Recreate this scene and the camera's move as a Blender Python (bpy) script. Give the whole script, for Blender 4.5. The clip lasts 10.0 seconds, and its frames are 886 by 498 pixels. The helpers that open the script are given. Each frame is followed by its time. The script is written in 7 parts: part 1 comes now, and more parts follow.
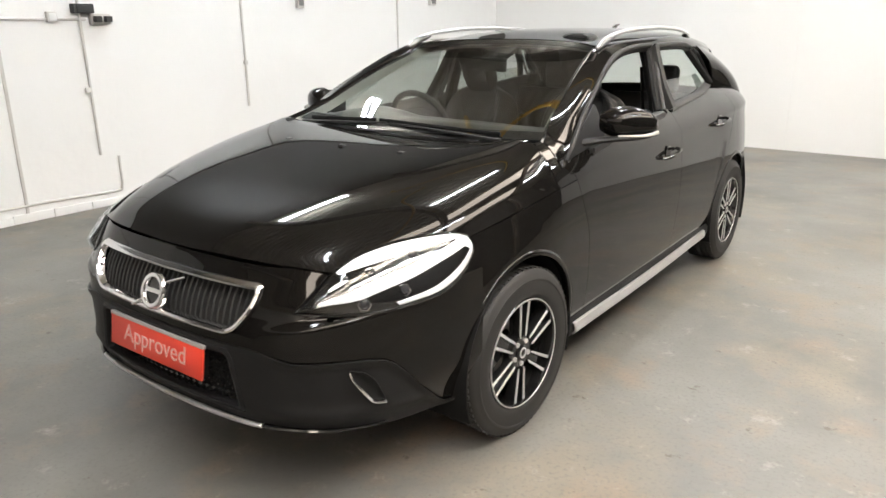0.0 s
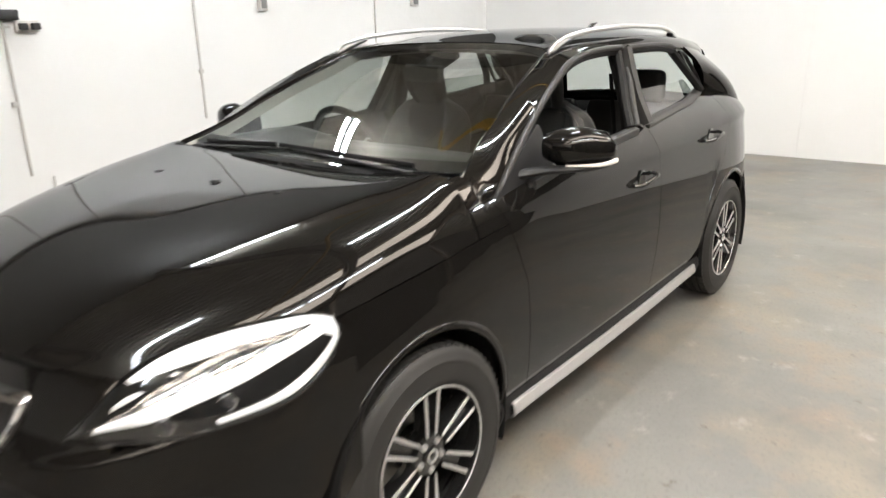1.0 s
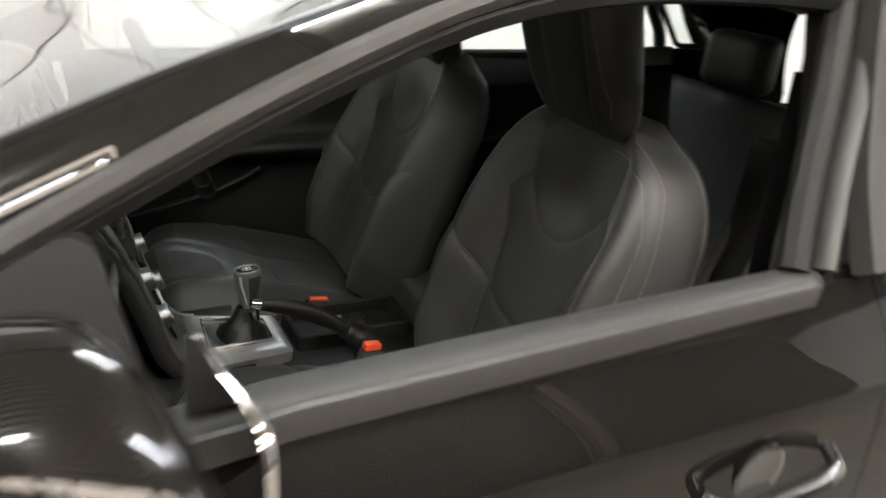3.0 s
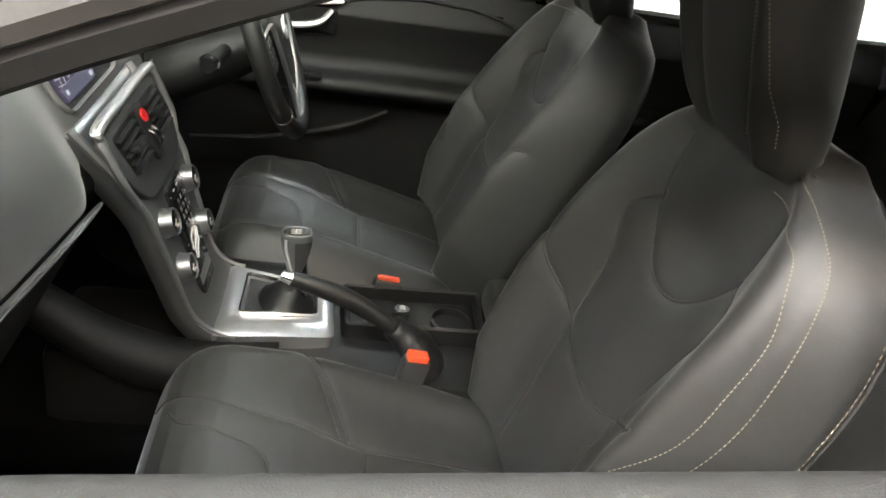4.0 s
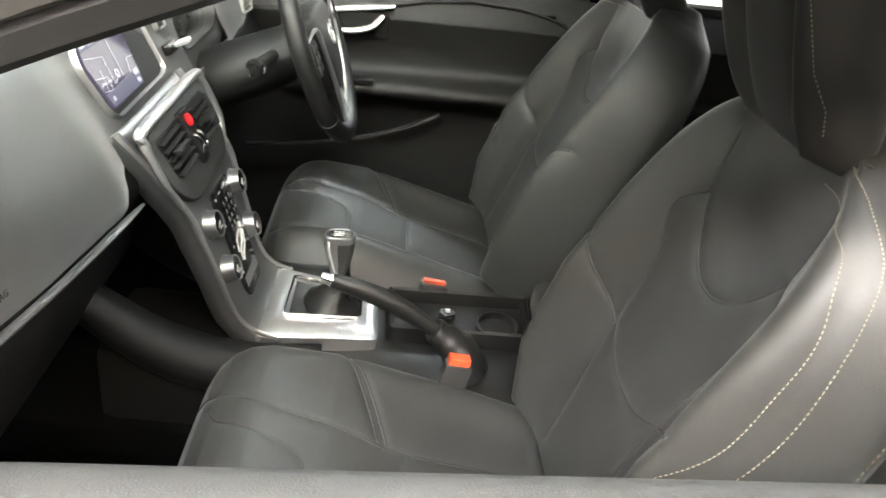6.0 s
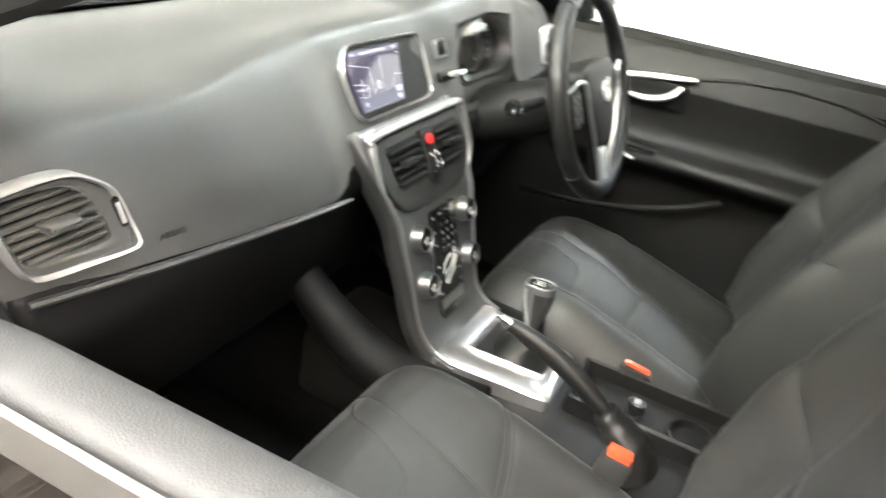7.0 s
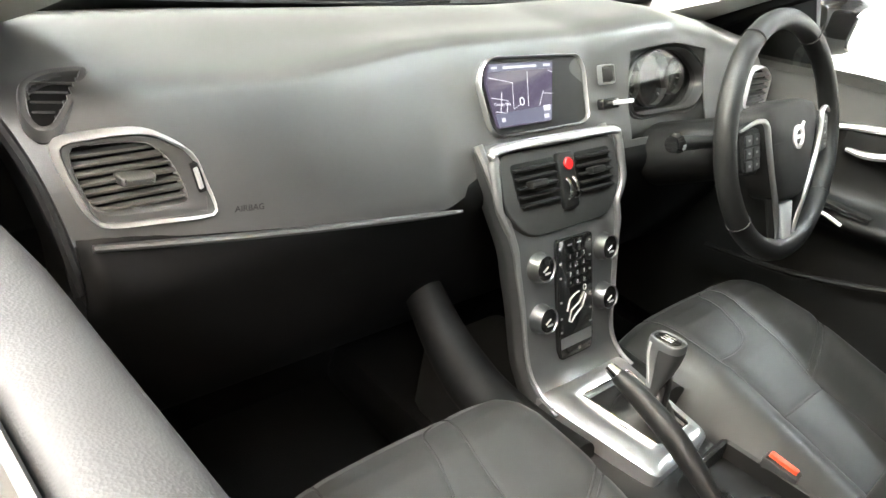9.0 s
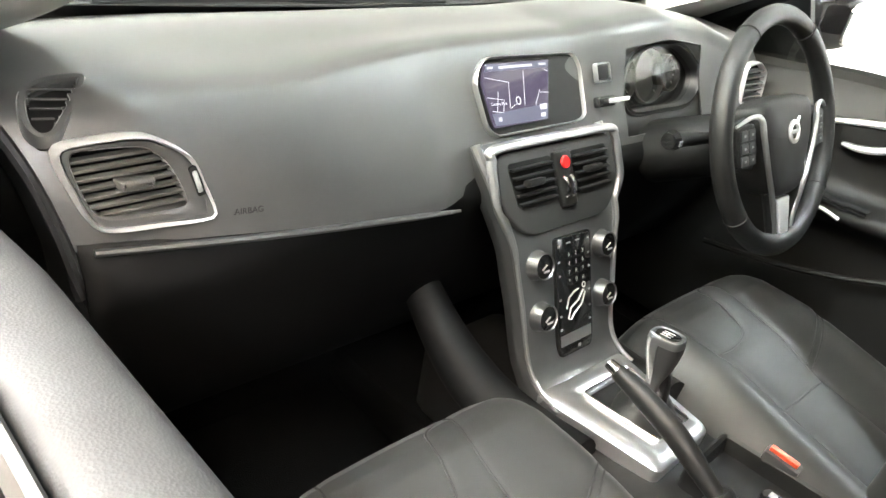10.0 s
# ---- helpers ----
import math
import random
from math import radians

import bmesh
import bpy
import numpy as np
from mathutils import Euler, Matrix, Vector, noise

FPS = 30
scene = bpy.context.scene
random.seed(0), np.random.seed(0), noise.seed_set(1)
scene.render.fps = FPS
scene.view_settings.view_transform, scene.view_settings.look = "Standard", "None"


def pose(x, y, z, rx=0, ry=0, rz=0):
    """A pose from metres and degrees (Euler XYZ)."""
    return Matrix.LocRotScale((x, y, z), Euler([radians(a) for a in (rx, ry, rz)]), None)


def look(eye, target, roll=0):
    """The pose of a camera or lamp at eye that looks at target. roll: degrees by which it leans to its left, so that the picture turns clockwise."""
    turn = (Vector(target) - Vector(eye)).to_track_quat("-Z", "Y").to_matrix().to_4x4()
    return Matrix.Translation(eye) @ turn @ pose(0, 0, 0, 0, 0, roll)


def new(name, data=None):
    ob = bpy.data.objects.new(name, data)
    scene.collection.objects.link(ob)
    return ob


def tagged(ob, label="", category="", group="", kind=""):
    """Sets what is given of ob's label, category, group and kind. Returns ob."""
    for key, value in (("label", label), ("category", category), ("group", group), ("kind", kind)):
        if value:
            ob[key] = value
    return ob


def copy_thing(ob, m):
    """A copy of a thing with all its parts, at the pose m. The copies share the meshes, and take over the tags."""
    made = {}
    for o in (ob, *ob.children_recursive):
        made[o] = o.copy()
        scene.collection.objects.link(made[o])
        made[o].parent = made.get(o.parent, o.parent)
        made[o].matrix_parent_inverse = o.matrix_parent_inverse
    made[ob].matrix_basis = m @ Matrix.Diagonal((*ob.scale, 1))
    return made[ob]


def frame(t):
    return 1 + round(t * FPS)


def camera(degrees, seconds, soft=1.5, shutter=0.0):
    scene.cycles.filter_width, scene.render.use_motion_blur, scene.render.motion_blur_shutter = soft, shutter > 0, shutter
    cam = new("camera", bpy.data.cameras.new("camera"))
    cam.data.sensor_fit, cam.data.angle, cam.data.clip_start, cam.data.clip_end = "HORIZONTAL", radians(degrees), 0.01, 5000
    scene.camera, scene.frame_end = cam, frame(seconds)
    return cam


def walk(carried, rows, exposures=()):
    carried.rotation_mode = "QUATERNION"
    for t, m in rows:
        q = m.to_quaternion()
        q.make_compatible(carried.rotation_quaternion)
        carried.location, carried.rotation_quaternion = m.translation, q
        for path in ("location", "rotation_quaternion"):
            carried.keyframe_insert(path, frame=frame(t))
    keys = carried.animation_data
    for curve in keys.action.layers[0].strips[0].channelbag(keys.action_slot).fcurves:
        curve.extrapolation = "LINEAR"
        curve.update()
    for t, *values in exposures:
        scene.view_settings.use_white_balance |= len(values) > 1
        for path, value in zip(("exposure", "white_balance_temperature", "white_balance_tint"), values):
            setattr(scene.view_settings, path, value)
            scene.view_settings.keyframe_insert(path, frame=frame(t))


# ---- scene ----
# ---- camera ----
cam = camera(63.2, 10.0, soft=1.5, shutter=0.5)
PATH = [
    (0, (2.081, -2.165, 1.504), (0.95, -0.627, 0.908), -0.4),
    (0.5, (2.093, -1.961, 1.489), (0.955, -0.426, 0.898), -0.5),
    (1, (1.987, -1.393, 1.494), (0.819, 0.12, 0.904), -1.3),
    (1.5, (1.894, -0.765, 1.479), (0.641, 0.683, 0.901), -2.3),
    (2, (1.696, -0.106, 1.453), (0.301, 1.201, 0.864), -0.2),
    (2.2, (1.62, 0.134, 1.438), (0.173, 1.375, 0.834), -0.1),
    (3.3, (1.154, 0.916, 1.381), (-0.508, 1.621, 0.522), 10.7),
    (3.5, (1.105, 0.998, 1.389), (-0.596, 1.555, 0.497), 11.8),
    (4, (1.033, 1.035, 1.369), (-0.66, 1.434, 0.381), 13.3),
    (4.5, (1.029, 1.052, 1.37), (-0.66, 1.401, 0.358), 12.5),
    (5, (1.038, 1.052, 1.366), (-0.662, 1.4, 0.371), 12.8),
    (5.2, (1.033, 1.056, 1.375), (-0.659, 1.402, 0.367), 12.7),
    (6.3, (1.021, 1.125, 1.354), (-0.704, 1.183, 0.343), 8.4),
    (6.5, (1.003, 1.177, 1.36), (-0.706, 1.028, 0.332), 9.7),
    (7, (0.968, 1.256, 1.338), (-0.648, 0.592, 0.364), 11.8),
    (7.5, (0.872, 1.32, 1.318), (-0.543, 0.312, 0.329), 9.4),
    (8, (0.837, 1.357, 1.31), (-0.459, 0.184, 0.338), 10.2),
    (8.5, (0.837, 1.363, 1.299), (-0.447, 0.159, 0.349), 10.8),
    (9, (0.834, 1.374, 1.301), (-0.436, 0.163, 0.34), 10.4),
    (9.5, (0.832, 1.374, 1.303), (-0.436, 0.162, 0.342), 9.9),
    (10, (0.836, 1.379, 1.303), (-0.433, 0.167, 0.343), 9.5),
]
walk(cam, [(t, look(eye, target, roll)) for t, eye, target, roll in PATH],
     exposures=[(0, 0.95), (1.0, 0.96), (2.2, 1.18), (3.3, 1.95), (4.0, 2.82), (5.2, 3.15), (6.3, 3.50), (7.5, 3.70), (10, 3.70)])

# ---- world and exposure ----
world = bpy.data.worlds.new("world")
scene.world = world
world.use_nodes = True
wn = world.node_tree
sky = wn.nodes.new("ShaderNodeTexSky")
sky.sky_type, sky.sun_disc, sky.sun_elevation, sky.sun_rotation = "NISHITA", False, radians(35), radians(120)
wn.links.new(sky.outputs[0], wn.nodes["Background"].inputs[0])
wn.nodes["Background"].inputs[1].default_value = 0.06

# ---- materials ----
def mat(name, color, rough=0.5, metal=0.0, var=0.0, var_scale=3.0, grain=0.0, grain_scale=300.0, coat=0.0, emit=None, power=0.0,
        color2=None, rough_var=0.0, spec=0.5, sheen=0.0):
    m = bpy.data.materials.new(name)
    m.use_nodes = True
    nt = m.node_tree
    b = nt.nodes["Principled BSDF"]
    b.inputs["Base Color"].default_value = (*color, 1)
    b.inputs["Roughness"].default_value = rough
    b.inputs["Metallic"].default_value = metal
    b.inputs["Coat Weight"].default_value = coat
    b.inputs["Coat Roughness"].default_value = 0.02
    b.inputs["Coat IOR"].default_value = 1.38
    b.inputs["Specular IOR Level"].default_value = spec
    b.inputs["Sheen Weight"].default_value = sheen
    b.inputs["Sheen Roughness"].default_value = 0.28
    if emit:
        b.inputs["Emission Color"].default_value = (*emit, 1)
        b.inputs["Emission Strength"].default_value = power
    tc = nt.nodes.new("ShaderNodeTexCoord")
    if var or rough_var:
        n = nt.nodes.new("ShaderNodeTexNoise")
        n.inputs["Scale"].default_value, n.inputs["Detail"].default_value = var_scale, 6
        nt.links.new(tc.outputs["Object"], n.inputs["Vector"])
        if var:
            mix = nt.nodes.new("ShaderNodeMix")
            mix.data_type = "RGBA"
            c2 = color2 or tuple(max(0, c * (1 - var)) for c in color)
            mix.inputs[6].default_value, mix.inputs[7].default_value = (*color, 1), (*c2, 1)
            nt.links.new(n.outputs[0], mix.inputs[0])
            nt.links.new(mix.outputs[2], b.inputs["Base Color"])
        if rough_var:
            mr = nt.nodes.new("ShaderNodeMapRange")
            mr.inputs[3].default_value, mr.inputs[4].default_value = rough - rough_var, rough + rough_var
            nt.links.new(n.outputs[0], mr.inputs[0])
            nt.links.new(mr.outputs[0], b.inputs["Roughness"])
    if grain:
        g = nt.nodes.new("ShaderNodeTexVoronoi" if grain_scale > 500 else "ShaderNodeTexNoise")
        g.inputs["Scale"].default_value = grain_scale
        nt.links.new(tc.outputs["Object"], g.inputs["Vector"])
        bp = nt.nodes.new("ShaderNodeBump")
        bp.inputs["Strength"].default_value, bp.inputs["Distance"].default_value = grain, 0.001
        nt.links.new(g.outputs[0], bp.inputs["Height"])
        nt.links.new(bp.outputs[0], b.inputs["Normal"])
    return m


def glass_mat(name, tint, rough=0.0, gloss=0.06):
    m = bpy.data.materials.new(name)
    m.use_nodes = True
    nt = m.node_tree
    nt.nodes.remove(nt.nodes["Principled BSDF"])
    out = nt.nodes["Material Output"]
    tr, gl, mix, fr, po, mr = (nt.nodes.new("ShaderNode" + k) for k in ("BsdfTransparent", "BsdfGlossy", "MixShader", "LayerWeight", "Math", "MapRange"))
    tr.inputs[0].default_value = (*tint, 1)
    gl.inputs["Roughness"].default_value = rough
    fr.inputs["Blend"].default_value = 0.5
    po.operation = "POWER"
    po.inputs[1].default_value = 4.0
    nt.links.new(fr.outputs["Facing"], po.inputs[0])
    mr.inputs[3].default_value, mr.inputs[4].default_value = gloss, 1.0
    nt.links.new(po.outputs[0], mr.inputs[0])
    nt.links.new(mr.outputs[0], mix.inputs[0])
    nt.links.new(tr.outputs[0], mix.inputs[1])
    nt.links.new(gl.outputs[0], mix.inputs[2])
    nt.links.new(mix.outputs[0], out.inputs[0])
    return m


PAINT = mat("black_paint", (0.006, 0.0055, 0.005), 0.5, coat=1.0, spec=0.0, var=0.2, var_scale=2)
GLOSSBLACK = mat("gloss_black", (0.008, 0.008, 0.008), 0.08, coat=0.6)
CLAD = mat("grey_black_plastic", (0.008, 0.008, 0.0085), 0.50, var=0.25, grain=0.25, grain_scale=900, spec=0.3)
CHROME = mat("chrome", (0.86, 0.86, 0.87), 0.10, 1.0)
SATIN = mat("satin_silver", (0.70, 0.70, 0.70), 0.36, 0.75, rough_var=0.05, var_scale=30)
GUNMETAL = mat("dark_brushed_aluminium", (0.23, 0.234, 0.238), 0.36, 0.9, var=0.1, var_scale=40, grain=0.04, grain_scale=400)
ALU = mat("brushed_aluminium", (0.44, 0.445, 0.45), 0.30, 0.9, var=0.08, var_scale=40, grain=0.04, grain_scale=400)
SILVERPAINT = mat("silver_painted_plastic", (0.5, 0.5, 0.5), 0.32, 0.5, var=0.1)
RUBBER = mat("tyre_rubber", (0.011, 0.011, 0.011), 0.62, var=0.35, var_scale=12, grain=0.2, grain_scale=250, color2=(0.02, 0.019, 0.017))
STRIP = mat("dark_satin_metal", (0.17, 0.17, 0.17), 0.34, 0.9, var=0.1)
SEAL = mat("window_rubber", (0.007, 0.007, 0.007), 0.55, var=0.2, grain=0.1, spec=0.25)
GREYTRIM = mat("grey_rubber_trim", (0.028, 0.027, 0.025), 0.45, spec=0.35, var=0.25, var_scale=20, grain=0.1, grain_scale=300)
DARK = mat("dark_void_plastic", (0.006, 0.006, 0.006), 0.7, var=0.2, spec=0.2)
GLASS = glass_mat("laminated_glass", (0.60, 0.635, 0.61), gloss=0.14)
SIDEGLASS = glass_mat("clear_side_glass", (0.84, 0.87, 0.85), gloss=0.08)
TINT = glass_mat("green_tinted_glass", (0.72, 0.78, 0.75), gloss=0.10)
LENS = glass_mat("lamp_lens", (0.93, 0.94, 0.95), 0.02)
DASH = mat("dash_soft_plastic", (0.041, 0.041, 0.040), 0.42, var=0.16, var_scale=22, grain=0.10, grain_scale=900, spec=0.6, sheen=0.5)
# darker copy of the lower dash plastic, with the footwell's shade in its colour
DASHSHADE = mat("footwell_black_plastic", (0.004, 0.004, 0.004), 0.6, var=0.2, var_scale=10, spec=0.12)
BLACKLEATHER = mat("black_leather", (0.008, 0.008, 0.0078), 0.42, spec=0.35, var=0.25, var_scale=12, grain=0.35, grain_scale=700)
DOORTOP = mat("grained_door_top_plastic", (0.026, 0.026, 0.0253), 0.6, var=0.15, var_scale=18, grain=0.2, grain_scale=520, spec=0.25)
MIRROR = mat("mirror_silver", (0.92, 0.92, 0.92), 0.015, 1.0)
SOFTGLASS = glass_mat("coated_dial_glass", (0.9, 0.9, 0.9), 0.05, gloss=0.01)
VENT = mat("vent_grey_plastic", (0.055, 0.055, 0.052), 0.38, var=0.12, var_scale=30)
DASHLOW = mat("lower_dash_plastic", (0.0065, 0.0065, 0.0063), 0.5, spec=0.25, var=0.15, var_scale=10, grain=0.3, grain_scale=900)
LEATHER = mat("charcoal_leather", (0.024, 0.0242, 0.0232), 0.47, spec=0.30, sheen=0.10, var=0.25, var_scale=9, grain=0.12, grain_scale=800, rough_var=0.05)
FABRIC = mat("charcoal_textile", (0.034, 0.034, 0.032), 0.72, var=0.2, var_scale=16, grain=0.6, grain_scale=1500)
STITCH = mat("cream_stitching", (0.22, 0.19, 0.15), 0.8, var=0.3, var_scale=200)
PIPING = mat("dark_seam_thread", (0.012, 0.012, 0.012), 0.8)
CARPET = mat("black_carpet", (0.003, 0.003, 0.003), 0.95, spec=0.05, var=0.4, var_scale=80, grain=0.8, grain_scale=450)
HEADLINER = mat("pale_headliner_cloth", (0.42, 0.41, 0.38), 0.9, var=0.08, var_scale=60, grain=0.3, grain_scale=450)
DOORTRIM = mat("door_trim_plastic", (0.0085, 0.0083, 0.0078), 0.5, spec=0.3, var=0.2, var_scale=10, grain=0.35, grain_scale=1000)
ORANGE = mat("orange_red_plastic", (0.50, 0.06, 0.02), 0.45, var=0.15, var_scale=40)
REDBTN = mat("red_button", (0.40, 0.012, 0.012), 0.3)
PLATE_RED = mat("red_plate", (0.72, 0.055, 0.03), 0.35, var=0.08, var_scale=6)
PLATEPRINT = mat("pinkish_grey_print", (0.66, 0.40, 0.36), 0.5, var=0.05)
WHITEPRINT = mat("pale_print", (0.45, 0.43, 0.41), 0.5, var=0.05)
GREYPRINT = mat("grey_print", (0.20, 0.20, 0.195), 0.5, var=0.05)
GLASSBLACK = mat("dark_projector_glass", (0.03, 0.03, 0.035), 0.05, coat=1.0)
DISC = mat("brake_disc_steel", (0.35, 0.34, 0.32), 0.35, 1.0, var=0.2, var_scale=30)
BULBLENS = mat("lamp_reflector", (0.75, 0.76, 0.78), 0.12, 1.0)
# white light guide, unlit; its slight emission stands in for reflected ceiling light
GUIDEGLOW = mat("white_light_guide", (0.80, 0.81, 0.82), 0.25, var=0.04, emit=(0.95, 0.97, 1.0), power=0.02)
LAMPWHITE = mat("silvered_lamp_bowl", (0.82, 0.83, 0.85), 0.32, 0.45)
CLEARAMBER = mat("clear_indicator_lens", (0.62, 0.60, 0.56), 0.12, coat=0.6)
SCREEN = mat("dark_lit_screen", (0.01, 0.01, 0.015), 0.08, emit=(0.16, 0.13, 0.20), power=0.065)
SCREENLINE = mat("lit_map_line", (0.1, 0.1, 0.1), 0.3, emit=(0.75, 0.75, 0.85), power=0.10)
SCREENDIM = mat("lit_map_band", (0.02, 0.02, 0.03), 0.3, emit=(0.07, 0.07, 0.12), power=0.11)
TUBE = mat("fluorescent_tube", (0.9, 0.9, 0.9), 0.4, emit=(0.91, 0.97, 1.03), power=72.0)
LAMPBODY = mat("white_lamp_metal", (0.75, 0.75, 0.73), 0.4, var=0.06)
YELLOW = mat("yellow_hose", (0.75, 0.42, 0.03), 0.45, var=0.15, var_scale=6)
STEEL = mat("painted_steel_beam", (0.20, 0.17, 0.14), 0.55, var=0.4, var_scale=4)
SHEETMETAL = mat("corrugated_sheet", (0.50, 0.45, 0.38), 0.5, 0.0, var=0.35, var_scale=0.9, rough_var=0.1)
# emission of the added roof strips: makes the beige bands mirrored in the paint
ROOFGLOW = mat("daylit_roof_sheet", (0.6, 0.55, 0.47), 0.6, var=0.2, var_scale=3, emit=(1.0, 0.87, 0.74), power=7.0)
GREYSHEET = mat("grey_wall_sheet", (0.11, 0.105, 0.098), 0.5, var=0.3, var_scale=1.5)
TRIM = mat("satin_trim_metal", (0.42, 0.42, 0.42), 0.30, 0.9, var=0.06, var_scale=30)
DARKSHEET = mat("dark_wall_sheet", (0.035, 0.032, 0.029), 0.5, var=0.3, var_scale=1.5)
CONDUIT = mat("white_plastic_conduit", (0.58, 0.56, 0.53), 0.5, var=0.1, var_scale=8)
BLACKBOX = mat("black_plastic_box", (0.02, 0.02, 0.02), 0.5)


def concrete():
    m = mat("grey_painted_concrete", (0.30, 0.285, 0.262), 0.42)
    nt = m.node_tree
    b = nt.nodes["Principled BSDF"]
    tc = nt.nodes.new("ShaderNodeTexCoord")

    def tex(scale, detail, lo, hi, c, prev, rough=0.6):
        n = nt.nodes.new("ShaderNodeTexNoise")
        n.inputs["Scale"].default_value, n.inputs["Detail"].default_value, n.inputs["Roughness"].default_value = scale, detail, rough
        nt.links.new(tc.outputs["Object"], n.inputs["Vector"])
        mr = nt.nodes.new("ShaderNodeMapRange")
        mr.inputs[1].default_value, mr.inputs[2].default_value = lo, hi
        nt.links.new(n.outputs[0], mr.inputs[0])
        mix = nt.nodes.new("ShaderNodeMix")
        mix.data_type = "RGBA"
        mix.inputs[7].default_value = (*c, 1)
        if isinstance(prev, tuple):
            mix.inputs[6].default_value = (*prev, 1)
        else:
            nt.links.new(prev, mix.inputs[6])
        nt.links.new(mr.outputs[0], mix.inputs[0])
        return mix.outputs[2], n
    o, n1 = tex(0.6, 7, 0.36, 0.64, (0.106, 0.105, 0.096), (0.180, 0.174, 0.160))
    o, _ = tex(1.3, 6, 0.50, 0.66, (0.188, 0.166, 0.133), o, 0.6)
    o, _ = tex(2.2, 7, 0.52, 0.74, (0.205, 0.158, 0.115), o, 0.62)
    o, _ = tex(5.2, 6, 0.60, 0.74, (0.262, 0.250, 0.228), o, 0.7)
    o, _ = tex(17, 4, 0.72, 0.75, (0.33, 0.315, 0.285), o, 0.7)
    o, _ = tex(9.0, 5, 0.66, 0.70, (0.092, 0.074, 0.060), o, 0.65)
    o, _ = tex(60, 3, 0.52, 0.8, (0.106, 0.103, 0.092), o)
    nt.links.new(o, b.inputs["Base Color"])
    mr = nt.nodes.new("ShaderNodeMapRange")
    mr.inputs[3].default_value, mr.inputs[4].default_value = 0.28, 0.58
    nt.links.new(n1.outputs[0], mr.inputs[0])
    nt.links.new(mr.outputs[0], b.inputs["Roughness"])
    n = nt.nodes.new("ShaderNodeTexNoise")
    n.inputs["Scale"].default_value, n.inputs["Detail"].default_value = 9, 8
    nt.links.new(tc.outputs["Object"], n.inputs["Vector"])
    bp = nt.nodes.new("ShaderNodeBump")
    bp.inputs["Strength"].default_value, bp.inputs["Distance"].default_value = 0.25, 0.006
    nt.links.new(n.outputs[0], bp.inputs["Height"])
    nt.links.new(bp.outputs[0], b.inputs["Normal"])
    return m


def wall_paint():
    m = mat("white_painted_block_wall", (0.81, 0.81, 0.80), 0.55, var=0.10, var_scale=1.3, color2=(0.765, 0.76, 0.74))
    nt = m.node_tree
    b = nt.nodes["Principled BSDF"]
    tc = nt.nodes.new("ShaderNodeTexCoord")
    n = nt.nodes.new("ShaderNodeTexNoise")
    n.inputs["Scale"].default_value, n.inputs["Detail"].default_value = 5, 9
    nt.links.new(tc.outputs["Object"], n.inputs["Vector"])
    bp = nt.nodes.new("ShaderNodeBump")
    bp.inputs["Strength"].default_value, bp.inputs["Distance"].default_value = 0.35, 0.012
    nt.links.new(n.outputs[0], bp.inputs["Height"])
    nt.links.new(bp.outputs[0], b.inputs["Normal"])
    return m


FLOOR = concrete()
WALL = wall_paint()

# ---- mesh tools ----
def spline(P, n, closed=False):
    """Smooth curve through the rows of P, sampled at n points."""
    P = np.asarray(P, float)
    k = len(P)
    t = np.linspace(0, k if closed else k - 1, n, endpoint=not closed)
    i = np.minimum(t.astype(int), k - 1 if closed else k - 2)
    f = (t - i).reshape((-1,) + (1,) * (P.ndim - 1))
    if closed:
        a, b, c, d = (P[(i + o) % k] for o in (-1, 0, 1, 2))
    else:
        Q = np.concatenate([[2 * P[0] - P[1]], P, [2 * P[-1] - P[-2]]])
        a, b, c, d = (Q[i + o] for o in (0, 1, 2, 3))
    return 0.5 * (2 * b + (c - a) * f + (2 * a - 5 * b + 4 * c - d) * f ** 2 + (3 * b - a - 3 * c + d) * f ** 3)


def surf(net, nu, nv):
    """Smooth grid through a control net of rows and columns."""
    g = spline(np.asarray(net, float), nu)
    return spline(np.swapaxes(g, 0, 1), nv).swapaxes(0, 1)


def mirror_net(net):
    """A half net from the middle outwards becomes a full one from side to side."""
    net = np.asarray(net, float)
    other = net[:, :0:-1] * np.array([-1, 1, 1])
    return np.concatenate([other, net], axis=1)


def grid_mesh(name, G, wrap_u=False, wrap_v=False, keep=None, caps=False):
    R, C = G.shape[:2]
    me = bpy.data.meshes.new(name)
    faces = []
    for i in range(R if wrap_u else R - 1):
        for j in range(C if wrap_v else C - 1):
            if keep is None or keep(i, j):
                i2, j2 = (i + 1) % R, (j + 1) % C
                faces.append((i * C + j, i * C + j2, i2 * C + j2, i2 * C + j))
    if caps:
        faces.append(tuple(range(C))[::-1])
        faces.append(tuple((R - 1) * C + j for j in range(C)))
    me.from_pydata([tuple(p) for p in G.reshape(-1, 3)], [], faces)
    bm = bmesh.new()
    bm.from_mesh(me)
    loose = [v for v in bm.verts if not v.link_faces]
    bmesh.ops.delete(bm, geom=loose, context="VERTS")
    bm.to_mesh(me)
    bm.free()
    return me


def fix(me):
    bm = bmesh.new()
    bm.from_mesh(me)
    bmesh.ops.recalc_face_normals(bm, faces=bm.faces)
    bm.to_mesh(me)
    bm.free()
    return me


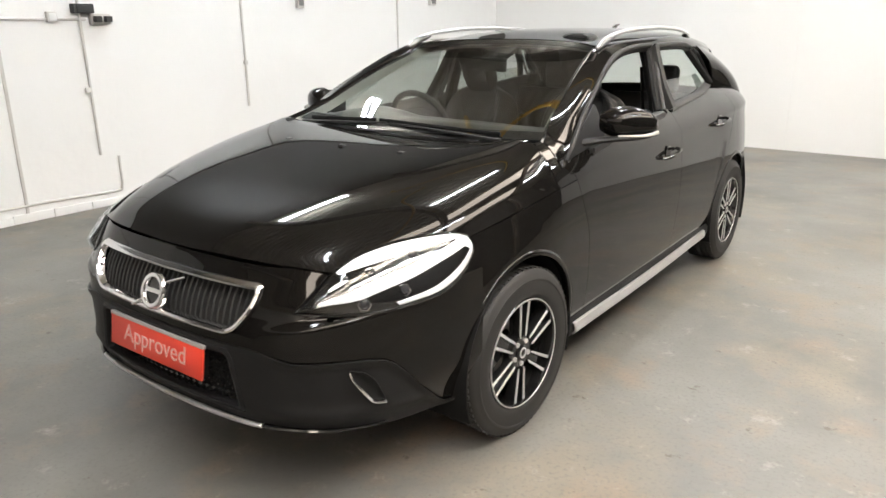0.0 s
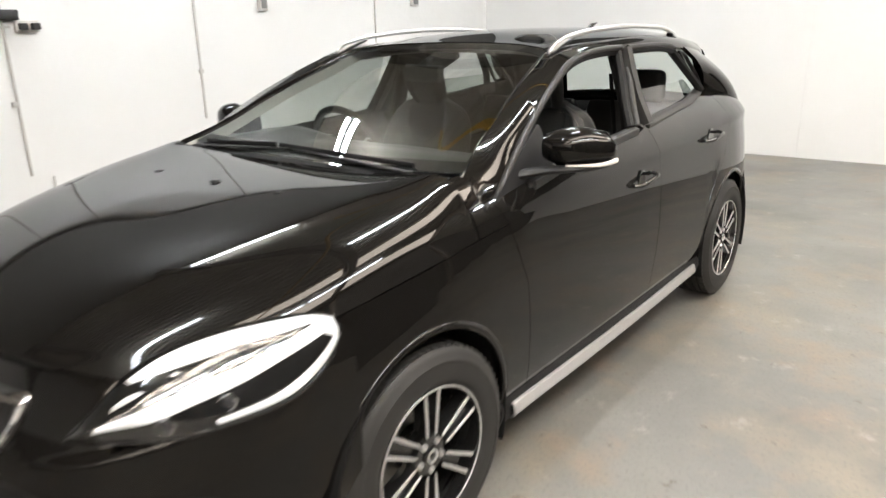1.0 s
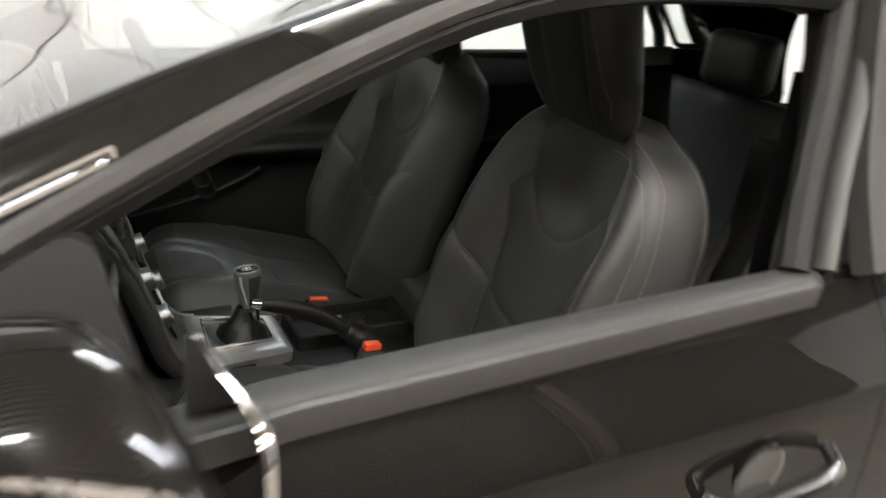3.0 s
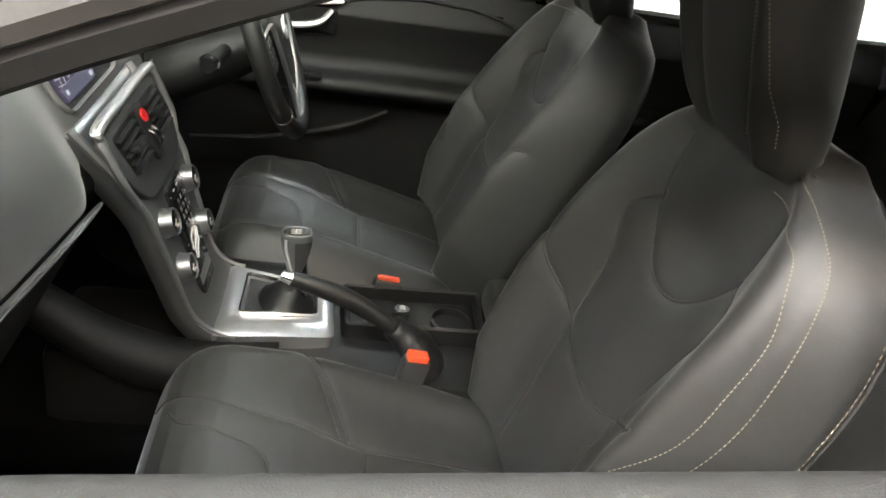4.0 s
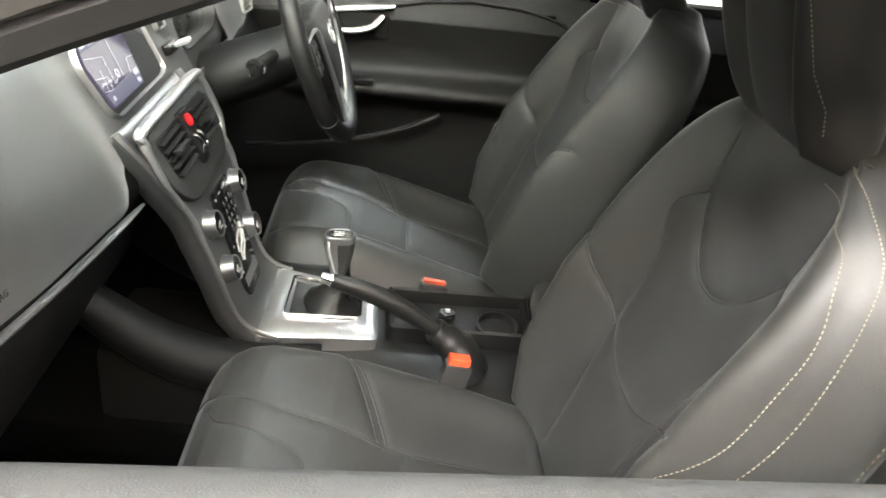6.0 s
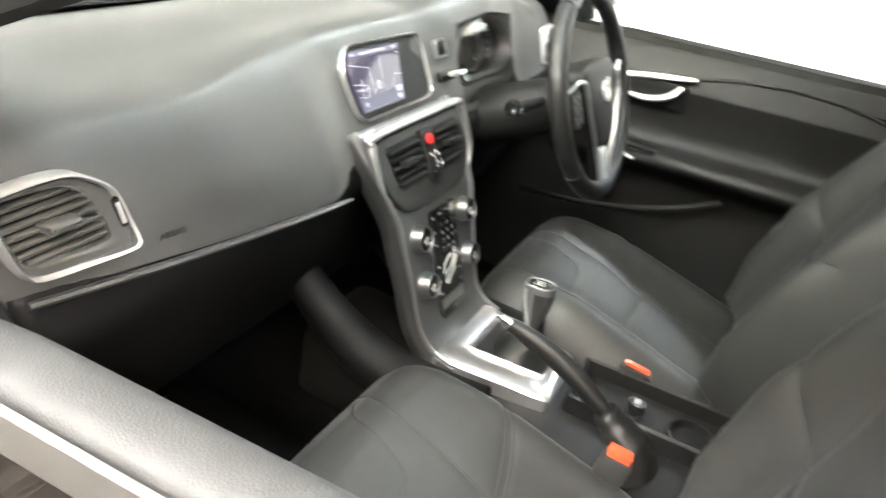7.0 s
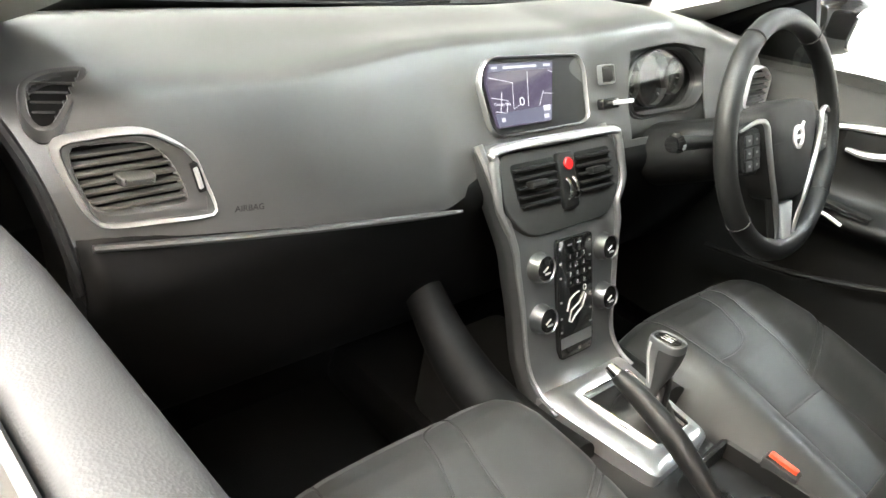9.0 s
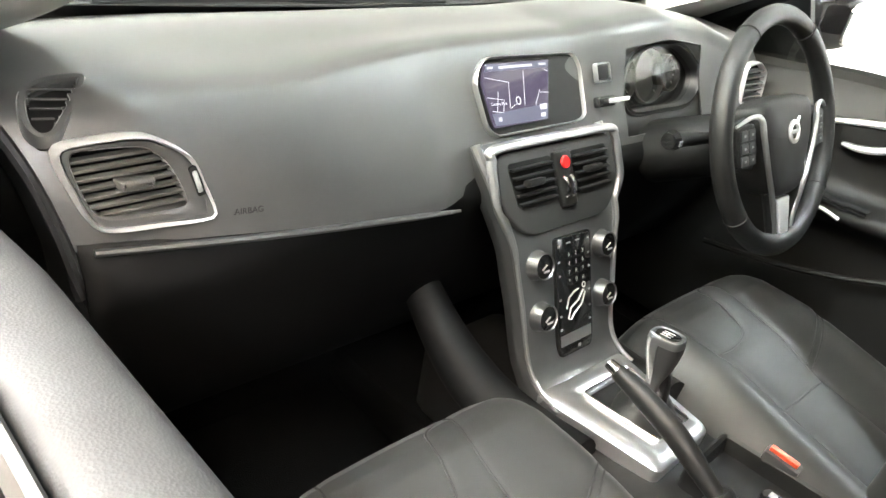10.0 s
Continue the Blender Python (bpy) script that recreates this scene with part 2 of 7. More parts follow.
def part(name, data, material, parent=None, label="", thick=0.0, sharp=38, offset=-1.0, split=True):
    """Links a mesh or bmesh as one object under its parent."""
    if isinstance(data, bmesh.types.BMesh):
        me = bpy.data.meshes.new(name)
        bmesh.ops.recalc_face_normals(data, faces=data.faces)
        data.to_mesh(me)
        data.free()
    else:
        me = data
    me.materials.append(material)
    me.shade_smooth()
    me.set_sharp_from_angle(angle=radians(sharp))
    ob = new(name, me)
    if parent is not None:
        ob.parent = parent
    if label:
        ob["label"] = label
    if thick:
        s = ob.modifiers.new("thickness", "SOLIDIFY")
        s.thickness, s.offset = thick, offset
        if split:
            e = ob.modifiers.new("hard_rims", "EDGE_SPLIT")
            e.split_angle = radians(45)
    return ob


def empty(name, parent=None, at=(0, 0, 0)):
    e = new(name)
    e.location = at
    if parent is not None:
        e.parent = parent
    return e


def box(bm, lo, hi, bevel=0.0, m=None, seg=2):
    r = bmesh.ops.create_cube(bm, size=1)
    lo, hi = Vector(lo), Vector(hi)
    for v in r["verts"]:
        v.co = Vector([(a + b) / 2 + c * (b - a) for a, b, c in zip(lo, hi, v.co)])
    vs = r["verts"]
    if bevel:
        es = list({e for v in vs for e in v.link_edges})
        r2 = bmesh.ops.bevel(bm, geom=es, offset=bevel, segments=seg, profile=0.6, affect="EDGES")
        vs = list({v for f in r2["faces"] for v in f.verts} | {v for v in vs if v.is_valid})
    if m is not None:
        for v in vs:
            v.co = m @ v.co
    return vs


def boxm(lo, hi, bevel=0.0, m=None, seg=2):
    bm = bmesh.new()
    box(bm, lo, hi, bevel, m, seg)
    return bm


def basis(o, x, y):
    """A pose with its x and y axes along two directions."""
    x = Vector(x).normalized()
    y = Vector(y)
    y = (y - x * y.dot(x)).normalized()
    z = x.cross(y)
    m = Matrix.Identity(4)
    for i, a in enumerate((x, y, z)):
        for j in range(3):
            m[j][i] = a[j]
    m.translation = Vector(o)
    return m


def rpoly(pts, r, n=5):
    """A closed outline with rounded corners; r is one radius or one for each corner."""
    P = [Vector(p) for p in pts]
    out = []
    for i, p in enumerate(P):
        a, b = P[i - 1], P[(i + 1) % len(P)]
        rr = r[i] if isinstance(r, (list, tuple)) else r
        da, db = (a - p), (b - p)
        d = min(rr, da.length * 0.48, db.length * 0.48)
        p0, p1 = p + da.normalized() * d, p + db.normalized() * d
        for k in range(n + 1):
            t = k / n
            out.append((p0 * (1 - t) ** 2 + p * 2 * t * (1 - t) + p1 * t * t))
    return [(q.x, q.y) for q in out]


def inset(pts, d):
    P = np.asarray(pts, float)
    t = np.roll(P, -1, 0) - np.roll(P, 1, 0)
    t /= np.linalg.norm(t, axis=1)[:, None] + 1e-9
    area = np.sum(P[:, 0] * np.roll(P[:, 1], -1) - np.roll(P[:, 0], -1) * P[:, 1])
    nrm = np.stack([-t[:, 1], t[:, 0]], 1) * (1 if area > 0 else -1)
    return P + nrm * d


def plate(bm, pts, z0, z1, m=None, bevel=0.0):
    """A slab with the outline pts, from z0 to z1, its upper rim eased by bevel."""
    rings = [(np.asarray(pts, float), z0)]
    if bevel:
        rings += [(np.asarray(pts, float), z1 - bevel), (inset(pts, bevel * 0.35), z1 - bevel * 0.35), (inset(pts, bevel), z1)]
    else:
        rings.append((np.asarray(pts, float), z1))
    vs = []
    for P, z in rings:
        vs.append([bm.verts.new((m or Matrix()) @ Vector((p[0], p[1], z))) for p in P])
    n = len(pts)
    for a, b in zip(vs, vs[1:]):
        for i in range(n):
            bm.faces.new((a[i], a[(i + 1) % n], b[(i + 1) % n], b[i]))
    bm.faces.new(vs[-1])
    bm.faces.new(vs[0][::-1])


def platem(pts, z0, z1, m=None, bevel=0.0):
    bm = bmesh.new()
    plate(bm, pts, z0, z1, m, bevel)
    return bm


def ringm(pts, w, z0, z1, m=None, rnd=0.3, bm=None, inner=None, warp=None):
    """A frame along the outline pts, w wide inwards, from z0 to z1, with a rounded crown."""
    bm = bm or bmesh.new()
    P = np.asarray(pts, float)
    I = np.asarray(inner, float) if inner is not None else inset(pts, w)
    d = (z1 - z0) * rnd
    rows = [(P, z0), (P, z1 - d), (P * 0.82 + I * 0.18, z1 - d * 0.2), (P * 0.5 + I * 0.5, z1), (P * 0.18 + I * 0.82, z1 - d * 0.2), (I, z1 - d), (I, z0)]
    vs = []
    for Q, z in rows:
        ring = []
        for q in Q:
            co = Vector((q[0], q[1], z))
            if warp:
                co = warp(co)
            ring.append(bm.verts.new((m or Matrix()) @ co))
        vs.append(ring)
    n = len(P)
    for k in range(len(vs)):
        a, b = vs[k], vs[(k + 1) % len(vs)]
        for i in range(n):
            bm.faces.new((a[i], a[(i + 1) % n], b[(i + 1) % n], b[i]))
    return bm


def sweep(path, rad, seg=10, closed=False, bm=None, flat=1.0, up=(0, 0, 1), caps=True):
    """A tube along path; rad is one radius or one for each point; flat squeezes it along the second axis."""
    bm = bm or bmesh.new()
    P = [Vector(p) for p in path]
    n = len(P)
    rings = []
    upv = Vector(up)
    for i in range(n):
        a = P[i - 1] if (closed or i) else P[i]
        b = P[(i + 1) % n] if (closed or i < n - 1) else P[i]
        t = (b - a).normalized()
        s = t.cross(upv)
        if s.length < 1e-4:
            s = t.cross(Vector((1, 0, 0)))
        s.normalize()
        w = s.cross(t)
        r = rad[i] if hasattr(rad, "__len__") else rad
        rings.append([bm.verts.new(P[i] + s * (r * math.cos(2 * math.pi * k / seg)) + w * (r * flat * math.sin(2 * math.pi * k / seg))) for k in range(seg)])
    for i in range(n if closed else n - 1):
        a, b = rings[i], rings[(i + 1) % n]
        for k in range(seg):
            bm.faces.new((a[k], a[(k + 1) % seg], b[(k + 1) % seg], b[k]))
    if caps and not closed:
        bm.faces.new(rings[0][::-1])
        bm.faces.new(rings[-1])
    return bm


def lathe(profile, seg, m=None, bm=None):
    """Turns (radius, height) pairs about the local z axis."""
    bm = bm or bmesh.new()
    rings = []
    for r, z in profile:
        if r < 1e-5:
            rings.append([bm.verts.new((m or Matrix()) @ Vector((0, 0, z)))])
        else:
            rings.append([bm.verts.new((m or Matrix()) @ Vector((r * math.cos(2 * math.pi * k / seg), r * math.sin(2 * math.pi * k / seg), z))) for k in range(seg)])
    for a, b in zip(rings, rings[1:]):
        for k in range(seg):
            k2 = (k + 1) % seg
            if len(a) == 1 and len(b) == 1:
                continue
            if len(a) == 1:
                bm.faces.new((a[0], b[k2], b[k]))
            elif len(b) == 1:
                bm.faces.new((a[k], a[k2], b[0]))
            else:
                bm.faces.new((a[k], a[k2], b[k2], b[k]))
    return bm


def interp(x, pairs):
    return float(np.interp(x, [p[0] for p in pairs], [p[1] for p in pairs]))


def soft(x, pairs):
    """Like interp, but smoothed."""
    xs = [p[0] for p in pairs]
    ys = [p[1] for p in pairs]
    lo, hi = xs[0], xs[-1]
    x = min(max(x, lo), hi)
    d = (hi - lo) * 0.02
    return float(np.mean([np.interp(min(max(x + k * d, lo), hi), xs, ys) for k in (-2, -1, 0, 1, 2)]))


def words(text, size, m, material, parent=None, name="lettering", depth=0.0006, align="CENTER"):
    c = bpy.data.curves.new(name, "FONT")
    c.body, c.size, c.extrude, c.align_x, c.align_y = text, size, depth, align, "CENTER"
    tmp = bpy.data.objects.new(name, c)
    scene.collection.objects.link(tmp)
    me = bpy.data.meshes.new_from_object(tmp.evaluated_get(bpy.context.evaluated_depsgraph_get()))
    bpy.data.objects.remove(tmp)
    bpy.data.curves.remove(c)
    me.transform(m)
    me.materials.clear()
    return part(name, me, material, parent)


# ---- the hall ----
X0, X1, Y0, Y1, H = -3.95, 5.2, -7.5, 7.40, 4.3


def slab(name, lo, hi, material, label, category):
    ob = part(name, boxm(lo, hi), material)
    return tagged(ob, label, category, kind="structure")


slab("floor", (X0 - 0.2, Y0 - 0.2, -0.2), (X1 + 0.2, Y1 + 0.2, 0), FLOOR, "worn grey painted concrete floor with rusty stains and chips", "floor")
slab("wall_west", (X0 - 0.2, Y0 - 0.2, 0), (X0, Y1 + 0.2, H), WALL, "white painted rough block wall with conduits", "wall")
slab("wall_north", (X0, Y1, 0), (X1, Y1 + 0.2, H), WALL, "plain white painted wall behind the car", "wall")
slab("wall_east", (X1, Y0 - 0.2, 0), (X1 + 0.2, Y1 + 0.2, H), DARKSHEET, "dark sheet metal wall of the hall", "wall")
slab("wall_south", (X0, Y0 - 0.2, 0), (X1, Y0, 2.2), DARKSHEET, "dark sheet metal wall of the hall", "wall")
# never in view: added in white to throw light onto the dash top
slab("wall_upper_south", (X0, Y0 - 0.2, 2.2), (X1, Y0, H), WALL, "unseen white upper wall, added to brighten the dash top", "wall")

# dark sheeting on the walls above the white paint
ZT, ZN = 2.65, 3.6
for nm, lo, hi in (("wall_upper_west", (X0, Y0, ZT), (X0 + 0.04, Y1, H)), ("wall_upper_north", (X0 + 0.04, Y1 - 0.04, ZN), (X1, Y1, H))):
    slab(nm, lo, hi, GREYSHEET, "grey metal sheeting above the white painted wall", "wall")

# corrugated roof lining in one sheet
xs = np.linspace(X0 - 0.1, X1 + 0.1, 420)
zz = H + 0.02 * np.clip(1.8 * np.sin(xs * 2 * math.pi / 0.23), -1, 1)
G = np.stack([np.stack([xs, np.full_like(xs, y), zz], 1) for y in (Y0 - 0.1, 0, Y1 + 0.1)])
tagged(part("ceiling", grid_mesh("ceiling", G), SHEETMETAL, thick=0.01, offset=1.0, sharp=60), "dull corrugated metal roof sheet on steel beams", "ceiling", kind="structure")


def beam(y):
    e = empty("roof_beam", at=(0, y, H - 0.03))
    for nm, lo, hi in (("top_flange", (X0, -0.07, -0.02), (X1, 0.07, -0.002)), ("web", (X0, -0.008, -0.26), (X1, 0.008, -0.02)), ("bottom_flange", (X0, -0.07, -0.28), (X1, 0.07, -0.26))):
        part(nm, boxm(lo, hi, 0.003), STEEL, e)
    return tagged(e, "brown painted steel roof beam across the hall", "beam", "roof beams")


b0 = beam(-5.6)
for y in (-2.4, 0.9, 4.2):
    copy_thing(b0, pose(0, y, H - 0.03))


def batten_lamp(x, y):
    e = empty("ceiling_lamp", at=(x, y, H - 0.36))
    part("lamp_body", boxm((-0.018, -0.75, -0.01), (0.018, 0.75, 0.05), 0.006), LAMPBODY, e)
    for dx in (-0.042, 0.042):
        part("tube", sweep([(dx, -0.72, 0.0), (dx, 0.72, 0.0)], 0.018, 10), TUBE, e, "glowing white fluorescent tube")
    for dy in (-0.735, 0.735):
        part("tube_holder", boxm((-0.066, dy - 0.015, -0.022), (0.066, dy + 0.015, 0.022), 0.004), LAMPBODY, e)
    for dy in (-0.5, 0.5):
        part("hanger", sweep([(0, dy, 0.06), (0, dy, 0.345)], 0.004, 6), STEEL, e)
    return tagged(e, "white twin-tube fluorescent batten lamp hung below the roof", "ceiling lamp", "ceiling lamps")


# glowing strips between the beams, unseen, added for bright reflections and cabin light
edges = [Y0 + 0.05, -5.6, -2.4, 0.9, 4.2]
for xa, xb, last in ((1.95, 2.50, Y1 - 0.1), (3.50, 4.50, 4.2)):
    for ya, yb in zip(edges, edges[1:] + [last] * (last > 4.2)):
        tagged(part("rooflight", boxm((xa, ya + 0.09, H - 0.045), (xb, yb - 0.09, H - 0.018), 0.004), ROOFGLOW), "glowing strip under the roof, unseen, added for reflections and light", "rooflight", "rooflights")

# the close row at x = 3.05 is added, out of view, to light the cabin
l0 = batten_lamp(3.05, 0.8)
# (-1.4, 5.0) is another unseen lamp, added to brighten the north wall
for x, y in ((0.6, -1.7), (3.05, -2.4), (3.05, -0.8), (-3.2, 1.7), (0.6, 1.7), (-1.4, 5.0), (0.6, 5.0), (3.05, 5.0)):
    copy_thing(l0, pose(x, y, H - 0.36))

# yellow air hose slung under the roof
hp = spline([(3.4, -3.2, H), (3.0, -2.2, H - 0.55), (2.0, -0.9, H - 0.85), (0.6, 0.5, H - 0.75), (-0.6, 1.2, H - 0.45), (-1.2, 2.2, H)], 40)
tagged(part("air_hose", sweep(hp, 0.025, 8), YELLOW), "yellow flexible air hose slung under the roof", "hose")
hp = spline([(1.1, 2.9, H), (0.3, 2.7, H - 0.5), (-0.8, 2.3, H - 0.75), (-1.7, 2.0, H - 0.5), (-2.4, 2.6, H)], 30)
tagged(part("air_hose", sweep(hp, 0.025, 8), YELLOW), "yellow flexible air hose slung under the roof", "hose")


# steel columns along the east wall
def column(y):
    e = empty("steel_column", at=(X1 - 0.14, y, 0))
    part("web", boxm((-0.10, -0.006, 0.0), (0.10, 0.006, H - 0.35)), STEEL, e)
    for dx in (-0.10, 0.10):
        part("flange", boxm((dx - 0.008, -0.07, 0.0), (dx + 0.008, 0.07, H - 0.35), 0.002), STEEL, e)
    part("base_plate", boxm((-0.14, -0.11, 0.0), (0.135, 0.11, 0.015), 0.003), STEEL, e)
    return tagged(e, "brown painted steel column standing at the wall", "column", "steel columns")


c0 = column(-5.6)
for y in (-2.4, 0.9, 4.2):
    copy_thing(c0, pose(X1 - 0.14, y, 0))

# wall services on the west wall
def conduit_run(pts, r, label):
    ob = part("cable_conduit", sweep([(X0 + r, y, z) for y, z in pts], r, 8, up=(1, 0, 0)), CONDUIT)
    return tagged(ob, label, "conduit")


conduit_run([(1.04, 2.94), (1.06, 0.45)], 0.012, "thin white vertical cable conduit on the wall")
conduit_run([(2.69, 2.94), (2.69, 0.72)], 0.012, "thin white vertical cable conduit on the wall")
conduit_run([(1.222, 0.42), (1.22, 0.20)], 0.010, "short white cable drop on the wall")
conduit_run([(5.1, 2.94), (5.1, 1.2)], 0.010, "thin white vertical cable conduit on the wall")
conduit_run(spline([(-3.5, 0.13), (-1.5, 0.14), (0.19, 0.133), (0.63, 0.132), (1.15, 0.115), (1.21, 0.15), (1.22, 0.22)], 30), 0.011, "white cable trunking sagging low along the wall")
conduit_run([(-3.0, 1.57), (1.1, 1.562)], 0.010, "thin horizontal cable conduit on the wall")


def wall_box(y, z, sy, sz, d, material, label, cat, knob=None):
    e = empty(cat.replace(" ", "_"), at=(X0, y, z))
    part("housing", boxm((0.0, -sy / 2, -sz / 2), (d, sy / 2, sz / 2), 0.008), material, e)
    part("face", boxm((d, -sy * 0.36, -sz * 0.36), (d + 0.008, sy * 0.36, sz * 0.36), 0.003), knob or LAMPBODY, e)
    return tagged(e, label, cat)


ws_ = wall_box(1.215, 1.563, 0.17, 0.085, 0.045, CONDUIT, "white twin socket box with black plugs on the wall", "wall socket", CONDUIT)
for dy in (-0.045, 0.045):
    part("plug", boxm((0.05, dy - 0.028, -0.024), (0.10, dy + 0.028, 0.024), 0.008), BLACKBOX, ws_, "black plug")
wall_box(1.07, 1.645, 0.17, 0.075, 0.07, BLACKBOX, "black cable connector box on the wall", "cable box", BLACKBOX)
wall_box(0.82, 1.58, 0.08, 0.08, 0.04, CONDUIT, "small white conduit junction on the wall", "junction box")
wall_box(3.46, 1.76, 0.09, 0.16, 0.05, CONDUIT, "white switch box on the wall", "switch box", GREYPRINT)
wall_box(5.80, 1.82, 0.12, 0.16, 0.05, CONDUIT, "white switch box on the wall", "switch box", GREYPRINT)
for y, z, lab in ((2.69, 1.15, "white conduit clip on the wall"), (1.03, 1.0, "rusty conduit clip on the wall")):
    tagged(part("conduit_clip", boxm((X0, y - 0.02, z - 0.02), (X0 + 0.03, y + 0.02, z + 0.02), 0.006), CONDUIT), lab, "clip")
# vertical joint in the wall and its rough foot
tagged(part("wall_joint", boxm((X0, 0.380, 0.06), (X0 + 0.012, 0.405, 2.94), 0.004), CONDUIT), "narrow pale vertical strip over a wall joint", "wall strip")
bm = bmesh.new()
rng = random.Random(4)
for k in range(46):
    y = Y0 + 0.02 + k * (Y1 - Y0 - 0.04) / 46
    box(bm, (X0, y, 0.0), (X0 + 0.016 + 0.008 * rng.random(), y + (Y1 - Y0) / 46 - 0.004, 0.05 + 0.035 * rng.random()), 0.004)
tagged(part("baseboard", bm, WALL), "uneven white painted foot of the wall", "baseboard", kind="structure")
tagged(part("wall_joint", boxm((0.235, Y1 - 0.006, 0.0), (0.255, Y1, 2.94), 0.002), WALL), "faint vertical joint strip in the white wall", "wall strip")

# ---- the car: body shape ----
# x to the car's left, y towards its tail from the front axle, z up
car = tagged(empty("car"), "glossy black five-door hatchback with roof rails parked on the concrete", "car")
WB, RT = 2.647, 0.326
PLAN = np.array([(0, -.955), (.25, -.945), (.45, -.915), (.60, -.845), (.70, -.745), (.765, -.63), (.815, -.49), (.852, -.33), (.876, -.12), (.886, .10), (.876, .50)])
PLANC = spline(PLAN, 200)


def width_at(y):
    return soft(y, [(-.9, .50), (-.845, .60), (-.745, .70), (-.63, .765), (-.49, .815), (-.33, .852), (-.12, .876), (.10, .886), (.5, .874), (1.2, .874), (2.1, .874), (2.6, .888), (2.9, .872), (3.1, .83), (3.25, .76), (3.4, .60)])


def shoulder(y):
    return soft(y, [(-.8, .78), (-.3, .839), (0, .876), (.25, .905), (.6, .925), (1.0, .935), (1.6, .945), (2.4, .975), (3.3, 1.0)])


def belt(y):
    return interp(y, [(.3, .985), (.46, .990), (.9, 1.035), (1.5, 1.066), (1.66, 1.070), (2.3, 1.105), (2.71, 1.15), (3.3, 1.2)])


def side_x(y, z):
    """Half width of the body at y and height z."""
    zs = shoulder(y)
    w = width_at(y)
    inn = soft(min(z, zs), [(.2, .055), (.28, .040), (.36, .018), (.5, .004), (.62, 0), (.74, .004), (.84, .014), (.95, .030)])
    f = min(1, max(0, (z - .58) / max(.05, zs - .58)))
    x = w - inn - interp(y, [(-.5, .032), (-.3, .030), (0, .018), (.3, .006), (.5, 0)]) * f * f * (3 - 2 * f)
    if z > zs:
        h = z - zs
        x -= h * interp(y, [(.3, .45), (1.5, .45), (2.7, .60)]) + h * h * interp(y, [(.3, 2.5), (1.5, 1.9), (2.7, 4.0)])
    return x


def panel(yl, yr, zlo, zhi, nu, nv, sgn=1, off=0.0, cosine=False):
    """A body side panel between two edges y(z) and two edges z(y)."""
    G = np.zeros((nu, nv, 3))
    for i in range(nu):
        s = i / (nu - 1)
        for j in range(nv):
            t = j / (nv - 1)
            y = yl(.6) * (1 - s) + yr(.6) * s
            for _ in range(5):
                a, c, b = zlo(y), shoulder(y), zhi(y)
                if a < c < b - .01:
                    z = a + (c - a) * t / .6 if t < .6 else c + (b - c) * (t - .6) / .4
                else:
                    z = a * (1 - t) + b * t
                y = yl(z) * (1 - s) + yr(z) * s
            G[i, j] = (sgn * (side_x(y, z) + off), y, z)
    return G


def arch(y0, r):
    """Lower edge of a panel round a wheel."""
    def f(y):
        d = r * r - (y - y0) ** 2
        return RT + math.sqrt(d) if d > 0 else 0
    return f


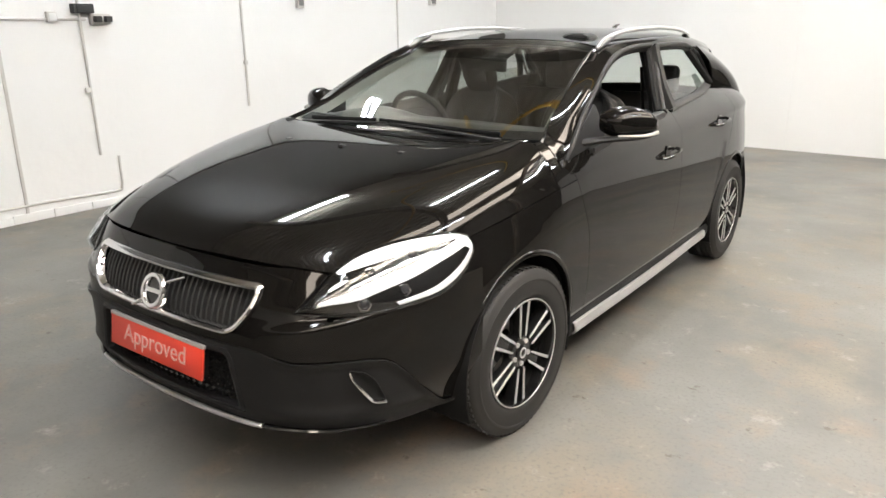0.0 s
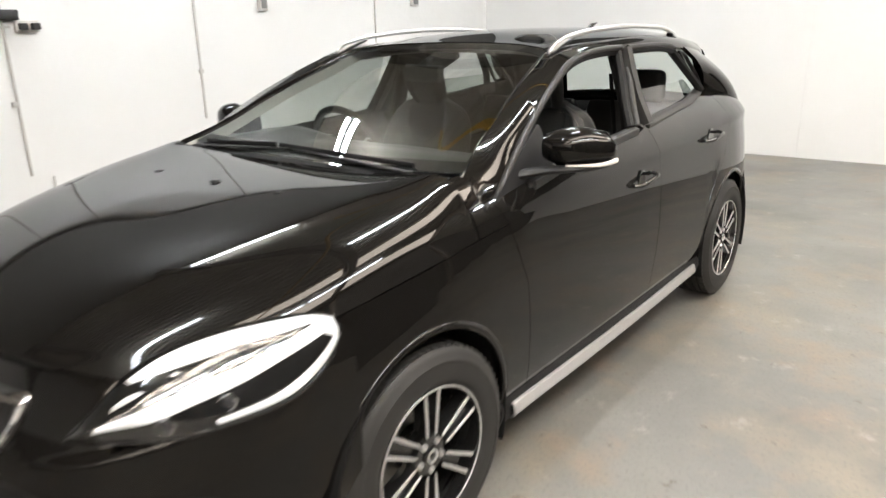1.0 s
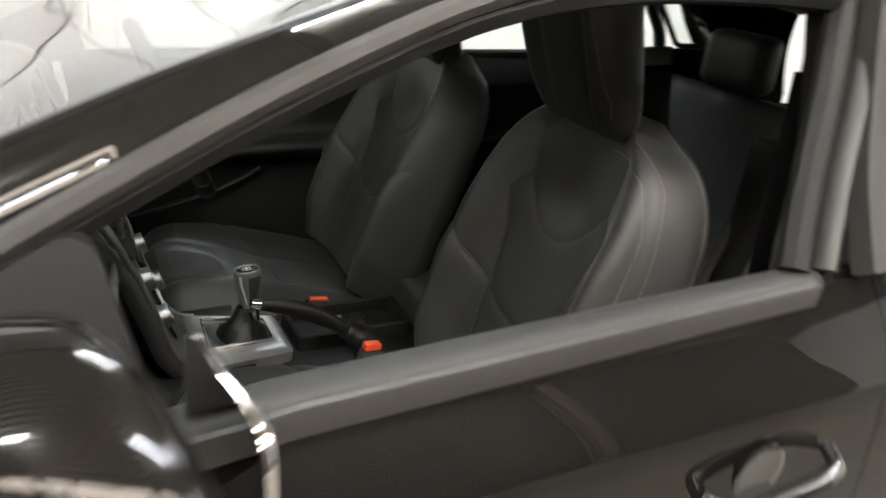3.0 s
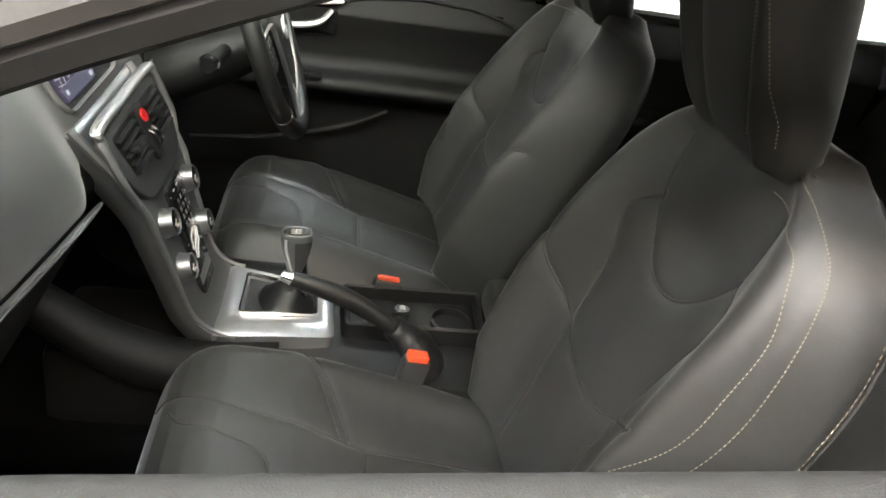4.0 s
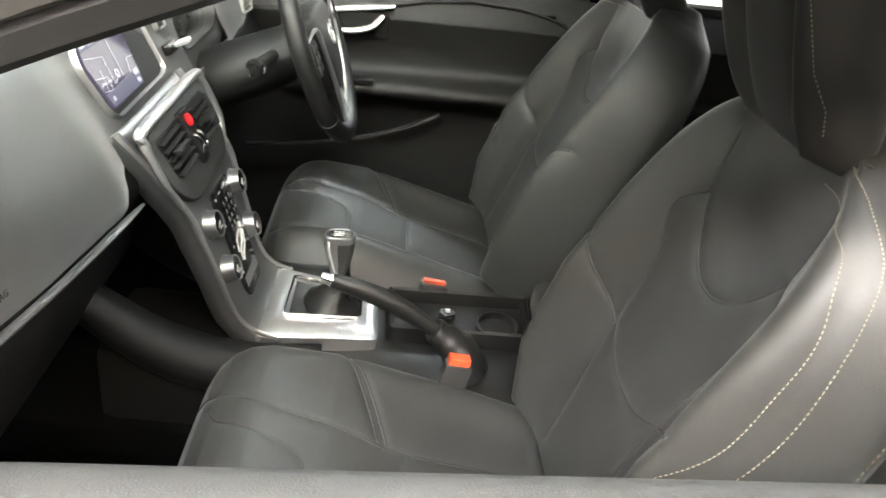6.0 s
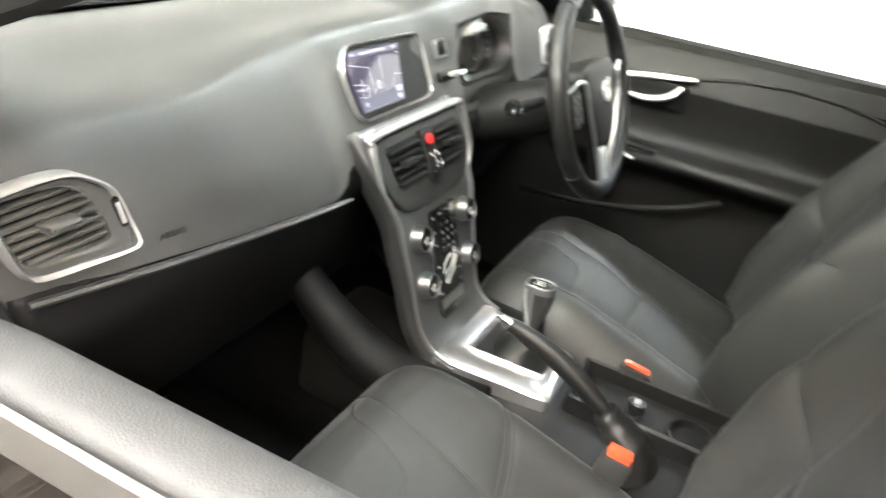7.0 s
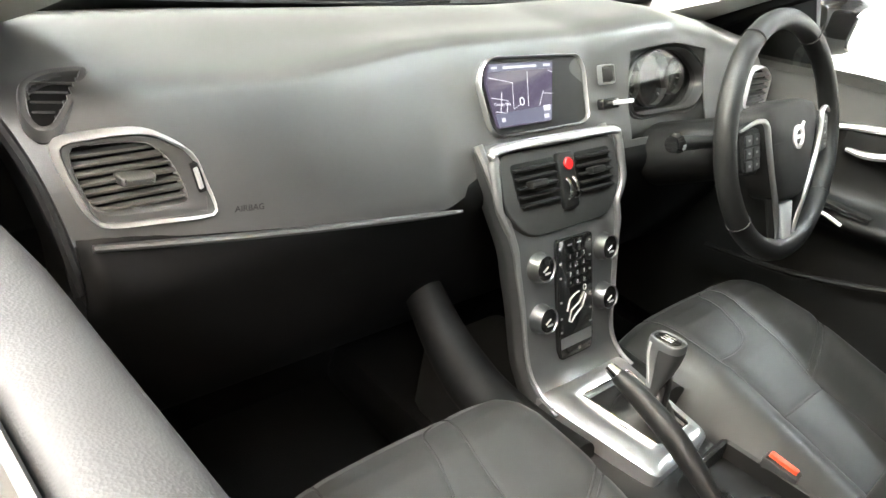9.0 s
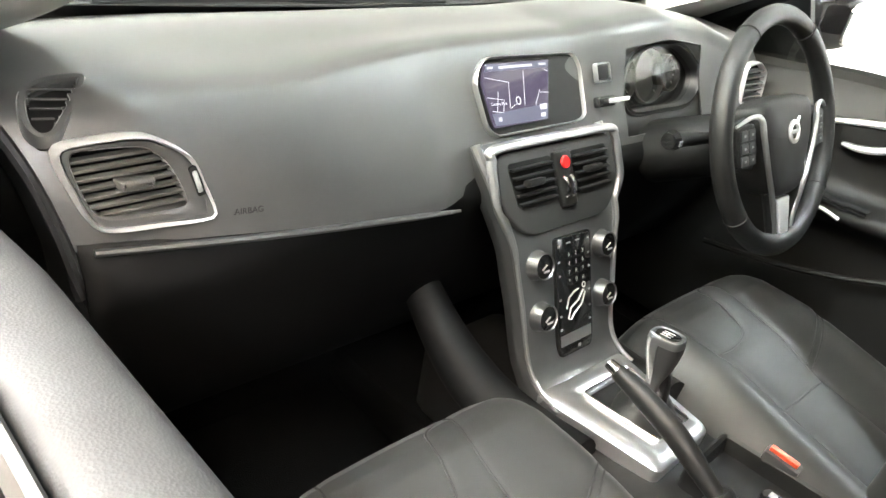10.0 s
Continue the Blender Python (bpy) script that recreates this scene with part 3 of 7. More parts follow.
AF, AR = arch(0, .385), arch(WB, .385)
low = lambda y: max(.30, AF(y), AR(y))
door_f = lambda z: interp(z, [(.3, .535), (.7, .495), (.96, .395), (1.1, .33)])
door_m = lambda z: interp(z, [(.3, 1.59), (.45, 1.597), (.84, 1.637), (1.07, 1.66)])
door_r = lambda z: interp(z, [(.3, 2.235), (.42, 2.235), (.60, 2.30), (.72, 2.40), (.85, 2.52), (1.0, 2.62), (1.2, 2.70)])
g = 0.0014
qtop = lambda y: interp(y, [(2.4, 1.117), (2.71, 1.15), (2.80, 1.13), (2.9, 1.10), (3.1, 1.04), (3.27, 1.0)])
for sgn, side in ((1, "left"), (-1, "right")):
    # wing behind the lamp, round the front wheel
    me = grid_mesh("wing", panel(lambda z: interp(z, [(.3, -.60), (.55, -.54), (.70, -.45), (.84, -.31)]), lambda z: door_f(z) - g, low, lambda y: shoulder(y) - .004, 90, 26, sgn))
    part("wing", me, PAINT, car, thick=.008, offset=1 if sgn > 0 else -1)
    # scuttle corner between bonnet and door
    me = grid_mesh("pillar_foot", panel(lambda z: interp(z, [(.905, .259), (.99, .274), (1.052, .286), (1.07, .289)]), lambda z: door_f(z) - g, lambda y: shoulder(y) + .0005, lambda y: interp(y, [(.26, 1.060), (.33, 1.064), (.36, 1.045), (.40, .995)]), 18, 30, sgn))
    part("pillar_foot", me, PAINT, car, thick=.006, offset=1 if sgn > 0 else -1)
    # doors
    d = empty("front_door", car)
    part("outer_skin", grid_mesh("skin", panel(lambda z: door_f(z) + g, lambda z: door_m(z) - g, lambda y: max(.315, low(y)), belt, 60, 36, sgn)), PAINT, d, thick=.012, offset=1 if sgn > 0 else -1)
    r = empty("rear_door", car)
    part("outer_skin", grid_mesh("skin", panel(lambda z: door_m(z) + g, lambda z: door_r(z) - g, lambda y: max(.315, low(y)), belt, 60, 36, sgn)), PAINT, r, thick=.012, offset=1 if sgn > 0 else -1)
    # quarter panel
    me = grid_mesh("quarter_panel", panel(lambda z: door_r(z) + g, lambda z: 3.27, low, qtop, 70, 31, sgn))
    part("quarter_panel", me, PAINT, car, thick=.008, offset=1 if sgn > 0 else -1)
    # sill cladding and its silver strip
    ys = np.linspace(.36, 2.26, 40)
    prof = [(-.004, .318), (.006, .300), (.008, .27), (-.004, .235), (-.05, .215), (-.12, .215)]
    G = np.array([[(sgn * (side_x(y, .33) + dx), y, z) for dx, z in prof] for y in ys])
    part("sill_cladding", grid_mesh("sill", G), CLAD, car, thick=.006)
    ys = np.linspace(.42, 2.17, 40)
    G = np.array([[(sgn * (side_x(y, .33) + dx), y, z + dz) for dx, z in ((.008, .302), (.018, .297), (.024, .275), (.024, .258), (.010, .243))] for y, dz in zip(ys, -.012 * np.sin(np.linspace(0, np.pi, 40)))])
    part("sill_strip", grid_mesh("strip", G), SILVERPAINT, car, "satin silver strip along the sill", thick=.008, split=False)
    # wheel housings
    for y0 in (0, WB):
        th = np.linspace(-.35, math.pi + .35, 40)
        G = np.array([[(sgn * x, y0 + .384 * math.cos(a), RT + .384 * math.sin(a)) for x in (side_x(y0, .7) - .008, .70, .52)] for a in th])
        part("wheel_housing", grid_mesh("housing", G), DARK, car, thick=.006)
        G = np.array([[(sgn * (side_x(y0 + r2 * math.cos(a), max(.32, RT + r2 * math.sin(a))) + o), y0 + r2 * math.cos(a), RT + r2 * math.sin(a)) for r2, o in ((.370, -.030), (.371, -.002), (.376, .003), (.384, .003), (.394, .0005))] for a in np.linspace(-.05, math.pi + .05, 60)])
        part("arch_lip", grid_mesh("lip", G), PAINT, car, thick=.003, split=False)
    # rear bumper corner cladding
    G = np.array([[(sgn * (width_at(min(y, 3.3)) - inn), y, z) for z, inn in ((.30, .03), (.42, .0), (.56, -.004), (.64, .01))] for y in np.linspace(3.02, 3.30, 14)])
    part("rear_bumper_corner", grid_mesh("rbc", G), CLAD, car, thick=.01)

# bonnet
rim_x = lambda y, z: side_x(y, z) - .002
net = [[(0, -.848, .815), (.25, -.835, .818), (.42, -.81, .816), (.50, -.785, .813), (.57, -.755, .806), (.634, -.716, .795)],
       [(0, -.70, .888), (.28, -.69, .894), (.46, -.675, .890), (.57, -.64, .873), (.66, -.58, .848), (.735, -.51, .816)],
       [(0, -.40, .965), (.30, -.395, .971), (.52, -.39, .966), (.65, -.375, .944), (.75, -.345, .900), (rim_x(-.31, .836), -.31, .836)],
       [(0, -.05, 1.016), (.32, -.05, 1.022), (.58, -.045, 1.024), (.718, -.03, 1.008), (.800, -.01, .955), (rim_x(0, .876), 0, .876)],
       [(0, .18, 1.036), (.34, .18, 1.042), (.63, .18, 1.054), (.735, .19, 1.036), (rim_x(.2, .974), .20, .974), (rim_x(.215, .899), .215, .899)],
       [(0, .30, 1.040), (.35, .295, 1.046), (.635, .287, 1.061), (rim_x(.283, 1.052), .283, 1.052), (rim_x(.271, .990), .271, .990), (rim_x(.256, .905), .256, .905)]]
G = surf(mirror_net(net), 60, 101)
for i in range(G.shape[0]):
    for j in range(G.shape[1]):
        x, y = abs(G[i, j, 0]), G[i, j, 1]
        ridge = .50 + .16 * (y + .8) / 1.1
        G[i, j, 2] += .010 * math.exp(-((x - ridge) / .05) ** 2) * min(1, max(0, (y + .70) / .7)) ** 1.5
ri, rj = np.arange(60)[:, None], np.arange(101)[None, :]
inner_w = np.clip((np.minimum(np.minimum(ri, 59 - ri), np.minimum(rj, 100 - rj)) - 2) / 10, 0, 1)[1:-1, 1:-1, None]
for _ in range(30):
    S = (G[:-2, 1:-1] + G[2:, 1:-1] + G[1:-1, :-2] + G[1:-1, 2:]) / 4
    G[1:-1, 1:-1] = G[1:-1, 1:-1] * (1 - inner_w) + S * inner_w
bon = part("bonnet", grid_mesh("bonnet", G), PAINT, car, thick=.008)
for k in (-.35, -.03, .29):
    part("washer_jet", boxm((k - .014, -.012, 1.014), (k + .014, .012, 1.030), .005), BLACKBOX, bon)

# front bumper: painted upper part, dark lower cladding
FRONT_IN = [(.28, .03), (.36, .0), (.55, 0), (.62, .012), (.68, .03), (.75, .072), (.80, .10), (.83, .12)]
SIDE_IN = [(.28, .04), (.42, .004), (.6, 0), (.75, .006), (.84, .04)]


def skin(s, z, off=0.0):
    """Point of the nose at s (0 in the middle, 1 at the wheel) and height z."""
    k = s * 199 * .86
    i = min(int(k), 197)
    p = PLANC[i] + (PLANC[i + 1] - PLANC[i]) * (k - i)
    t = PLANC[min(i + 3, 199)] - PLANC[max(i - 3, 0)]
    if i < 3:
        t = np.array([1.0, 0.0])
    t = t / np.linalg.norm(t)
    nrm = np.array([t[1], -t[0]])
    w = min(1, max(0, (s - .35) / .45))
    w = w * w * (3 - 2 * w)
    d = soft(z, FRONT_IN) * (1 - w) + soft(z, SIDE_IN) * w
    p = p + nrm * (off - d)
    return (p[0], p[1], z)


def nose(s0, s1, zlo, zhi, nu, nv, off=0.0, both=True):
    S = np.linspace(-s1, s1, nu) if both else np.linspace(s0, s1, nu)
    G = np.zeros((nu, nv, 3))
    for i, s in enumerate(S):
        for j in range(nv):
            z = zlo(abs(s)) + (zhi(abs(s)) - zlo(abs(s))) * j / (nv - 1)
            x, y, zz = skin(abs(s), z, off)
            G[i, j] = (x if s >= 0 else -x, y, zz)
    return G


bump = empty("front_bumper", car)
top_edge = lambda s: interp(s, [(0, .808), (.30, .806), (.42, .801), (.56, .793), (.66, .808), (.76, .828), (.835, .838), (.9, .842)])
LAMP = [(.395, .668), (.48, .672), (.60, .682), (.70, .700), (.79, .742), (.845, .815), (.835, .838), (.76, .826), (.66, .806), (.56, .776), (.46, .720)]
LAMPO = spline(LAMP, 60, True)


def in_lamp(s, z):
    """Whether a point of the nose lies inside the lamp opening."""
    hit = False
    for (a, b), (c, d) in zip(LAMPO, np.roll(LAMPO, -1, 0)):
        if (b > z) != (d > z) and s < (c - a) * (z - b) / (d - b) + a:
            hit = not hit
    return hit


mid_edge = lambda s: interp(s, [(0, .575), (.22, .575), (.27, .560), (.32, .545), (.43, .546), (.506, .542), (.55, .532), (.575, .518), (.605, .483), (.65, .417), (.71, .335), (.74, .305), (.78, .296), (1, .296)])
GB = nose(0, .845, mid_edge, top_edge, 201, 56)
SB = np.abs(np.linspace(-.845, .845, 201))
# crease running outwards below the lamp
for i, sv in enumerate(SB):
    k0 = min(1, max(0, (sv - .24) / .08), max(0, (.66 - sv) / .10))
    for j in range(56):
        z = GB[i, j, 2]
        d = z - (.632 + .16 * (sv - .27))
        q = skin(sv, z, k0 * .014 * math.exp(-(d / (.014 if d > 0 else .035)) ** 2))
        GB[i, j, 0], GB[i, j, 1] = math.copysign(q[0], GB[i, j, 0]), q[1]


def outside_grille(i, j):
    c = (GB[i, j] + GB[i + 1, j + 1]) / 2
    zt, zb = .752, .612
    half = .372 + (.435 - .372) * (c[2] - zb) / (zt - zb)
    return not (zb < c[2] < zt and abs(c[0]) < half) and not all(in_lamp(SB[i + p], GB[i + p, j + q][2]) for p in (0, 1) for q in (0, 1))


part("bumper_skin", grid_mesh("bumper_skin", GB, keep=outside_grille), PAINT, bump, thick=.006, offset=1.0)
GL = nose(0, .80, lambda s: interp(s, [(0, .315), (.36, .315), (.45, .29), (.8, .28)]), lambda s: mid_edge(s) - .004, 161, 40, -.002)
# the cladding stands proud along its upper edge and again at its foot
for i, sv in enumerate(np.abs(np.linspace(-.80, .80, 161))):
    if sv > .24:
        k0 = min(1, (sv - .24) / .06)
        for j in range(40):
            h = mid_edge(sv) - .004 - GL[i, j, 2]
            q = skin(sv, GL[i, j, 2], -.002 + k0 * (.012 * math.exp(-(h / .022) ** 2) + .010 * math.exp(-((GL[i, j, 2] - .36) / .03) ** 2)))
            GL[i, j, 0], GL[i, j, 1] = math.copysign(q[0], GL[i, j, 0]), q[1]


def outside_intake(i, j):
    c = (GL[i, j] + GL[i + 1, j + 1]) / 2
    return not (.345 < c[2] < .555 and abs(c[0]) < .40 - .25 * (c[2] - .345))


part("lower_cladding", grid_mesh("lower_cladding", GL, keep=outside_intake), CLAD, bump, "matt dark grey lower bumper cladding", thick=.006, offset=1.0)
# skid lip
G = np.array([[(x, y + dy, z) for dy, z in ((-.004, .318), (-.013, .313), (-.012, .306), (.05, .298))] for x, y, z in
              [(sg * skin(abs(s), .32)[0], skin(abs(s), .32)[1], .32) for s in np.linspace(-.235, .235, 60) for sg in ((1 if s >= 0 else -1),)]])
part("skid_lip", grid_mesh("skid_lip", G), SILVERPAINT, bump, "satin silver skid lip", thick=.004, split=False)
for sg in (1, -1):
    part("lip_end", sweep([(sg * p[0], p[1], p[2]) for p in (skin(q, .312 - .012 * (q - .235) / .3, .004) for q in np.linspace(.238, .56, 30))], [.012 - .006 * k / 29 for k in range(30)], 8, flat=.7), GLOSSBLACK, bump, "gloss black end of the skid lip")
# mesh of the lower intake
bm = bmesh.new()
for i in range(-13, 14):
    for j in range(5):
        x = i * .03 + (.015 if j % 2 else 0)
        z = .365 + j * .036
        if abs(x) < .39:
            hexo = [(x + .016 * math.cos(a), z + .017 * math.sin(a)) for a in np.linspace(0, 2 * math.pi, 6, endpoint=False) + .52]
            y = skin(min(.5, abs(x) * .62), .45)[1] + .03
            ringm(hexo, .004, 0, .012, basis((0, y, 0), (1, 0, 0), (0, 0, 1)), bm=bm)
part("intake_mesh", bm, DARK, bump)
io = [(-.392, .352), (.392, .352), (.352, .548), (-.352, .548)]
io = rpoly(io, .03, 5)
dn = []
for a, b in zip(io, io[1:] + io[:1]):
    k = max(1, int(math.hypot(b[0] - a[0], b[1] - a[1]) / .03))
    dn += [(a[0] + (b[0] - a[0]) * t / k, a[1] + (b[1] - a[1]) * t / k) for t in range(k)]
INTAKE = dn
part("intake_back", boxm((-.44, -.80, .31), (.44, -.78, .60), .004), DARK, bump)
for sgn in (1, -1):
    # fog lamp recess with its chrome hook
    hook = spline([(.453, .508), (.462, .480), (.500, .417), (.517, .397), (.552, .387)], 24)
    back = spline([(.458, .511), (.490, .503), (.522, .470), (.542, .425), (.556, .391)], 24)
    put = lambda q, off: (sgn * skin(q[0], q[1], off)[0], skin(q[0], q[1], off)[1], q[1])
    G = np.array([[put(a + (b - a) * k / 5, .006 - .010 * math.sin(math.pi * k / 5)) for k in range(6)] for a, b in zip(hook, back)])
    part("fog_recess", grid_mesh("fog_recess", G), DARK, bump, thick=.004)
    part("fog_trim", sweep([put(q, .009) for q in hook], [.003 + .0032 * min(1, k / 8) for k in range(24)], 8), CHROME, bump, "chrome fog lamp trim")

# grille
gr = empty("grille", car)
def on_nose(x, z, off):
    s = 0.0
    for _ in range(30):
        s += (abs(x) - skin(s, z)[0]) * .55
        s = min(max(s, 0), .9)
    p = skin(s, z, off)
    return Vector((math.copysign(p[0], x), p[1], z))
out = rpoly([(-.372, .603), (.372, .603), (.437, .690), (.440, .762), (-.440, .762), (-.437, .690)], [.05, .05, .06, .03, .03, .06], 7)
dense = []
for a, b in zip(out, out[1:] + out[:1]):
    k = max(1, int(math.hypot(b[0] - a[0], b[1] - a[1]) / .03))
    dense += [(a[0] + (b[0] - a[0]) * t / k, a[1] + (b[1] - a[1]) * t / k) for t in range(k)]
part("intake_rim", ringm(inset(INTAKE, -.014), .030, -.030, .003, warp=lambda c: on_nose(c.x, c.y, c.z), rnd=.5), CLAD, bump)
part("grille_frame", ringm(dense, .021, -.012, .014, warp=lambda c: on_nose(c.x, c.y, c.z), rnd=.6), CHROME, gr, "polished chrome grille surround")
part("grille_back", boxm((-.44, -.80, .60), (.44, -.785, .77)), DARK, gr)
for i in range(-16, 17):
    x = i * .0255
    z0, z1 = .612, .748
    if abs(x) > .375:
        z0 = .612 + (abs(x) - .375) * 1.5
    zs = np.linspace(z0, z1, 7)
    pts = [on_nose(x, z, -.020) for z in zs]
    Gs = np.array([[(p.x - .006, p.y + .02, p.z), (p.x - .004, p.y, p.z), (p.x + .004, p.y, p.z), (p.x + .006, p.y + .02, p.z)] for p in pts])
    part("grille_bar", fix(grid_mesh("bar", Gs, wrap_v=True, caps=True)), BLACKBOX, gr)
# badge: plain ring with a bar, on a diagonal strip
cb = on_nose(0, .675, .014)
mb = basis(cb, (1, 0, 0), (0, .35, .94))
circ = [(.062 * math.cos(a), .062 * math.sin(a)) for a in np.linspace(0, 2 * math.pi, 40, endpoint=False)]
part("badge_ring", ringm(circ, .022, -.01, .012, mb, .5), CHROME, gr, "round chrome badge")
part("badge_disc", platem([(p[0] * .66, p[1] * .66) for p in circ], -.01, .001, mb), GLOSSBLACK, gr)
part("badge_bar", boxm((-.036, -.007, .0), (.036, .007, .004), .001, mb), SATIN, gr)
for a, b in (((.045, .034, 0), (.135, .070, -.006)), ((-.045, -.034, 0), (-.115, -.070, -.006))):
    part("badge_strip", sweep([mb @ Vector(a), mb @ Vector(b)], .0045, 6, flat=.6, up=(0, 1, 0)), CHROME, gr)

# plate
plate_t = empty("plate", car)
mp = basis((0, -.962, .490), (1, 0, 0), (0, .16, .987))
part("plate_board", platem(rpoly([(-.26, -.0555), (.26, -.0555), (.26, .0555), (-.26, .0555)], .006), -.004, .004, mp, .0015), PLATE_RED, plate_t, "red plate with pale lettering")
part("plate_edge", boxm((-.262, .050, -.008), (.262, .062, .006), .002, mp), SILVERPAINT, plate_t)
part("plate_holder", boxm((-.25, -.05, -.03), (.25, .05, -.005), .003, mp), DARK, plate_t)
words("Approved", .088, mp @ pose(0, 0.002, .0045), PLATEPRINT, plate_t)

# ---- lamps, greenhouse, wheels ----
LAMP_TOP = spline([(.550, -.832, .688), (.577, -.787, .734), (.596, -.742, .776), (.617, -.703, .811), (.641, -.627, .839), (.691, -.526, .859), (.746, -.424, .865), (.780, -.348, .860), (.806, -.300, .844)], 81)
LAMP_FOOT = spline([(.550, -.832, .688), (.612, -.798, .684), (.663, -.748, .680), (.718, -.692, .680), (.766, -.618, .684), (.819, -.488, .697), (.840, -.42, .722), (.846, -.355, .764), (.834, -.308, .806), (.806, -.300, .844)], 81)


def lamp_pt(t, k, off):
    """Point of the lamp: t from its inner tip outwards, k from the top edge down, off outwards."""
    i = min(t, 1.0) * 80
    a = min(int(i), 79)
    T = LAMP_TOP[a] + (LAMP_TOP[a + 1] - LAMP_TOP[a]) * (i - a)
    B = LAMP_FOOT[a] + (LAMP_FOOT[a + 1] - LAMP_FOOT[a]) * (i - a)
    out = spline([(.42, -.84, .34), (.68, -.62, .39), (.86, -.40, .32)], 81)[a]
    end = min(1, 8 * t, 8 * (1 - t))
    return T + (B - T) * k + out * (off + (.030 * 4 * k * (1 - k)) * end)


for sgn in (1, -1):
    lp = empty("headlamp", car)
    flip = np.array([sgn, 1, 1])

    def shell(off, n=61, m=13, lo=0.0, hi=1.0):
        return np.array([[lamp_pt(t, k, off + (.004 if 0 < t < 1 and 0 < k < 1 else 0)) * flip for k in np.linspace(lo, hi, m)] for t in np.linspace(0, 1, n)])
    lens = part("lamp_lens", fix(grid_mesh("lens", shell(.008))), LENS, lp, "clear curved lamp lens")
    lens.visible_shadow = False
    part("lamp_bowl", fix(grid_mesh("bowl", shell(-.002))), GLOSSBLACK, lp)
    rim = [LAMP_TOP[k] * flip for k in range(81)] + [LAMP_FOOT[k] * flip for k in range(79, 0, -1)]
    part("lamp_seal", sweep([p + np.array([.45 * sgn, -.55, .2]) * .003 for p in rim], .0050, 8, closed=True), GLOSSBLACK, lp)

    def ribbon(top, bot, off, material, name):
        T, B = spline(top, 40), spline(bot, 40)
        G = np.array([[lamp_pt(*(t + (b - t) * k / 5), off - .008 * (k / 5 - .5) ** 2) * flip for k in range(6)] for t, b in zip(T, B)])
        return part(name, fix(grid_mesh(name, G)), material, lp, thick=.002)
    ribbon([(.34, .05), (.50, .03), (.70, .03), (.85, .04), (.97, .06)], [(.35, .13), (.50, .22), (.68, .24), (.80, .26), (.90, .24)], .0060, GUIDEGLOW, "light_guide_upper")
    ribbon([(.885, .08), (.93, .08), (.965, .12), (.985, .35), (.97, .70)], [(.80, .40), (.83, .52), (.85, .68), (.865, .84), (.895, .95)], .0070, GUIDEGLOW, "light_guide_outer")
    ribbon([(.16, .50), (.30, .50), (.45, .47), (.60, .43), (.72, .38), (.83, .30)], [(.14, .62), (.30, .70), (.45, .66), (.60, .60), (.72, .57), (.84, .58)], .0065, GUIDEGLOW, "light_guide_middle")
    ribbon([(.46, .90), (.58, .87), (.68, .85), (.78, .83), (.86, .80)], [(.46, .96), (.58, .96), (.68, .96), (.78, .96), (.88, .95)], .0060, GUIDEGLOW, "light_guide_lower")
    ribbon([(.24, .26), (.30, .24), (.36, .26)], [(.23, .34), (.30, .33), (.37, .31)], .0050, LAMPWHITE, "reflector_band")
    ribbon([(.35, .42), (.44, .40), (.52, .37)], [(.35, .46), (.44, .44), (.52, .40)], .0050, LAMPWHITE, "reflector_band")
    ribbon([(.62, .36), (.72, .31), (.80, .27)], [(.62, .38), (.72, .33), (.80, .29)], .0060, BULBLENS, "reflector_band")
    for t, k, r in ((.35, .80, .017), (.50, .75, .017), (.46, .34, .015), (.62, .31, .016)):
        c = Vector(lamp_pt(t, k, .001) * flip)
        n = Vector((.62 * sgn, -.72, .30))
        m = basis(c, n.cross(Vector((0, 0, 1))), (0, 0, 1))
        if m.col[2].xyz.dot(n) < 0:
            m = m @ pose(0, 0, 0, 180)
        part("lamp_ring", lathe([(r * 1.25, -.004), (r * 1.3, .004), (r * 1.1, .0055), (r * .95, .001)], 6 if k > .6 else 20, m), BULBLENS, lp)
        part("projector", lathe([(r * .9, .0), (r * .7, .004), (r * .35, .0055), (0, .006)], 20, m), GLASSBLACK, lp)

# windscreen, its dark border and the cowl
wnet = [[(0, .345, 1.040), (.30, .350, 1.045), (.55, .365, 1.055), (.70, .385, 1.062)],
        [(0, .66, 1.182), (.28, .655, 1.182), (.50, .645, 1.180), (.638, .64, 1.172)],
        [(0, .98, 1.315), (.27, .965, 1.312), (.46, .94, 1.302), (.575, .91, 1.288)],
        [(0, 1.295, 1.424), (.26, 1.275, 1.420), (.42, 1.24, 1.410), (.520, 1.195, 1.396)]]
GW = surf(mirror_net(wnet), 40, 61)
ws = part("windscreen", grid_mesh("windscreen", GW), GLASS, car, "clear laminated windscreen")
R, C = GW.shape[:2]
part("screen_border", grid_mesh("screen_border", GW + np.array([0, .004, -.005]), keep=lambda i, j: i < 3 or i > R - 4 or j < 1 or j > C - 3), SEAL, car, thick=.002)
part("sensor_cover", boxm((-.07, 1.10, 1.335), (.07, 1.25, 1.362), .010, Matrix.Translation((0, 1.17, 1.35)) @ Matrix.Rotation(radians(20), 4, "X") @ Matrix.Translation((0, -1.17, -1.35))), DARK, car)
mi = Matrix.Translation((0, 1.08, 1.305)) @ Matrix.Rotation(radians(-12), 4, "Z")
part("inner_mirror", boxm((-.12, -.02, -.035), (.12, .012, .035), .014, mi, 3), BLACKBOX, car, "black interior mirror")
part("inner_mirror_stem", sweep([(0, 1.09, 1.33), (0, 1.14, 1.362)], .012, 8), BLACKBOX, car)
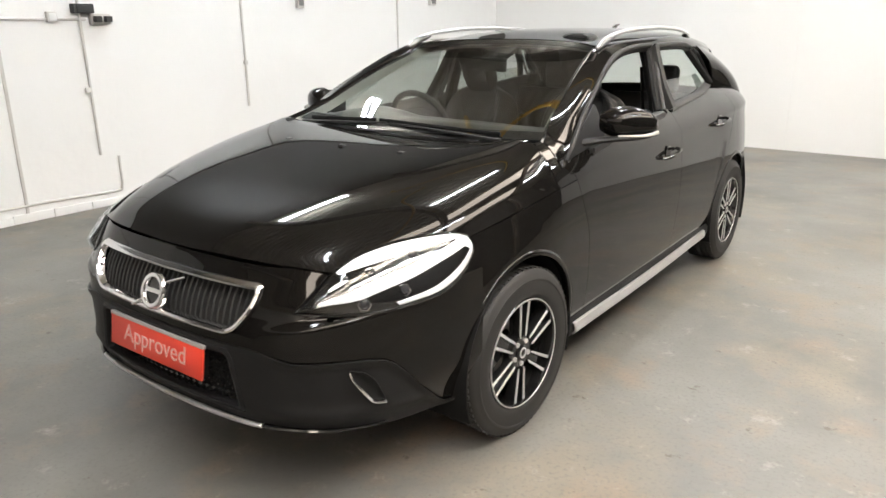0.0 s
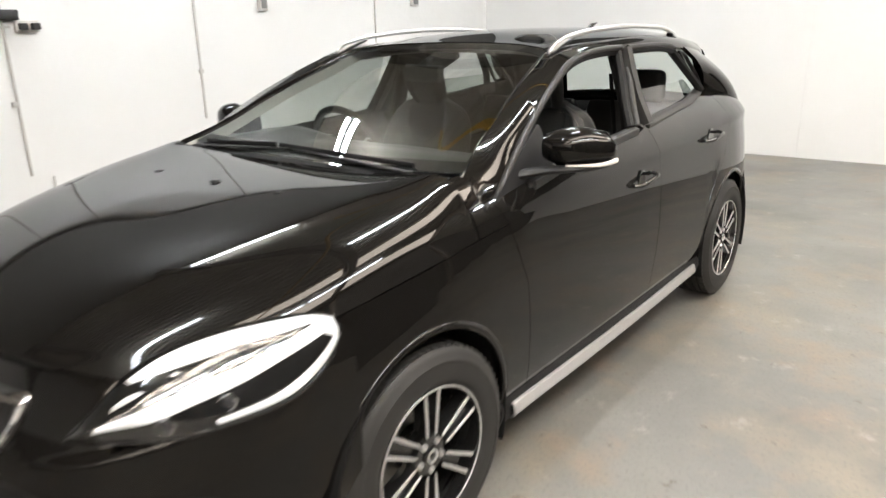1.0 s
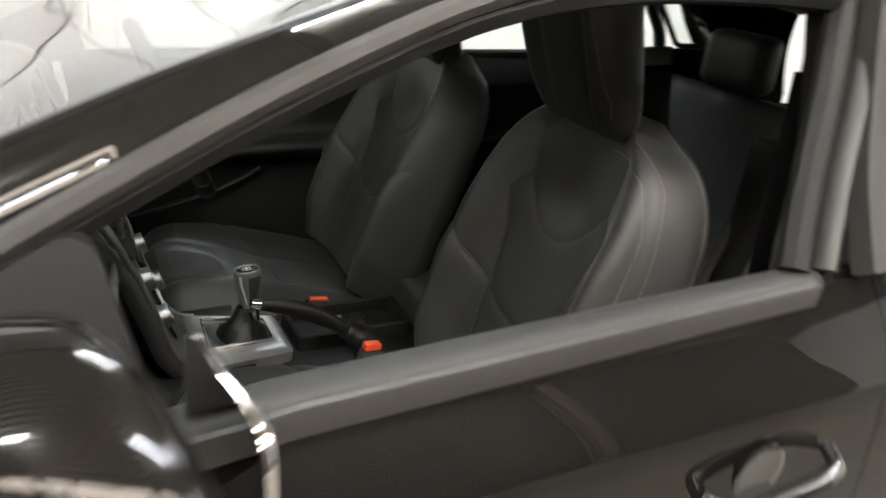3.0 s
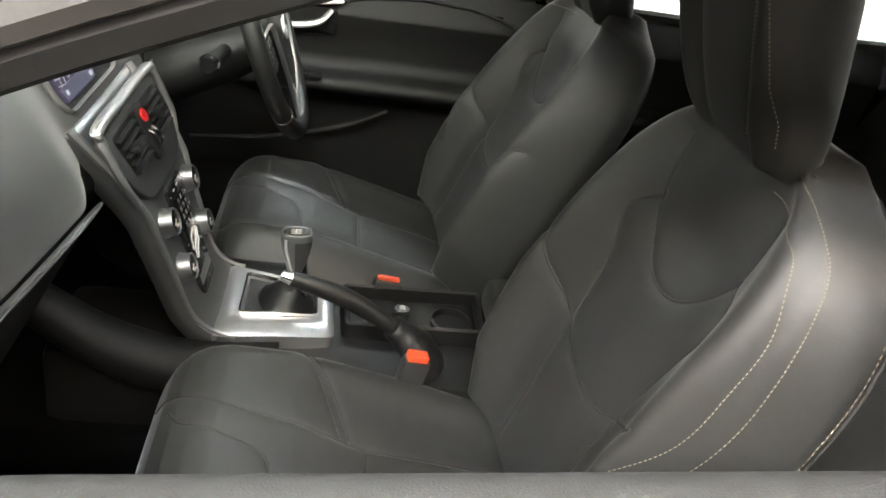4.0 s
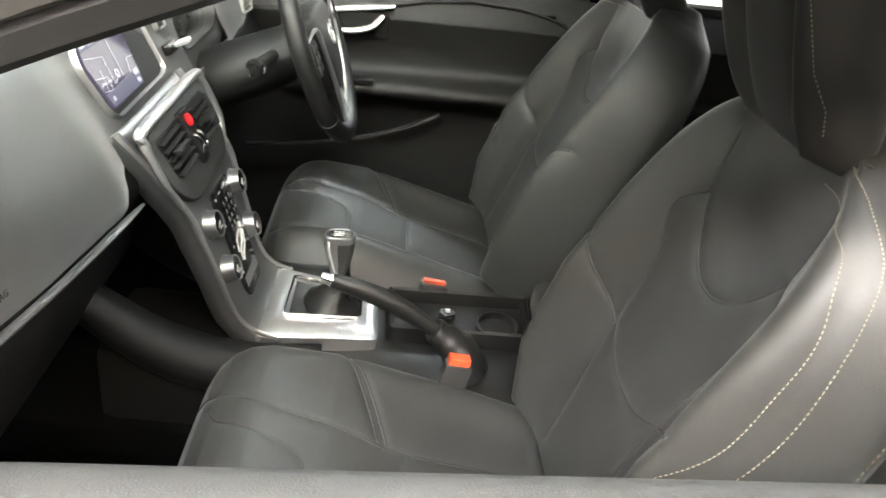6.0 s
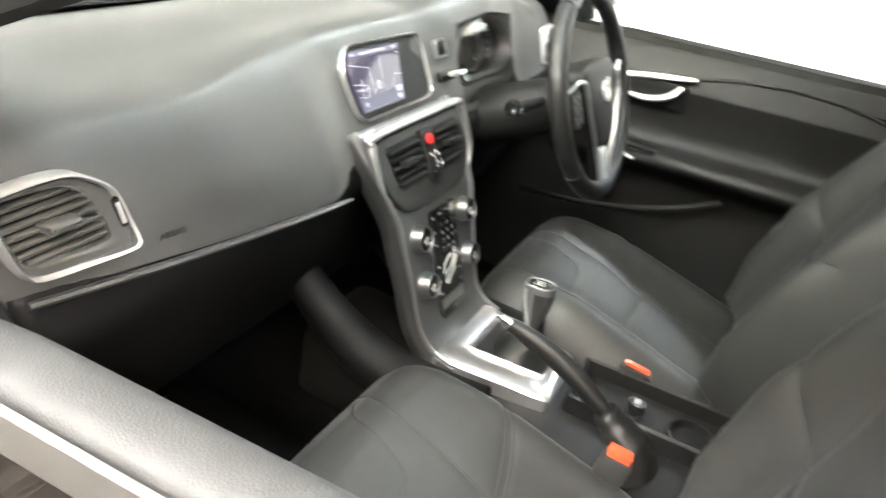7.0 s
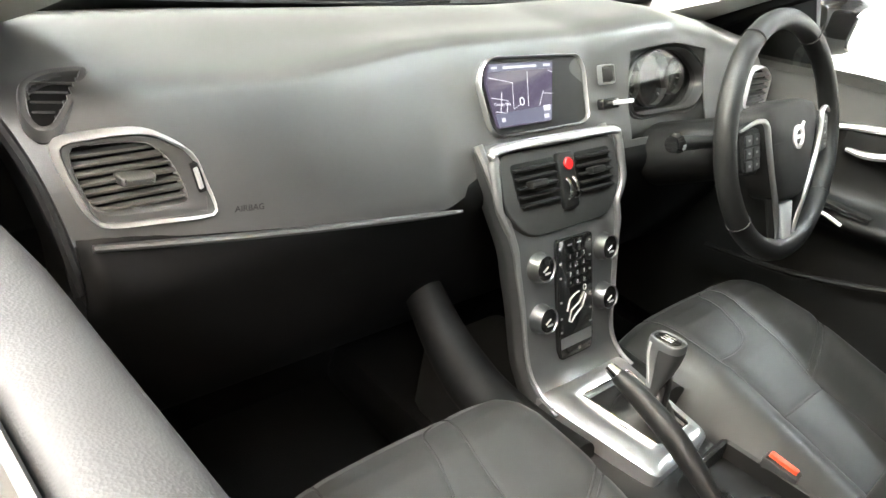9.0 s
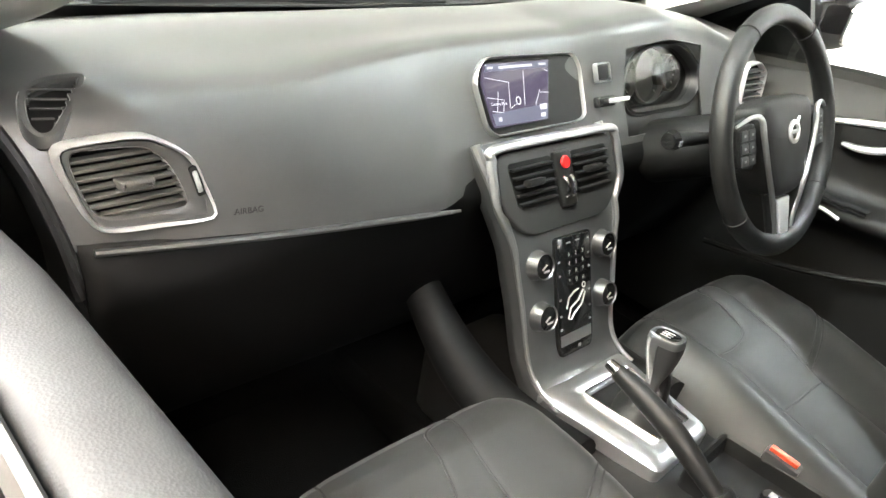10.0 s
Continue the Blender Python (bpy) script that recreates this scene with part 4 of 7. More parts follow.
GC = np.array([[(x, y + .03 * abs(x) ** 2, z) for y, z in ((.285, 1.005), (.305, 1.022), (.36, 1.035))] for x in np.linspace(-.70, .70, 40)])
part("cowl", grid_mesh("cowl", GC), DARK, car, thick=.01)
for x0, x1, yy in ((.52, -.10, .400), (-.60, -.12, .395)):
    w = empty("wiper", car)
    pth = [(x0, .335, 1.052), ((x0 + x1) / 2, .345 + .02, 1.062), (x1, yy, 1.070)]
    part("wiper_arm", sweep(spline(pth, 16), [.010 - .004 * k / 15 for k in range(16)], 8, flat=.6), BLACKBOX, w)
    part("wiper_blade", sweep(spline([(x0 * .98, .375, 1.068), ((x0 + x1) / 2, .380, 1.074), (x1 * 1.2 - .05, .405, 1.078)], 16), .006, 6, flat=1.6), SEAL, w)
    part("wiper_cap", lathe([(.018, 0), (.017, .012), (0, .016)], 14, pose(x0, .335, 1.045)), BLACKBOX, w)

# roof
rnet = [[(0, 1.30, 1.428), (.26, 1.28, 1.424), (.42, 1.245, 1.414), (.525, 1.198, 1.400), (.59, 1.16, 1.378)],
        [(0, 1.65, 1.466), (.28, 1.65, 1.461), (.46, 1.65, 1.448), (.56, 1.65, 1.428), (.612, 1.65, 1.396)],
        [(0, 2.10, 1.478), (.28, 2.1, 1.473), (.46, 2.1, 1.458), (.56, 2.1, 1.436), (.61, 2.1, 1.400)],
        [(0, 2.60, 1.458), (.27, 2.6, 1.453), (.43, 2.6, 1.438), (.53, 2.6, 1.413), (.58, 2.6, 1.375)],
        [(0, 3.10, 1.412), (.25, 3.1, 1.407), (.40, 3.09, 1.392), (.48, 3.07, 1.368), (.53, 3.04, 1.325)]]
GR = surf(mirror_net(rnet), 50, 81)
part("roof", grid_mesh("roof", GR), PAINT, car, thick=.008)
part("headliner", grid_mesh("headliner", GR[2:-3, 6:-6] - np.array([0, 0, .045])), HEADLINER, car, "pale cloth headliner", thick=.01)
part("roof_antenna", sweep([(0, 2.62, 1.455), (0, 2.66, 1.485), (0, 2.72, 1.495)], [.022, .014, .005], 10, flat=.7), PAINT, car)

for sgn in (1, -1):
    fx = lambda pts: [(sgn * x, y, z) for x, y, z in pts]
    # A pillar with roof side arc
    outer = spline([(.812, .335, .962), (.785, .44, 1.026), (.752, .57, 1.102), (.722, .76, 1.205), (.682, .98, 1.305), (.648, 1.25, 1.380), (.640, 1.65, 1.398), (.634, 2.1, 1.398), (.604, 2.55, 1.368), (.545, 3.0, 1.318)], 80)
    inner = spline([(.712, .345, 1.060), (.690, .44, 1.094), (.655, .60, 1.163), (.605, .83, 1.262), (.562, 1.05, 1.342), (.540, 1.24, 1.402), (.565, 1.65, 1.424), (.565, 2.1, 1.430), (.535, 2.6, 1.408), (.488, 3.0, 1.358)], 80)
    mid = (outer + inner) / 2 + np.array([.010, -.006, .012])
    low_ = outer + np.array([.000, .006, -.014])
    for k in range(80):
        w = min(1, max(0, (outer[k, 1] - .335) / .30))
        w = w * w * (3 - 2 * w)
        mid[k] = (outer[k] + inner[k]) / 2 + np.array([.010, -.006, .012]) * w
        for c in (outer, mid, inner):
            if w < 1:
                c[k, 0] = c[k, 0] * w + (side_x(c[k, 1], c[k, 2]) + .0015) * (1 - w)
    GA = np.stack([inner - np.array([.01, -.01, .02]), inner, mid, outer, low_, low_ - np.array([.03, 0, .0])], 1)
    GA[:, :, 0] *= sgn
    part("cant_rail", grid_mesh("cant_rail", GA), PAINT, car, thick=.004, sharp=60, split=False)
    GT = np.stack([low_ - np.array([.03, -.005, .0]), inner - np.array([.035, -.01, .045]), inner - np.array([.02, -.01, .012])], 1)
    GT[:, :, 0] *= sgn
    part("pillar_trim", grid_mesh("pillar_trim", GT), HEADLINER, car, "pale inner pillar trim", thick=.008)
    # roof rail
    rp = spline([(.575, 1.13, 1.394), (.572, 1.22, 1.430), (.570, 1.40, 1.458), (.566, 1.80, 1.478), (.552, 2.25, 1.470), (.534, 2.48, 1.448), (.524, 2.60, 1.424)], 50)
    rr = empty("roof_rail", car)
    part("rail_bar", sweep(fx(rp), [.003 + .0056 * math.sin(math.pi * min(1, max(0, k / 49))) ** .35 for k in range(50)], 12, flat=1.25), SATIN, rr, "satin silver roof rail", sharp=80)
    part("rail_front_foot", sweep(fx([p - np.array([.004, 0, .012]) for p in rp[:15]]), [.006 + .014 * math.sin(math.pi * k / 14) ** .6 for k in range(15)], 10, flat=.9), STRIP, rr, "darker satin front foot of the rail")
    for a, b in ((42, 50),):
        part("rail_foot", sweep(fx([p - np.array([.004, 0, .020]) for p in rp[a:b]]), .019, 8, flat=.8), GLOSSBLACK, rr)
    # window openings: door frames as swept rubber-clad channels
    dr = [o for o in car.children if o.name.startswith("front_door")][0 if sgn > 0 else 1]
    rd = [o for o in car.children if o.name.startswith("rear_door")][0 if sgn > 0 else 1]

    def bx(y):
        return side_x(y, belt(y)) - .012
    up_f = spline([(.790, .405, .955), (.742, .62, 1.095), (.712, .78, 1.185), (.680, .95, 1.268), (.652, 1.12, 1.333), (.634, 1.30, 1.365), (.626, 1.50, 1.376), (.628, 1.64, 1.376)], 50)
    part("window_frame", sweep(fx(up_f), .016, 8, flat=1.1), SEAL, dr)
    part("frame_outer", sweep(fx([p + np.array([.012, 0, .016]) for p in up_f]), .012, 8), GREYTRIM, dr)
    b_f = spline([(.628, 1.63, 1.376), (.668, 1.60, 1.27), (.705, 1.565, 1.17), (.748, 1.53, 1.068)], 20)
    part("frame_rear", sweep(fx(b_f), .020, 8, flat=1.0, up=(0, 1, 0)), SEAL, dr)
    part("frame_rear_trim", sweep(fx([p + np.array([.008, .038, 0]) for p in b_f]), .024, 8, up=(0, 1, 0), flat=.45), GREYTRIM, dr)
    # the driver's window is shut
    if sgn < 0:
        gy = np.linspace(.64, 1.53, 24)
        ux, uz = (lambda y: float(np.interp(y, up_f[:, 1], up_f[:, 0]))), (lambda y: float(np.interp(y, up_f[:, 1], up_f[:, 2])))
        GG = np.array([[(sgn * ((bx(y) - .008) * (1 - k) + ux(y) * k), y, (belt(y) - .02) * (1 - k) + uz(y) * k) for k in np.linspace(0, 1, 8)] for y in gy])
        part("door_glass", grid_mesh("door_glass", GG), SIDEGLASS, dr, "closed side window glass")
    # waist seal; on the open window also the slot and the grained top of the door
    ys = np.linspace(.62, 1.535, 30)
    prof = [(.034, -.028), (.036, -.010), (.026, .001), (.010, .008), (-.006, .010), (-.015, .003), (-.018, -.05)]
    if sgn > 0:
        lip = [(.040, -.028), (.041, -.010), (.038, -.001), (.033, .001), (.030, -.006), (.029, -.03)]
        top = [(.023, -.03), (.023, -.012), (.017, -.004), (.003, -.003), (-.014, -.008), (-.030, -.020), (-.041, -.038), (-.047, -.064), (-.048, -.11)]
        G = np.array([[(bx(y) + a, y, belt(y) + b) for a, b in spline(top, 25)] for y in np.linspace(.60, 1.56, 40)])
        part("door_top", grid_mesh("door_top", G), DOORTOP, dr, "grey grained top of the door trim", thick=.004, sharp=80, split=False)
        G = np.array([[(bx(y) + a, y, belt(y) - .020) for a in (.020, .032)] for y in ys])
        part("window_slot", grid_mesh("window_slot", G), DARK, dr, thick=.004)
    G = np.array([[(sgn * (bx(y) + a), y, belt(y) + b) for a, b in (lip if sgn > 0 else prof)] for y in ys])
    part("waist_seal", fix(grid_mesh("waist_seal", G, wrap_v=True, caps=True)), GREYTRIM, dr, "grey rubber waist seal")
    # sail panel
    tri = rpoly([(.400, .984), (.80, 1.035), (.765, 1.165), (.745, 1.172)], .008, 3)
    bm = bmesh.new()
    vo = [bm.verts.new((sgn * (side_x(y, min(z, belt(y))) - (z - belt(y)) * .30 * (z > belt(y)) + .006), y, z)) for y, z in tri]
    vi = [bm.verts.new((v.co.x - sgn * .02, v.co.y, v.co.z)) for v in vo]
    bm.faces.new(vo)
    bm.faces.new(vi[::-1])
    for k in range(len(vo)):
        bm.faces.new((vo[k], vo[(k + 1) % len(vo)], vi[(k + 1) % len(vi)], vi[k]))
    part("sail_panel", bm, CLAD, dr, "matt black mirror sail panel")
    # B pillar
    G = np.array([[(sgn * (p[0] + .006), p[1] + dy, p[2]) for dy in (.05, .075, .10)] for p in spline([(.630, 1.60, 1.385), (.670, 1.585, 1.27), (.712, 1.57, 1.17), (.770, 1.555, 1.066)], 16)])
    part("b_pillar", grid_mesh("b_pillar", G), GREYTRIM, car, thick=.03)
    # rear door window
    up_r = spline([(.628, 1.715, 1.372), (.624, 1.95, 1.374), (.612, 2.2, 1.368), (.598, 2.36, 1.348)], 30)
    part("window_frame", sweep(fx(up_r), .016, 8), SEAL, rd)
    part("frame_outer", sweep(fx([p + np.array([.012, 0, .017]) for p in up_r]), .012, 8), GREYTRIM, rd)
    part("frame_front", sweep(fx(spline([(.628, 1.715, 1.372), (.672, 1.70, 1.27), (.715, 1.685, 1.17), (.752, 1.675, 1.085)], 16)), .018, 8, up=(0, 1, 0)), SEAL, rd)
    part("frame_rear", sweep(fx(spline([(.598, 2.36, 1.348), (.625, 2.44, 1.28), (.66, 2.53, 1.20), (.69, 2.58, 1.14)], 16)), .022, 8, up=(0, 1, 0)), SEAL, rd)
    ys = np.linspace(1.68, 2.60, 26)
    G = np.array([[(sgn * (bx(y) + a), y, belt(y) + b) for a, b in prof] for y in ys])
    part("waist_seal", fix(grid_mesh("waist_seal", G, wrap_v=True, caps=True)), GREYTRIM, rd)
    gy = np.linspace(1.70, 2.55, 16)
    G = np.array([[(sgn * (bx(y) - .006 - .42 * (k * h)), y, belt(y) - .02 + k * h) for k in (0, .5, 1)] for y in gy for h in ((min(.150 - (y - 1.7) * .06, .150 if y < 2.46 else max(.03, .105 - (y - 2.46) * .8))),)])
    gl = part("door_glass", grid_mesh("door_glass", G), TINT, rd, "half-lowered side window glass")
    gl.visible_shadow = False
    # quarter light
    ql = [(2.42, 1.345), (2.52, 1.325), (2.66, 1.22), (2.735, 1.155), (2.62, 1.150)]
    qx = lambda y, z: interp(y, [(2.4, .605), (2.75, .58)]) + (1.36 - z) * interp(y, [(2.4, .33), (2.75, .25)])
    bm = bmesh.new()
    bm.faces.new([bm.verts.new((sgn * (qx(y, z) + .004), y, z)) for y, z in rpoly(ql, .02, 3)])
    q = part("quarter_glass", bm, TINT, car, "tinted quarter window")
    q.visible_shadow = False
    qo = rpoly(ql, .02, 3)
    part("quarter_seal", sweep([(sgn * (qx(y, z) + .004), y, z) for y, z in qo], .010, 6, closed=True), SEAL, car)
    # C and D pillar skin
    us = spline([(.606, 2.50, 1.372), (.590, 2.68, 1.352), (.568, 2.86, 1.332), (.540, 3.04, 1.305)], 24)
    yl = np.linspace(2.735, 3.27, 24)
    ls = np.array([(side_x(y, qtop(y)), y, qtop(y)) for y in yl])
    G = np.array([[u + (l - u) * k + np.array([.035, .02, .0]) * math.sin(math.pi * k) for k in np.linspace(0, 1, 16)] for u, l in zip(us, ls)])
    G[:, :, 0] *= sgn
    part("rear_pillar", grid_mesh("rear_pillar", G), PAINT, car, thick=.02)
    # door mirror
    mr = empty("door_mirror", car)
    secs = []
    for t, x in zip(np.linspace(0, 1, 9), np.linspace(.815, 1.018, 9)):
        a = .085 * (math.sin(math.pi * (t * .78 + .18)) ** .6)
        b = .068 * (math.sin(math.pi * (t * .80 + .16)) ** .55)
        cy, cz = .725 + .050 * t + .02 * t * t, 1.108 - .008 * t
        ring = []
        for k in range(28):
            th = 2 * math.pi * k / 28
            c, s = math.cos(th), math.sin(th)
            yy = cy + a * (abs(c) ** .8) * (1 if c > 0 else -1) * (.50 if c > 0 else 1.05)
            ring.append((sgn * x, yy, cz + b * (abs(s) ** .8) * (1 if s > 0 else -1)))
        secs.append(ring)
    G = np.array(secs)
    part("mirror_cap", fix(grid_mesh("mirror_cap", G, wrap_v=True, caps=True)), PAINT, mr, "glossy black mirror housing", sharp=70)
    bm = bmesh.new()
    o = rpoly([(-.072, -.042), (.072, -.039), (.074, .034), (.050, .046), (-.062, .048)], .026)
    plate(bm, [(p[0], p[1]) for p in o], 0, .006, basis((sgn * .915, .822, 1.106), (-1, .16 * -sgn, 0), (0, 0, 1)), .002)
    part("mirror_glass", bm, MIRROR, mr, "silvered mirror glass")
    lo = spline([(.775, .575, 1.030), (.83, .635, 1.038), (.90, .668, 1.045), (.97, .715, 1.050), (1.012, .790, 1.058)], 24)
    part("mirror_base", sweep(fx(lo), [.030 - .016 * k / 23 for k in range(24)], 10, flat=.55), CLAD, mr, "matt black mirror foot")
    ind = spline([(.905, .662, 1.058), (.955, .678, 1.060), (.990, .702, 1.061), (1.008, .726, 1.062), (1.018, .750, 1.064), (1.023, .790, 1.067)], 20)
    part("mirror_indicator", sweep(fx(ind), [.0025 + .0045 * k / 19 for k in range(20)], 8, flat=1.3), CLEARAMBER, mr, "clear mirror indicator strip")
    # door handles
    for own, y0, z0 in ((dr, 1.44, .868), (rd, 2.305, .935)):
        x0 = side_x(y0, z0)
        hd = spline([(sgn * (x0 + .004), y0 - .095, z0 - .008), (sgn * (x0 + .034), y0 - .07, z0 - .004), (sgn * (x0 + .040), y0, z0 + .004), (sgn * (x0 + .034), y0 + .075, z0 + .012), (sgn * (x0 + .004), y0 + .10, z0 + .016)], 24)
        part("door_handle", sweep(hd, .0105, 10, flat=.85), GLOSSBLACK, own, "gloss black door handle")
        part("handle_bowl", lathe([(.040, .003), (.038, .0042), (.03, .0035), (0, .003)], 24, basis((sgn * (x0 - .0015), y0 - .01, z0 + .004), (0, 1, 0), (0, 0, 1)) if sgn > 0 else basis((sgn * (x0 - .0015), y0 - .01, z0 + .004), (0, -1, 0), (0, 0, 1))), GLOSSBLACK, own)

# tail
tn = [[(0, 3.16, 1.395), (.30, 3.15, 1.385), (.50, 3.08, 1.34)],
      [(0, 3.20, 1.37), (.31, 3.19, 1.355), (.53, 3.10, 1.30)],
      [(0, 3.33, 1.08), (.33, 3.31, 1.07), (.60, 3.22, 1.05)],
      [(0, 3.42, .98), (.36, 3.40, .97), (.66, 3.28, .96)],
      [(0, 3.44, .70), (.38, 3.42, .70), (.70, 3.28, .70)],
      [(0, 3.45, .50), (.38, 3.43, .50), (.72, 3.27, .48)],
      [(0, 3.40, .30), (.38, 3.38, .30), (.70, 3.24, .30)]]
GT = surf(mirror_net(tn), 61, 41)
part("tailgate", grid_mesh("tailgate", GT, keep=lambda i, j: not (10 <= i < 21 and 5 <= j < 35)), PAINT, car, thick=.01)
tg = part("rear_window", grid_mesh("rear_window", GT[9:22, 4:37] + np.array([0, -.004, 0])), TINT, car, "tinted rear window")
tg.visible_shadow = False
part("spoiler", sweep([(-.42, 3.08, 1.378), (-.25, 3.14, 1.398), (0, 3.155, 1.405), (.25, 3.14, 1.398), (.42, 3.08, 1.378)], .018, 8, flat=.5), PAINT, car)
# under-body
part("underbody", boxm((-.60, -.60, .20), (.60, 3.15, .235), .01), DARK, car)
part("bulkhead", boxm((-.70, .16, .25), (.70, .20, .97), .01), DARK, car)
part("engine_bay", boxm((-.50, -.70, .25), (.50, .15, .70), .02), DARK, car)


# wheels
def wheel(x, y, sgn):
    w = empty("wheel", car, (x, y, RT))
    w.rotation_euler.z = radians(-4) if y == 0 else 0
    ax = basis((0, 0, 0), (0, 1, 0), (0, 0, 1)) if sgn > 0 else basis((0, 0, 0), (0, -1, 0), (0, 0, 1))
    hw = .1025
    prof = [(.212, -.09), (.235, -.103), (.275, -.105), (.305, -.096), (.320, -.084), (.3255, -.072)]
    grooves = [-.050, -.018, .018, .050]
    mid = []
    for c in grooves:
        mid += [(.3262, c - .006), (.318, c - .004), (.318, c + .004), (.3262, c + .006)]
    prof = prof + mid + [(.3255, .072), (.320, .084), (.305, .096), (.290, .1015), (.288, .1035), (.282, .1035), (.280, .102), (.25, .104), (.232, .1025), (.224, .099), (.212, .088)]
    bm = lathe(prof, 96, ax)
    for k in range(72):
        a = 2 * math.pi * k / 72
        rot = ax @ Matrix.Rotation(a, 4, "Z")
        for c, lo, hi, sk in ((-.034, -.0095, .0095, .2), (.0, -.010, .010, -.2), (.034, -.0095, .0095, .2), (.066, -.011, .016, .1), (-.066, -.016, .011, .1)):
            box(bm, (.322, -.0085, c + lo), (.3285, .0085, c + hi), 0, rot @ Matrix.Rotation(sk * .12, 4, "X"))
    part("tyre", bm, RUBBER, w, "black road tyre with worn tread", sharp=30)
    # barrel and black inner face
    part("rim", lathe([(.206, -.085), (.206, .055), (.211, .082), (.2135, .092), (.2095, .097), (.203, .093), (.199, .075), (.190, .03), (.19, -.08)], 72, ax), GLOSSBLACK, w, "gloss black alloy rim")
    part("rim_edge", lathe([(.2125, .093), (.2115, .0980), (.2085, .0980), (.207, .094)], 72, ax), SATIN, w, "diamond-cut bright rim edge")
    for k in range(6):
        rot = ax @ Matrix.Rotation(2 * math.pi * k / 6 + math.pi / 2 - .05, 4, "Z")
        part("spoke_web", platem([(.05, -.021), (.12, -.024), (.204, -.032), (.204, .032), (.12, .024), (.05, .021)], .035, .066, rot, .002), GLOSSBLACK, w)
        for dd in (-1, 1):
            o = [(.062, .0135), (.115, .0150), (.198, .0205), (.2065, .0205), (.2065, .0350), (.198, .0345), (.115, .0270), (.075, .0245), (.062, .0200)]
            if dd < 0:
                o = [(p[0], -p[1]) for p in o][::-1]
            part("spoke", platem(o, .045, .083, rot, .002), GLOSSBLACK, w)
            part("spoke_face", platem([tuple(p) for p in inset(o, .0012)], .083, .0865, rot, .001), SATIN, w, "machined bright spoke face")
    part("hub", lathe([(.066, .03), (.066, .070), (.058, .078), (.030, .079)], 40, ax), GLOSSBLACK, w)
    part("hub_cap", lathe([(.031, .07), (.031, .084), (.027, .087), (0, .088)], 32, ax), GLOSSBLACK, w, "black hub cap")
    part("hub_cap_ring", lathe([(.021, .086), (.021, .0895), (.015, .0895), (.015, .086)], 24, ax), SATIN, w, "silver ring of the hub cap")
    for k in range(5):
        a = 2 * math.pi * k / 5 + math.pi / 2 + math.pi / 5
        part("wheel_bolt", lathe([(.010, .07), (.010, .085), (.006, .086), (.005, .080), (0, .080)], 6, ax @ Matrix.Translation((.046 * math.cos(a), .046 * math.sin(a), 0))), SATIN, w)
    part("brake_disc", lathe([(.07, .0), (.135, .0), (.135, -.02), (.07, -.02)], 48, ax), DISC, w)
    return w


for y in (0, WB):
    for sgn in (1, -1):
        wheel(sgn * .775, y, sgn)

# ---- interior ----
X_UP = (-1, 0, 0)

# dashboard pad
def dprof(x):
    """Profile of the dash from the screen to its lower edge, at x."""
    P = [(.72, [(.42, 1.045), (.52, 1.056), (.62, 1.060), (.675, 1.052), (.708, 1.028), (.728, .985), (.738, .948), (.742, .930)]),
         (.60, [(.38, 1.048), (.50, 1.062), (.62, 1.066), (.690, 1.059), (.722, 1.034), (.741, .985), (.750, .945), (.754, .926)]),
         (.42, [(.36, 1.048), (.50, 1.066), (.62, 1.069), (.698, 1.059), (.724, 1.043), (.755, .980), (.768, .930), (.772, .908)]),
         (.22, [(.35, 1.046), (.50, 1.068), (.60, 1.075), (.652, 1.073), (.688, 1.057), (.748, .975), (.778, .918), (.784, .892)]),
         (.13, [(.35, 1.045), (.48, 1.068), (.58, 1.076), (.640, 1.072), (.672, 1.052), (.710, .985), (.738, .935), (.752, .900)]),
         (-.14, [(.35, 1.045), (.48, 1.070), (.58, 1.080), (.645, 1.077), (.676, 1.055), (.712, .985), (.740, .935), (.754, .900)]),
         (-.21, [(.35, 1.045), (.48, 1.076), (.58, 1.092), (.650, 1.091), (.690, 1.068), (.712, .990), (.742, .930), (.756, .895)]),
         (-.36, [(.35, 1.045), (.48, 1.084), (.58, 1.108), (.655, 1.108), (.700, 1.086), (.716, .995), (.744, .930), (.758, .895)]),
         (-.52, [(.36, 1.045), (.48, 1.074), (.58, 1.090), (.650, 1.086), (.690, 1.060), (.714, .990), (.742, .930), (.756, .900)]),
         (-.62, [(.38, 1.045), (.50, 1.060), (.62, 1.062), (.685, 1.052), (.715, 1.025), (.735, .985), (.748, .945), (.754, .915)]),
         (-.72, [(.42, 1.045), (.52, 1.054), (.62, 1.056), (.675, 1.046), (.705, 1.02), (.728, .985), (.738, .948), (.742, .92)])]
    xs = [-p[0] for p in P]
    A = np.array([p[1] for p in P]) + np.array([(.012, .004), (0, .008), (0, 0), (0, .002), (-.002, 0), (0, 0), (0, 0), (0, 0)])
    out = np.zeros((8, 2))
    for k in range(8):
        for c in range(2):
            out[k, c] = np.interp(-x, xs, A[:, k, c])
    return out


XS = np.linspace(.72, -.72, 300)
raw = np.array([dprof(x) for x in XS])
for _ in range(19):
    raw[1:-1] = (raw[:-2] + 2 * raw[1:-1] + raw[2:]) / 4
GD = np.array([[(x, p[0], p[1]) for p in spline(r, 99)] for x, r in zip(XS, raw)])
dash = empty("dashboard", car)


def dash_end(z):
    """Where the pad stops beside the passenger's door."""
    return interp(z, [(.40, .655), (.88, .662), (.926, .667), (.964, .674), (1.007, .687), (1.04, .700), (1.06, .716)])


for row in GD:
    for p in row:
        w = min(1, max(0, (p[1] - .60) / .06))
        p[0] = min(p[0], dash_end(p[2]) * w + .72 * (1 - w))


